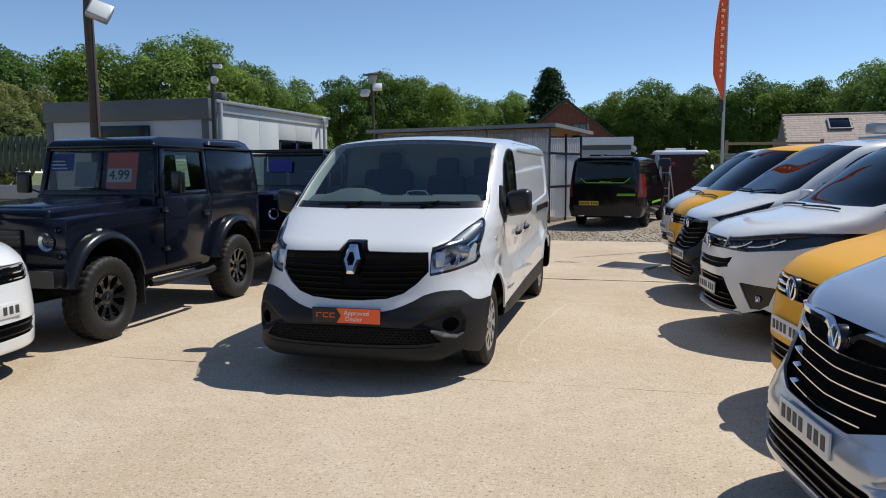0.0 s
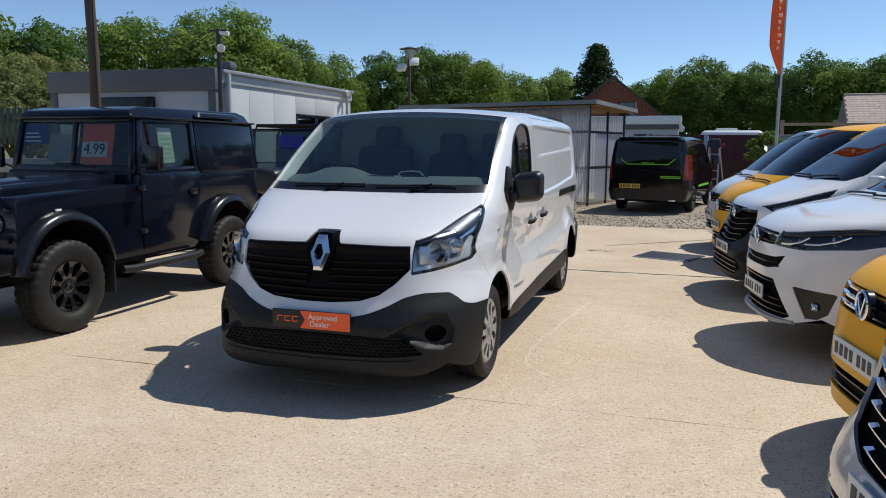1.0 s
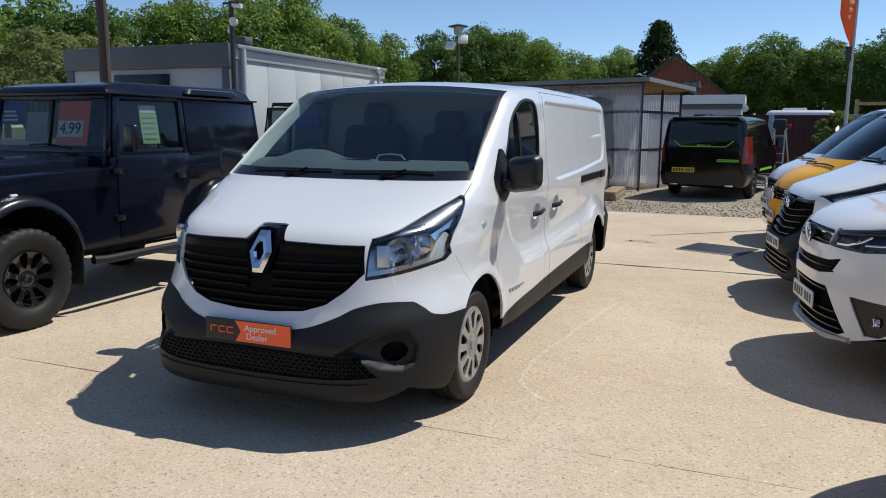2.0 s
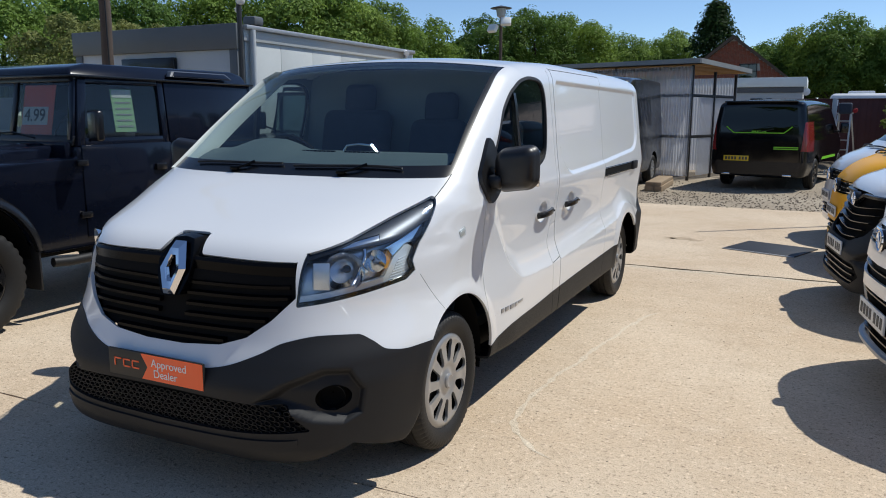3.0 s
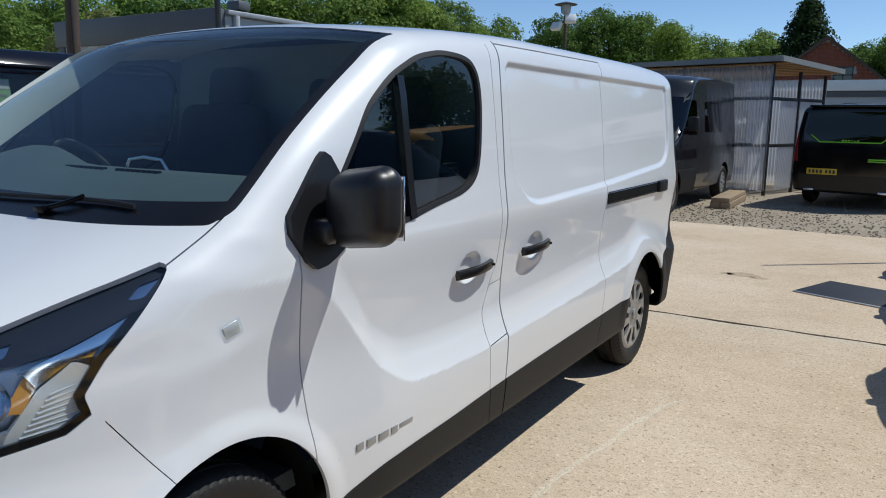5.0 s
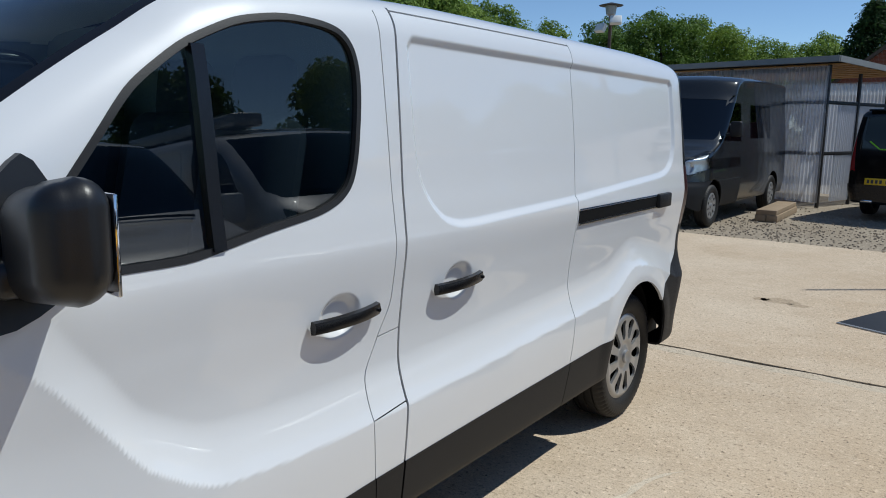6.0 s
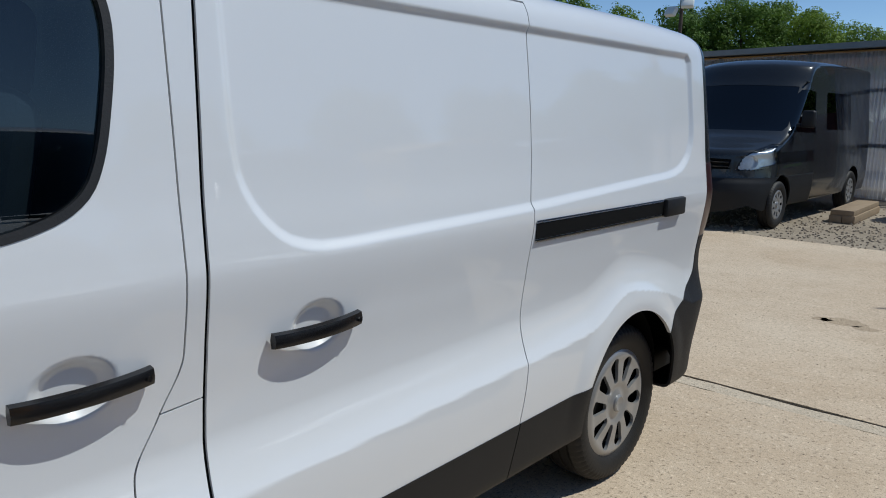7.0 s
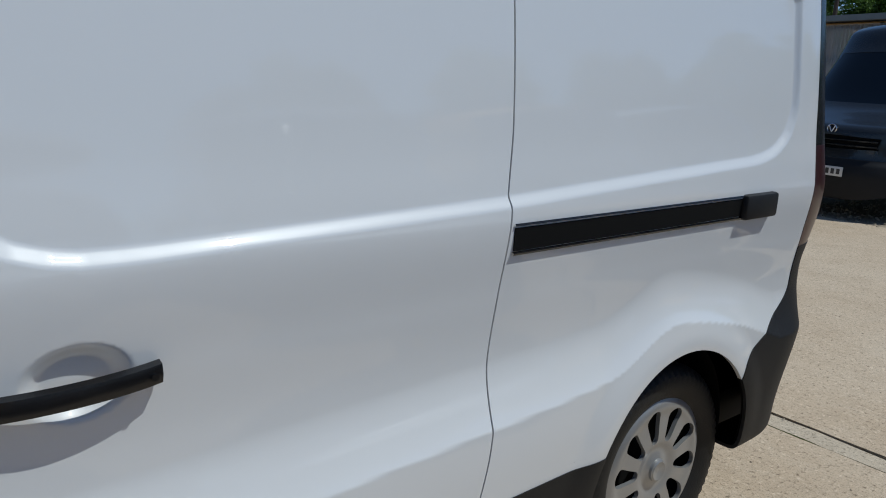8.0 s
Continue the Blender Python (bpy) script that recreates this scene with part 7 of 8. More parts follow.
M["chalk"] = ground_mat("lime_bloom", (0.62, 0.52, 0.39), (0.71, 0.62, 0.49), (0.54, 0.44, 0.32), 60)
M["stain"] = ground_mat("old_oil_stain", (0.42, 0.32, 0.22), (0.50, 0.40, 0.28), (0.32, 0.235, 0.155), 45)
ribbon([(1.42, 0.05), (1.29, 0.12), (1.13, 0.30), (1.07, 0.42), (1.05, 0.60), (1.08, 1.3), (1.16, 2.0), (1.25, 2.75), (1.40, 3.1)], 0.028, 0.0012, M["chalk"], "lime_line", 0.6)
for k, (x, y, r) in enumerate(((0.95, 6.95, 0.11), (1.12, 6.86, 0.06), (0.80, 6.92, 0.05))):
    bm = bmesh.new()
    ring = [bm.verts.new((x + r * 1.5 * math.cos(t) * (1 + 0.5 * noise.noise((math.cos(t) * 2, math.sin(t) * 2, k))), y + r * math.sin(t) * (1 + 0.5 * noise.noise((math.cos(t) * 3, math.sin(t) * 3, k + 7))), 0.0010)) for t in (2 * math.pi * q / 28 for q in range(28))]
    hub = bm.verts.new((x, y, 0.0010))
    for a, b in zip(ring, ring[1:] + ring[:1]):
        bm.faces.new((a, b, hub))
    part("oil_stain", bm, M["stain"], yard)

plate = thing("steel_plate", "dark flat steel cover plate with a pale worn edge", "cover plate", pose(2.02, 6.62, 0.0, 0, 0, -20))
part("plate_sheet", box_bm(-0.42, 0.42, -0.36, 0.36, 0.0, 0.012, 0.003), M["dark_steel"], plate)
part("worn_edge", box_bm(-0.42, 0.42, -0.39, -0.362, 0.0, 0.012, 0.003), M["steel"], plate)

# loose stones along the gravel's edge
rng = random.Random(5)
bm = bmesh.new()
for k in range(3600):
    x, y = rng.uniform(-4, 7), 10.70 + abs(rng.gauss(0, 2.2))
    r = rng.uniform(0.008, 0.026)
    tall = r * rng.uniform(0.35, 0.6)
    low = [bm.verts.new((x + r * math.cos(t + k), y + r * rng.uniform(0.7, 1.1) * math.sin(t + k), -0.016)) for t in (0, 1.26, 2.51, 3.77, 5.03)]
    up = [bm.verts.new((x + (v.co.x - x) * 0.62, y + (v.co.y - y) * 0.62, tall)) for v in low]
    for i in range(5):
        bm.faces.new((low[i], low[(i + 1) % 5], up[(i + 1) % 5], up[i]))
    bm.faces.new(up)
tagged(part("gravel_stones", bm, M["pebble"], None, "", 10), "loose pale crushed stones on the yard", "gravel", kind="stuff")
bm = bmesh.new()
for k in range(700):
    x, y = rng.uniform(-3, 3), rng.uniform(-4, 8)
    r = rng.uniform(0.003, 0.008)
    a = [bm.verts.new((x + r * math.cos(t + k), y + r * math.sin(t + k), 0.0)) for t in (0, 1.57, 3.14, 4.71)]
    c = bm.verts.new((x, y, r * 0.7))
    for i in range(4):
        bm.faces.new((a[i], a[(i + 1) % 4], c))
tagged(part("grit", bm, M["gravel"], None, "", 10), "scattered grit and crumbs on the concrete", "grit", kind="stuff")


# ---- grey site cabin ----
def site_cabin():
    cab = thing("site_cabin", "long grey flat-roofed site cabin with a slate fascia", "cabin")
    x0, x1, y0, y1, h = -7.95, -4.76, 5.15, 10.1, 2.80
    part("cabin_floor", box_bm(x0 + 0.05, x1 - 0.05, y0 + 0.05, y1 - 0.05, 0.0, 0.18), M["cabin_dark"], cab)
    # front: panels between dark posts, with a low wide window
    for a, b in ((x0 + 0.12, x0 + 1.05), (x0 + 2.05, x1 - 0.14)):
        part("wall_panel", box_bm(a, b, y0, y0 + 0.06, 0.15, 2.46, 0.004), M["cabin"], cab)
    part("wall_panel", box_bm(x0 + 1.05, x0 + 2.05, y0, y0 + 0.06, 0.15, 1.15, 0.004), M["cabin"], cab)
    part("wall_panel", box_bm(x0 + 1.05, x0 + 2.05, y0, y0 + 0.06, 2.18, 2.46, 0.004), M["cabin"], cab)
    win = part("front_window", box_bm(x0 + 1.07, x0 + 2.03, y0 + 0.03, y0 + 0.035, 1.16, 2.17), M["dark_glass"], cab)
    part("window_shutter", box_bm(x0 + 1.03, x0 + 2.07, y0 - 0.07, y0 - 0.004, 2.12, 2.38, 0.01), M["trim"], win)
    for a in (x0, x1 - 0.14):
        part("corner_post", box_bm(a, a + 0.14, y0 - 0.02, y0 + 0.12, 0.0, 2.48, 0.008), M["cabin_dark"], cab)
    part("front_fascia", box_bm(x0 - 0.02, x1 + 0.02, y0 - 0.05, y0 + 0.1, 2.46, h, 0.01), M["cabin_dark"], cab)
    # long side in upright panels
    n = 6
    for k in range(n):
        a, b = y0 + 0.14 + (y1 - y0 - 0.2) * k / n, y0 + 0.14 + (y1 - y0 - 0.2) * (k + 1) / n
        if k in (3, 4):
            part("side_panel", box_bm(x1 - 0.06, x1, a + 0.003, b - 0.003, 0.15, 1.2, 0.003), M["cabin_pale"], cab)
            part("side_panel", box_bm(x1 - 0.06, x1, a + 0.003, b - 0.003, 2.2, 2.60, 0.003), M["cabin_pale"], cab)
            w = part("side_window", box_bm(x1 - 0.035, x1 - 0.03, a + 0.02, b - 0.02, 1.2, 2.2), M["dark_glass"], cab)
            for z in (1.2, 2.16):
                part("window_frame", box_bm(x1 - 0.05, x1 + 0.02, a + 0.01, b - 0.01, z, z + 0.05, 0.004), M["trim"], w)
            for yy in (a + 0.01, b - 0.05):
                part("window_frame", box_bm(x1 - 0.05, x1 + 0.02, yy, yy + 0.04, 1.2, 2.2, 0.004), M["trim"], w)
        else:
            part("side_panel", box_bm(x1 - 0.06, x1, a + 0.003, b - 0.003, 0.15, 2.60, 0.003), M["cabin_pale"], cab)
    part("back_wall", box_bm(x0, x1, y1 - 0.06, y1, 0.15, 2.60), M["cabin"], cab)
    part("far_wall", box_bm(x0, x0 + 0.06, y0 + 0.1, y1, 0.15, 2.60), M["cabin"], cab)
    part("side_fascia", box_bm(x1 - 0.10, x1 + 0.03, y0 + 0.10, y1 + 0.02, 2.58, 2.73, 0.008), M["cabin_pale"], cab)
    part("side_gutter", box_bm(x1 - 0.02, x1 + 0.09, y0 + 0.10, y1 + 0.02, 2.73, 2.79, 0.012), M["steel"], cab)
    part("roof", box_bm(x0, x1, y0 + 0.05, y1, 2.71, 2.75), M["felt"], cab)
    part("downpipe", tube_bm([(x1 + 0.06, y0 + 0.24, 2.73), (x1 + 0.06, y0 + 0.24, 0.1)], 0.045, 12), M["cabin"], cab)
    part("vent_box", box_bm(x1 - 0.12, x1 + 0.10, y0 + 0.25, y0 + 0.45, 2.80, 2.92, 0.03), M["cabin_dark"], cab)


site_cabin()


# ---- lean-to of translucent sheets ----
def corrugated(w, h, m, pitch=0.076, depth=0.018):
    """A ribbed sheet standing in the x-z plane."""
    bm = bmesh.new()
    n = int(w / pitch * 6)
    rows = []
    for i in range(n + 1):
        x = w * i / n
        y = depth * math.sin(2 * math.pi * x / pitch)
        rows.append((bm.verts.new((x, y, 0)), bm.verts.new((x, y, h))))
    for a, b in zip(rows, rows[1:]):
        bm.faces.new((a[0], b[0], b[1], a[1]))
    bmesh.ops.transform(bm, matrix=m, verts=bm.verts)
    return bm


def lean_to():
    # local: the near corner at the origin, the front running towards -x, depth towards +y
    m = pose(-0.34, 15.95, 0.0, 0, 0, -16)
    sh = thing("lean_to", "open lean-to of milky corrugated sheets on dark posts", "shed", m)
    for k in range(6):
        part("sheet", corrugated(1.02, 2.62, Matrix.Translation((-1.0 * (k + 1), 0.0 + 0.004 * (k % 2), 0.10))), M["poly"], sh)
    for x in (0.0, -2.05, -4.1, -6.1):
        part("post", box_bm(x - 0.03, x + 0.03, 0.03, 0.09, 0, 2.74, 0.006), M["dark_steel"], sh)
    for z in (1.02, 2.0, 2.62):
        part("rail", box_bm(-6.1, 0.0, 0.024, 0.028 + 0.05, z, z + 0.07, 0.006), M["dark_steel"], sh)
    for k in range(2):
        part("end_sheet", corrugated(1.02, 1.95, Matrix.Translation((0.0, 0.55 + 1.0 * k, 0.10)) @ pose(0, 0, 0, 0, 0, 90)), M["poly"], sh)
    for y in (1.35, 2.7):
        part("post", box_bm(-0.03, 0.03, y, y + 0.06, 0, 2.66 - 0.02 * y, 0.006), M["dark_steel"], sh)
    for z in (1.02, 2.0):
        part("rail", box_bm(-0.03, 0.02, 0.1, 2.7, z, z + 0.07, 0.006), M["dark_steel"], sh)
    part("roof", prism([(-0.22, 2.80), (-0.22, 2.86), (3.0, 2.74), (3.0, 2.68)], -6.3, 0.28), M["felt"], sh)
    part("roof_edge", prism([(-0.25, 2.77), (-0.25, 2.88), (-0.21, 2.88), (-0.21, 2.77)], -6.3, 0.30), M["roof_trim"], sh)
    part("roof_end", prism([(-0.21, 2.77), (-0.21, 2.88), (3.0, 2.76), (3.0, 2.65)], 0.27, 0.31), M["roof_trim"], sh)
    for k in range(8):
        y = 0.15 + 0.36 * k
        part("ceiling_board", box_bm(-6.0, 0.26, y, y + 0.34, 2.755 - 0.0373 * y, 2.775 - 0.0373 * y, 0.003), M["new_timber"], sh)
    part("back_sheet", corrugated(6.2, 2.5, Matrix.Translation((-6.2, 2.85, 0.05))), M["poly"], sh)


lean_to()


def offcut():
    b = thing("timber_stack", "stack of two pale sawn timber offcuts on gravel", "timber", pose(-0.60, 13.9, 0.0, 0, 0, 2))
    part("timber", box_bm(-0.17, 0.0, -0.95, 0.95, 0.0, 0.11, 0.006), M["timber"], b)
    part("timber", box_bm(0.01, 0.18, -0.95, 0.95, 0.0, 0.11, 0.006), M["timber"], b)
    part("timber", box_bm(-0.16, 0.16, -0.93, 0.93, 0.11, 0.19, 0.006), M["timber"], b)


offcut()


# ---- pale hut, caravan and fences along the back ----
hut = thing("pale_hut", "pale flat-roofed hut behind the black van", "hut")
for k in range(5):
    part("wall_board", box_bm(-2.2, 1.95, 24.0, 24.06, 0.05 + 0.45 * k, 0.495 + 0.45 * k, 0.006), M["cabin_pale"], hut)
part("hut_side", box_bm(1.89, 1.95, 24.06, 27, 0.05, 2.46), M["cabin_pale"], hut)
part("dark_band", box_bm(-2.25, 1.97, 23.95, 24.05, 2.28, 2.46, 0.01), M["cabin_dark"], hut)
part("roof_fascia", box_bm(-2.3, 2.05, 23.85, 27.1, 2.46, 2.76, 0.006), M["pale_trim"], hut)
part("wall_vent", box_bm(0.40, 1.05, 23.97, 24.0, 2.04, 2.10, 0.01), M["trim"], hut)
part("dish", revolve_bm([(0.0, 0.02), (0.03, 0.08), (0.05, 0.12)], 20, "y"), M["white_print"], hut).matrix_basis = pose(2.05, 23.93, 2.30)

van_top = thing("caravan", "old white caravan behind the fence", "caravan", pose(3.75, 24.2, 0))
part("caravan_body", box_bm(-1.02, 1.02, -1.0, 3.4, 0.45, 2.22, 0.16, None, 4), M["white_old"], van_top)
part("roof_hatch", box_bm(-0.5, 0.25, 0.2, 1.0, 2.2, 2.32, 0.04), M["white_old"], van_top)
part("caravan_window", box_bm(-0.8, 0.8, -1.012, -1.0, 1.3, 1.85, 0.004), M["dark_glass"], van_top)
for s in (1, -1):
    wheel("plain", van_top, s * 0.9, 1.2, 0.325, s)

fence = thing("back_fence", "tall red-brown panel fence with concrete posts", "fence")
for k in range(2):
    x0 = 1.0 + 1.83 * k
    for j in range(12):
        a = x0 + 0.09 + 0.14 * j
        part("fence_board", box_bm(a, a + 0.145, 21.0 + 0.012 * (j % 2), 21.02 + 0.012 * (j % 2), 0.02, 2.0, 0.003), M["fence"], fence)
    part("fence_post", box_bm(x0 - 0.05, x0 + 0.06, 20.95, 21.06, 0, 2.04, 0.01), M["steel"], fence)
    part("fence_cap", box_bm(x0 + 0.06, x0 + 1.78, 20.98, 21.06, 2.0, 2.03, 0.004), M["fence"], fence)
wall = thing("boundary_wall", "low grey rendered wall with a coping", "wall")
part("wall_body", box_bm(4.72, 22, 21.10, 21.3, 0, 1.98, 0.01), M["render"], wall)
part("coping", box_bm(4.70, 22, 21.06, 21.34, 1.98, 2.04, 0.01), M["render"], wall)
rail = thing("field_rail", "grey horizontal timber field rail", "fence")
for z in (2.0, 2.45):
    part("rail_bar", box_bm(5.6, 9.2, 26.0, 26.06, z, z + 0.10, 0.01), M["timber"], rail)
for x in (5.6, 7.4, 9.1):
    part("rail_post", box_bm(x, x + 0.12, 26.06, 26.18, 0, 2.65, 0.01), M["timber"], rail)

# old low wall of sleepers and mesh panels by the cabin
side = thing("slat_fence", "dark green slatted fence above a low sleeper wall", "fence", pose(-10.9, 6.0, 0))
for k in range(5):
    part("sleeper", box_bm(-5, 2.9, -0.1, 0.1, 0.02 + 0.27 * k, 0.28 + 0.27 * k, 0.012), M["render" if k == 4 else "timber"], side)
for k in range(56):
    part("slat", box_bm(-5 + 0.141 * k, -5 + 0.141 * k + 0.095, -0.02, 0.02, 1.62, 2.28, 0.004), M["green_slat"], side)
for z in (1.70, 2.16):
    part("fence_rail", box_bm(-5, 2.9, 0.022, 0.07, z, z + 0.07, 0.006), M["green_slat"], side)
for x in (-5, -2.4, 0.2, 2.8):
    part("fence_post", box_bm(x, x + 0.09, 0.072, 0.16, 1.30, 2.32, 0.006), M["green_slat"], side)


# ---- houses far behind ----
def brick_house():
    ho = thing("brick_house", "red brick house with a dark gable verge", "house", pose(-2.75, 50, 0))
    w, e, top = 3.5, 3.7, 6.35
    body = bmesh.new()
    a = [body.verts.new((x, 0.03, z)) for x, z in ((-w, 0), (w, 0), (w, e), (0, top), (-w, e))]
    b = [body.verts.new((x, 8, z)) for x, z in ((-w, 0), (w, 0), (w, e), (0, top), (-w, e))]
    body.faces.new(a[::-1]); body.faces.new(b)
    for k in range(5):
        body.faces.new((a[k], a[(k + 1) % 5], b[(k + 1) % 5], b[k]))
    bmesh.ops.recalc_face_normals(body, faces=body.faces)
    part("gable_wall", body, M["render"], ho)
    # courses of brick on the gable, one joined skin
    bm = bmesh.new()
    for row in range(44):
        z = 2.9 + 0.075 * row
        half = w if z < e else w * (top - z) / (top - e)
        x = -half + (0.11 if row % 2 else 0)
        while x + 0.21 < half:
            if not (0.35 < x < 1.5 and 3.65 < z < 4.75):
                add_box(bm, x, x + 0.215, 0.0, 0.03, z, z + 0.065)
            x += 0.225
    part("brickwork", bm, M["brick"], ho)["kind"] = "stuff"
    win = part("gable_window", box_bm(0.50, 1.50, 0.0, 0.03, 3.75, 4.70), M["dark_glass"], ho)
    for x in (0.45, 0.97, 1.46):
        part("window_frame", box_bm(x, x + 0.06, -0.03, 0.03, 3.70, 4.75), M["trim"], win)
    for z in (3.70, 4.25, 4.70):
        part("window_rail", box_bm(0.45, 1.52, -0.03, 0.03, z, z + 0.06), M["trim"], win)
    for s in (1, -1):
        bm = bmesh.new()
        p = [(0, top + 0.25), (s * (w + 0.45), e - 0.25), (s * (w + 0.45), e - 0.45), (0, top + 0.0)]
        f = [bm.verts.new((x, -0.25, z)) for x, z in p]
        g = [bm.verts.new((x, 8.3, z)) for x, z in p]
        bm.faces.new(f); bm.faces.new(g[::-1])
        for k in range(4):
            bm.faces.new((f[k], g[k], g[(k + 1) % 4], f[(k + 1) % 4]))
        bmesh.ops.recalc_face_normals(bm, faces=bm.faces)
        part("roof_slope", bm, M["pole_wood"], ho)


def tiled_house():
    ho = thing("tiled_house", "house with a pale tiled roof and a roof window", "house", pose(9.5, 35, 0, 0, 0, -4))
    part("house_wall", box_bm(0.15, 7.0, 0.3, 6, 0, 2.7), M["brick"], ho)
    part("roof_deck", prism([(-0.1, 2.55), (-0.1, 2.60), (2.4, 4.22), (5.2, 2.60), (5.2, 2.55)], 0.0, 7.4), M["felt"], ho)
    n, rows = 30, 13
    shared = None
    for r in range(rows):
        for k in range(n):
            t0 = r / rows
            if shared is None:
                bm = bmesh.new()
                L = math.hypot(2.5, 1.62) / rows * 1.15
                add_box(bm, 0.004, 0.238, 0, L, 0.0, 0.022)
                for v in bm.verts:
                    v.co.z += 0.02 * math.sin((v.co.x / 0.238) * math.pi)
                shared = bpy.data.meshes.new("roof_tile")
                bm.to_mesh(shared); bm.free()
                shared.materials.append(M["tile"])
            y, z = -0.1 + 2.5 * t0, 2.60 + 1.62 * t0
            if 2.0 < 0.2417 * k < 2.95 and 6 <= r <= 10:
                continue
            tile = new("roof_tile", shared)
            tile.parent = ho
            tile.matrix_basis = Matrix.Translation((0.2417 * k + (0.0 if r % 2 else 0.05), y, z + 0.02)) @ pose(0, 0, 0, math.degrees(math.atan2(1.62, 2.5)) - 1.6, 0, 0)
    sk = part("roof_window", box_bm(2.12, 3.05, 1.10, 2.05, 3.45, 3.50, 0.01), M["dark_glass"], ho)
    sk.data.transform(Matrix.Translation((0, 1.10, 3.42)) @ pose(0, 0, 0, 33, 0, 0) @ Matrix.Translation((0, -1.10, -3.42)))
    fr = bmesh.new()
    for a in ((2.05, 3.12, 1.02, 1.10), (2.05, 3.12, 2.05, 2.13), (2.05, 2.12, 1.1, 2.05), (3.05, 3.12, 1.1, 2.05)):
        add_box(fr, *a, 3.45, 3.53)
    bmesh.ops.transform(fr, matrix=Matrix.Translation((0, 1.10, 3.42)) @ pose(0, 0, 0, 33, 0, 0) @ Matrix.Translation((0, -1.10, -3.42)), verts=fr.verts)
    part("roof_window_frame", fr, M["cabin_dark"], ho)
    part("ridge", tube_bm([(0, 2.4, 4.25), (7.4, 2.4, 4.25)], 0.07, 8), M["tile"], ho)
    part("verge", prism([(-0.15, 2.52), (-0.15, 2.62), (2.4, 4.27), (2.4, 4.15)], -0.05, 0.0), M["pole_wood"], ho)


brick_house()
tiled_house()

# an added plain wall, never in view, closes the yard for reflections
shut = thing("works_building", "added plain grey wall, out of view, closing the yard for reflections", "building")
part("clad_wall", box_bm(-18, 18, -24, -23.6, 0, 4.2), M["cabin"], shut)
part("building_roof", box_bm(-18.2, 18.2, -30, -23.4, 4.2, 4.4), M["felt"], shut)


# ---- poles, lamp, flag, ladder ----
pole = thing("flood_light_pole", "rough dark timber pole with a floodlight", "pole", pose(-6.28, 4.3, 0))
bm = tube_bm([(0.012 * math.sin(k * 1.7), 0.010 * math.cos(k * 2.3), 0.58 * k) for k in range(12)], 0.080, 14, True, 0.068)
part("timber_pole", bm, M["pole_wood"], pole)
lamp = part("flood_light", box_bm(-0.17, 0.17, -0.05, 0.08, -0.15, 0.15, 0.025), M["steel"], pole)
lamp.matrix_basis = pose(0.34, -0.18, 4.06, -28, 22, 30)
part("lamp_glass", box_bm(-0.145, 0.145, -0.058, -0.05, -0.125, 0.125, 0.003), M["white_print"], lamp)
part("lamp_bracket", tube_bm([(0.05, -0.05, 4.1), (0.15, -0.10, 4.12), (0.27, -0.14, 4.06)], 0.018, 8), M["dark_steel"], pole)
part("cable", tube_bm([(0.09, -0.06, 0.5 + 0.4 * k) for k in range(10)], 0.012, 6), M["rubber"], pole)

cam_pole = thing("camera_pole", "slim steel pole with small white cameras", "pole", pose(-4.60, 5.02, 0))
part("steel_tube", tube_bm([(0, 0, 0), (0, 0, 3.35)], 0.035, 10), M["dark_steel"], cam_pole)
for z, a in ((3.30, 20), (3.10, -30), (2.98, 150)):
    c = part("camera_body", tube_bm([(0.02, 0, 0), (0.16, -0.03, -0.02)], 0.034, 10), M["white_print"], cam_pole)
    c.matrix_basis = pose(0, 0, z, 0, 0, a)
dome = part("camera_dome", revolve_bm([(-0.06, 0.005), (-0.05, 0.04), (-0.02, 0.06), (0.03, 0.062), (0.05, 0.03)], 18, "z"), M["white_print"], cam_pole)
dome.matrix_basis = pose(0.07, -0.05, 3.06)
part("cross_arm", tube_bm([(-0.14, 0, 3.33), (0.14, 0, 3.33)], 0.015, 8), M["dark_steel"], cam_pole)
small = thing("cabin_camera", "white security camera on a short mast", "camera", pose(-4.68, 9.75, 0))
part("mast", tube_bm([(0, 0, 0), (0, 0, 2.72)], 0.03, 8), M["steel"], small)
part("camera_head", tube_bm([(-0.02, 0, 2.74), (0.10, -0.14, 2.70)], 0.05, 10), M["white_print"], small)

tall = thing("yard_lamp", "rusty steel lamp post with floodlights", "lamp post", pose(-8.85, 25, 0))
part("lamp_post", tube_bm([(0, 0, 0), (0, 0, 5.5)], 0.06, 10), M["pole_wood"], tall)
part("lamp_hood", revolve_bm([(5.70, 0.02), (5.66, 0.18), (5.60, 0.42), (5.58, 0.40)], 18, "z"), M["dark_steel"], tall)
part("lamp_body", revolve_bm([(5.58, 0.20), (5.30, 0.16), (5.22, 0.05)], 18, "z"), M["steel"], tall)
for s, z in ((-1, 4.82), (1, 5.05)):
    f = part("flood_lamp", box_bm(-0.2, 0.2, -0.12, 0.05, -0.15, 0.15, 0.03), M["white_print"], tall)
    f.matrix_basis = pose(s * 0.26, -0.15, z, -30, 0, 20 * s)

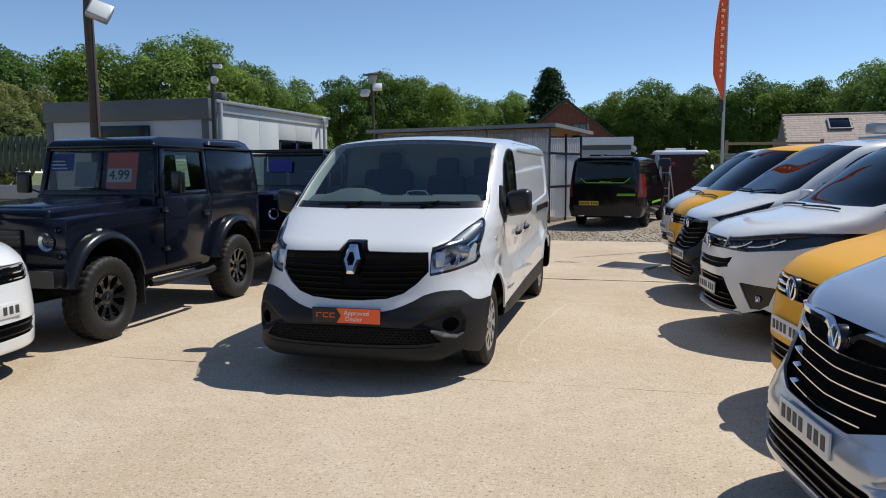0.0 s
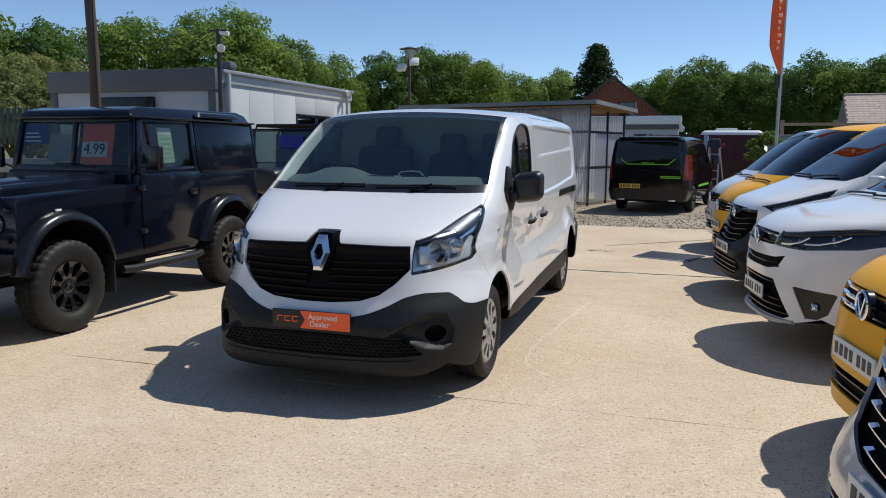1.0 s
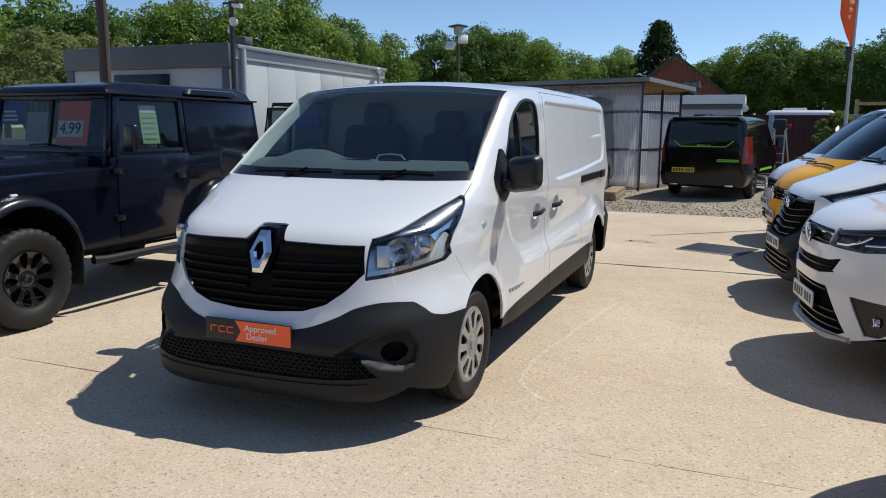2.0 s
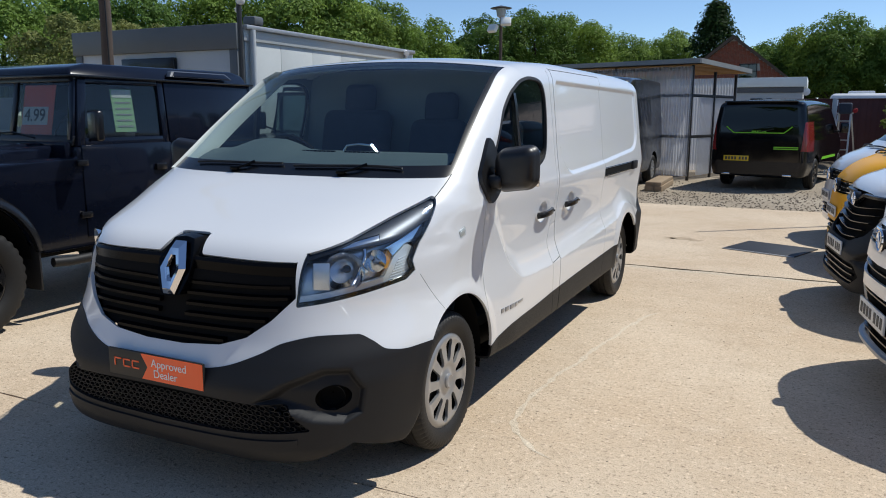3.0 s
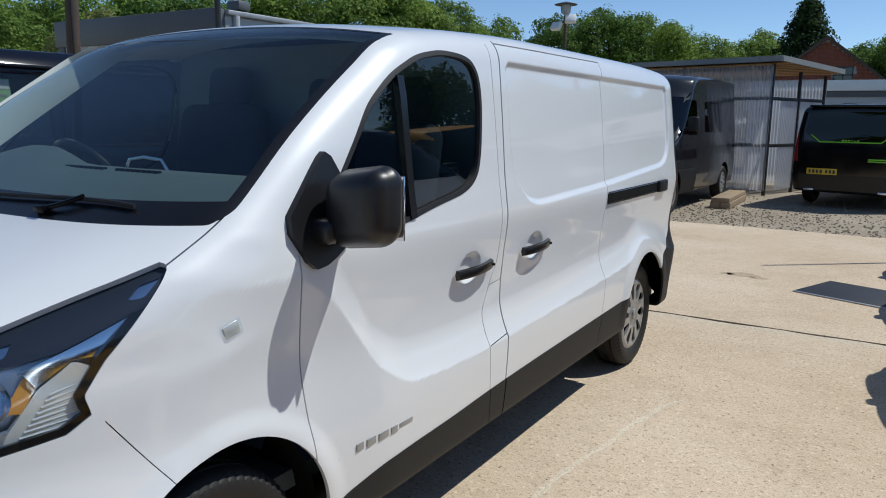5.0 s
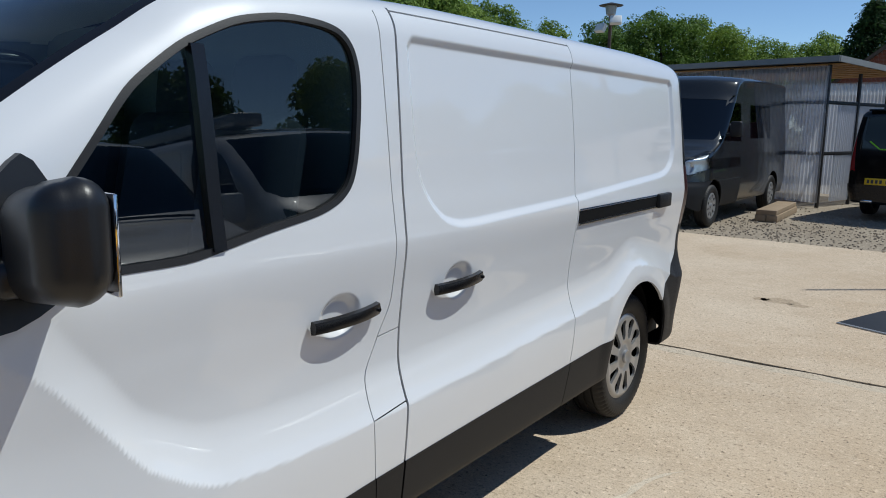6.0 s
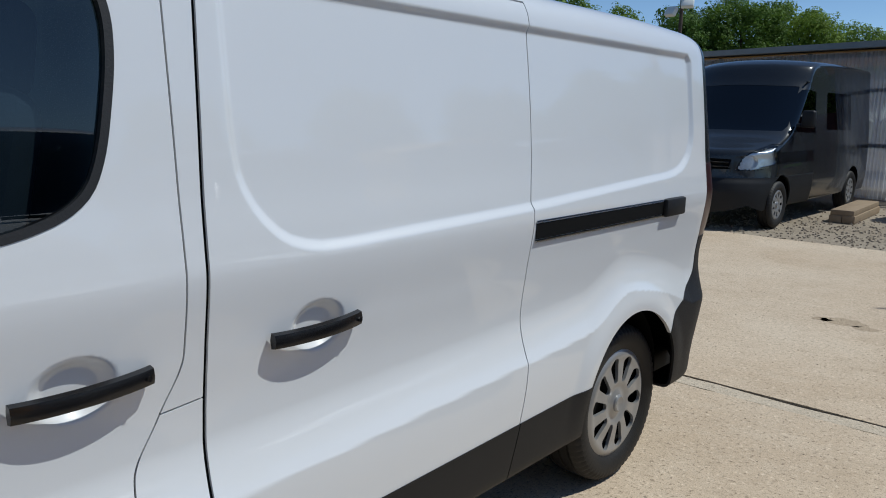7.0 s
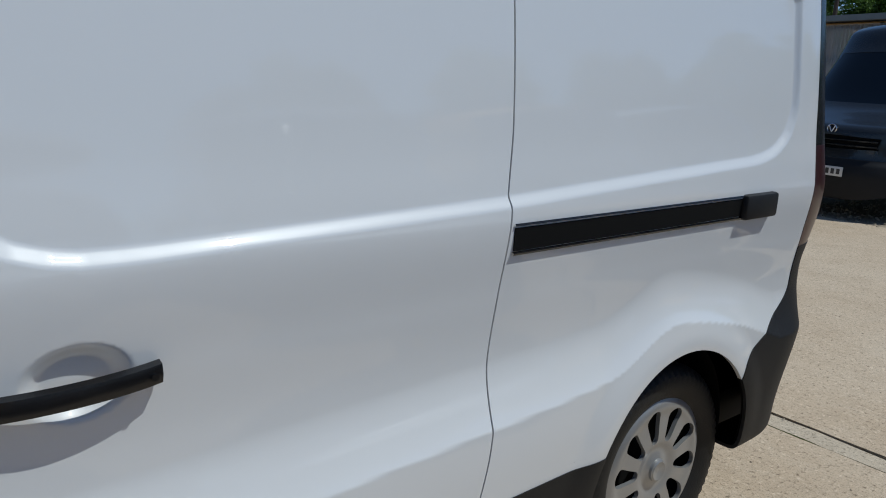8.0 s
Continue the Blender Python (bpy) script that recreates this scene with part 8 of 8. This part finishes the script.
flag = thing("feather_flag", "tall orange feather flag with pale lettering bars", "flag", pose(3.75, 9.95, 0, 0, 0, 44))
part("flag_pole", tube_bm([(0, 0, 0), (0.01, 0, 2.5), (0.03, 0, 4.2), (0.06, 0, 5.6)], 0.034, 10, True, 0.016), M["steel"], flag)
bm = bmesh.new()
rows = []
for k in range(41):
    t = k / 40
    z = 2.86 + 2.75 * t
    w = 0.33 * min(1, 0.25 + (t * 6) ** 0.8 * 0.75) * (1 - t ** 3) + 0.03
    row = []
    for j in range(9):
        u = j / 8
        row.append(bm.verts.new((-w * u + 0.03, 0.012 * math.sin(5 * u + 7 * t) * u, z + (0.05 * math.sin(9 * u) + 0.10 * u) * (1 - t) ** 2)))
    rows.append(row)
for a, b in zip(rows, rows[1:]):
    for j in range(8):
        bm.faces.new((a[j], a[j + 1], b[j + 1], b[j]))
cloth = part("flag_cloth", bm, M["orange_cloth"], flag)
cloth.modifiers.new("thickness", "SOLIDIFY").thickness = 0.004
for k in range(13):
    w = 0.045 + 0.03 * ((k * 7) % 3)
    part("lettering_bar", box_bm(-0.165, -0.165 + w, -0.019, -0.015, 3.35 + 0.115 * k, 3.41 + 0.115 * k, 0.001), M["flag_print"], flag)
part("dark_hem", box_bm(-0.13, -0.01, -0.006, 0.008, 2.70, 2.93, 0.003), M["ink"], flag)

ladder = thing("step_ladder", "open aluminium step ladder standing by the fence", "ladder", pose(3.08, 20.1, 0, 0, 0, -20))
for s in (-1, 1):
    part("stile", tube_bm([(s * 0.26, -0.38, 0.0), (s * 0.15, 0.0, 1.62)], 0.025, 8), M["alu"], ladder)
    part("rear_stile", tube_bm([(s * 0.26, 0.42, 0.0), (s * 0.15, 0.05, 1.60)], 0.022, 8), M["alu"], ladder)
for k in range(6):
    t = (k + 0.6) / 6.4
    part("tread", box_bm(-0.26 + 0.11 * t, 0.26 - 0.11 * t, -0.42 + 0.38 * t, -0.33 + 0.38 * t, 1.62 * t - 0.015, 1.62 * t + 0.015, 0.005), M["alu"], ladder)
part("top_plate", box_bm(-0.18, 0.18, -0.08, 0.12, 1.60, 1.64, 0.01), M["alu"], ladder)
part("hand_loop", tube_bm([(-0.15, 0.0, 1.62), (-0.15, 0.0, 1.88), (0.15, 0.0, 1.88), (0.15, 0.0, 1.62)], 0.02, 8), M["alu"], ladder)
bag = tagged(part("tool_bag", box_bm(-0.16, 0.16, -0.14, 0.14, 0, 0.30, 0.06, None, 3), M["cloth"]), "black tool bag hung on a step ladder", "bag")
bag.matrix_world = pose(3.08, 20.02, 1.60)
bm = box_bm(-0.05, 0.05, -0.04, 0.04, 0, 0.10, 0.03, None, 3)
for v in bm.verts:
    v.co += 0.03 * Vector(noise.noise_vector(v.co * 9))
rag = tagged(part("red_rag", bm, mat("red_cloth", (0.35, 0.02, 0.02), 0.8, 0, 0, 0.2, 20)), "bright red rag beside the tool bag", "rag")
rag.matrix_world = pose(3.32, 20.0, 1.64)


# ---- trees: trunks, limbs and crowns of many small leaf clumps ----
def crown_bm(seed, height, width, lumps, leaves, size, low=0.25, cone=0.0):
    """Leaves in dense rounded clumps, which hang on a domed (or conical) crown and stand apart from one another."""
    rng = np.random.RandomState(seed)
    clumps = []
    for k in range(lumps):
        t = (k + rng.rand()) / lumps
        turn = 2.39996 * k + rng.uniform(-0.5, 0.5)
        if cone:
            z = low + (0.97 - low) * t
            r = 0.36 * width * (1 - t) ** 0.85 * rng.uniform(0.6, 1.0)
            big = width * (0.05 + 0.085 * (1 - t)) * rng.uniform(0.8, 1.2)
        else:
            up = -0.45 + 1.42 * t
            out = math.sqrt(max(0.0, 1 - min(up, 1.0) ** 2))
            mid, tall = (1 + low) / 2 * 0.96, (1 - low) / 2 * 0.82
            reach = rng.uniform(0.62, 1.0)
            z, r = mid + tall * up * reach, 0.37 * width * out * reach
            big = width * rng.uniform(0.085, 0.165)
        clumps.append((r * math.cos(turn), r * math.sin(turn), z * height, big))
    verts, per = [], leaves // lumps
    for cx, cy, cz, cr in clumps:
        n = max(40, int(per * (cr / (0.125 * width)) ** 2 if not cone else per))
        d = rng.normal(size=(n, 3))
        d /= np.linalg.norm(d, axis=1)[:, None]
        d[:, 2] = np.where(d[:, 2] < -0.35, -d[:, 2], d[:, 2])
        knob = 1 + 0.20 * np.sin(d[:, 0] * 5 + cx * 3) * np.cos(d[:, 1] * 5 + cy * 3) + 0.14 * np.sin(d[:, 2] * 9 + d[:, 0] * 6 + cz)
        rad = cr * knob * (1.03 - 0.5 * rng.rand(n) ** 2.6)
        flat = (1.15, 1.15, 0.42) if cone else (1.0, 1.0, 0.80)
        p = d * rad[:, None] * flat + (cx, cy, cz)
        if cone:
            p[:, 2] -= 0.25 * np.hypot(d[:, 0], d[:, 1]) * cr
        nor = d + rng.normal(size=(n, 3)) * 0.42 + (0, 0, 0.22)
        nor /= np.linalg.norm(nor, axis=1)[:, None]
        u = np.cross(nor, rng.normal(size=(n, 3)))
        u /= np.linalg.norm(u, axis=1)[:, None]
        w = np.cross(nor, u)
        s = size * (0.55 + 0.8 * rng.rand(n))[:, None]
        verts.append(np.stack([p - u * s, p - w * s * 0.6 + nor * s * 0.2, p + u * s, p + w * s * 0.6 + nor * s * 0.2], 1).reshape(-1, 3))
    v = np.concatenate(verts)
    v[:, 2] *= height / v[:, 2].max()
    return v, np.arange(len(v)).reshape(-1, 4), clumps


def tree(name, label, seed, height, width, lumps=26, leaves=9000, size=0.13, leaf="leaf", low=0.25, cone=0.0):
    t = thing(name, label, "tree")
    v, f, centres = crown_bm(seed, height, width, lumps, leaves, size, low, cone)
    me = bpy.data.meshes.new("crown")
    me.from_pydata(v.tolist(), [], f.tolist())
    me.materials.append(M[leaf])
    c = new("crown", me)
    c.parent = t
    part("trunk", tube_bm([(0.06 * math.sin(k + seed), 0.05 * math.cos(2 * k + seed), height * 0.72 * k / 6) for k in range(7)], 0.028 * height, 10, True, 0.006 * height), M["bark"], t)
    for k, (x, y, z, r) in enumerate(centres[:7]):
        z0 = min(z * 0.55, height * 0.5)
        part("limb", tube_bm([(0, 0, z0), (x * 0.5, y * 0.5, (z0 + z) / 2), (x, y, z)], 0.010 * height, 6, True, 0.003 * height), M["bark"], t)
    return t


KINDS = [
    tree("oak_tree", "broad dark green oak in full leaf", 3, 8.6, 7.4, 64, 27000, 0.088, low=0.03),
    tree("oak_tree", "broad dark green oak in full leaf", 8, 8.6, 6.6, 56, 26000, 0.086, low=0.02),
    tree("ash_tree", "bright green ash in full leaf", 12, 8.4, 6.8, 60, 27000, 0.082, "leaf_light", 0.0),
    tree("fir_tree", "dark conifer with drooping branches", 5, 8.6, 8.6, 130, 20000, 0.10, "leaf_dark", 0.06, 1.0),
    tree("oak_tree", "oak deep in the wood behind the yard", 17, 8.6, 7.6, 44, 8000, 0.16, low=-0.06),
    tree("ash_tree", "ash deep in the wood behind the yard", 23, 8.6, 7.0, 44, 8000, 0.16, "leaf_light", -0.06),
]
WOOD = [(-26.0, 22.6, 7.4, 1), (-24.9, 27.2, 8.4, 2), (-21.2, 29.2, 9.0, 0), (-20.0, 31.2, 8.8, 1), (-19.7, 34.0, 7.9, 1), (-19.6, 39.0, 7.6, 2), (-18.7, 45.9, 8.5, 1), (-15.9, 49.1, 9.3, 2), (-13.5, 51.9, 8.9, 2), (-10.9, 56.6, 8.0, 0), (-8.4, 59.1, 8.3, 1), (-4.3, 53.6, 9.4, 3), (-0.8, 61.8, 7.8, 0), (1.5, 60.9, 8.3, 2), (3.9, 59.9, 9.2, 0), (6.9, 59.7, 8.4, 1), (10.9, 57.3, 8.9, 0), (13.3, 54.9, 8.0, 2), (15.4, 54.4, 8.2, 1), (17.9, 50.1, 8.9, 0)]
used = set()
WOODS = "trees of the wood behind the yard"


def plant(x, y, h, k, turn, group=WOODS):
    s = h / (8.4 if k == 2 else 8.6)
    m = pose(x, y, -0.05, 0, 0, turn) @ Matrix.Scale(s, 4)
    if k not in used:
        used.add(k)
        KINDS[k].matrix_world = m
        KINDS[k]["group"] = group
        return KINDS[k]
    t = copy_thing(KINDS[k], pose(x, y, -0.05, 0, 0, turn))
    t.matrix_world = m
    t["group"] = group
    return t


for n, (x, y, h, k) in enumerate(WOOD):
    plant(x, y, h, k, 67 * n)
# a second rank closes the gaps; unseen trees ring the yard, added for reflections
rng = random.Random(11)
for n in range(25):
    x = -34 + 2.3 * n
    y = 36 + 30 * math.sin(min(1, (n * 1.2 + 2) / 16) * math.pi / 2) + rng.uniform(-1.5, 1.5)
    plant(x, y, rng.uniform(6.4, 7.8), 4 + n % 2, 41 * n)
for n in range(12):
    a = radians(-15 - 14.0 * n)
    plant(34 * math.cos(a) + 4, 36 * math.sin(a) - 2, rng.uniform(7, 9), 4 + n % 2, 53 * n)
plant(-28.5, 18.0, 7.2, 0, 40); plant(-31, 24, 8.2, 4, 80); plant(-26.5, 13.5, 6.6, 1, 200); plant(17.6, 40.0, 8.6, 0, 10); plant(20.5, 37.0, 8.8, 1, 130); plant(24, 33, 8.5, 4, 30); plant(27, 26, 8.5, 5, 70); plant(29, 18, 8.5, 4, 0)


def bush(label, seed, x, y, h, w, leaf="leaf_light", leaves=2600, size=0.07):
    t = thing("bush", label, "bush")
    v, f, cs = crown_bm(seed, h, w, 12, leaves, size, 0.2)
    me = bpy.data.meshes.new("leaves")
    me.from_pydata(v.tolist(), [], f.tolist())
    me.materials.append(M[leaf])
    new("leaves", me).parent = t
    for k, (a, b, z, r) in enumerate(cs[:5]):
        part("stem", tube_bm([(0, 0, 0), (a * 0.5, b * 0.5, z * 0.5), (a, b, z)], 0.015 * h, 5), M["bark"], t)
    t.matrix_world = pose(x, y, 0)
    return t


bush("leafy laurel bush at the yard fence", 21, 4.55, 19.6, 2.15, 1.7, "leaf_laurel", leaves=7000, size=0.042)
bush("leafy laurel bush at the yard fence", 22, 6.0, 19.4, 2.0, 1.5, "leaf_laurel", leaves=6000, size=0.042)
for n, (x, y, h, w) in enumerate(((-15.5, 20.5, 4.2, 4.5), (-13.0, 19.5, 3.8, 3.6), (-11.0, 19.5, 3.7, 3.2))):
    bush("yellow-green shrub behind the site cabin", 30 + n, x, y, h, w, "leaf_light", 9000, 0.065)
for n, (x, y, h, w) in enumerate(((-17.5, 13.0, 4.4, 5.0), (-14.5, 10.5, 3.2, 3.6), (-21, 17, 5.0, 5.0))):
    bush("olive willow scrub beyond the mesh fence", 40 + n, x, y, h, w, "leaf_olive", 14000, 0.055)
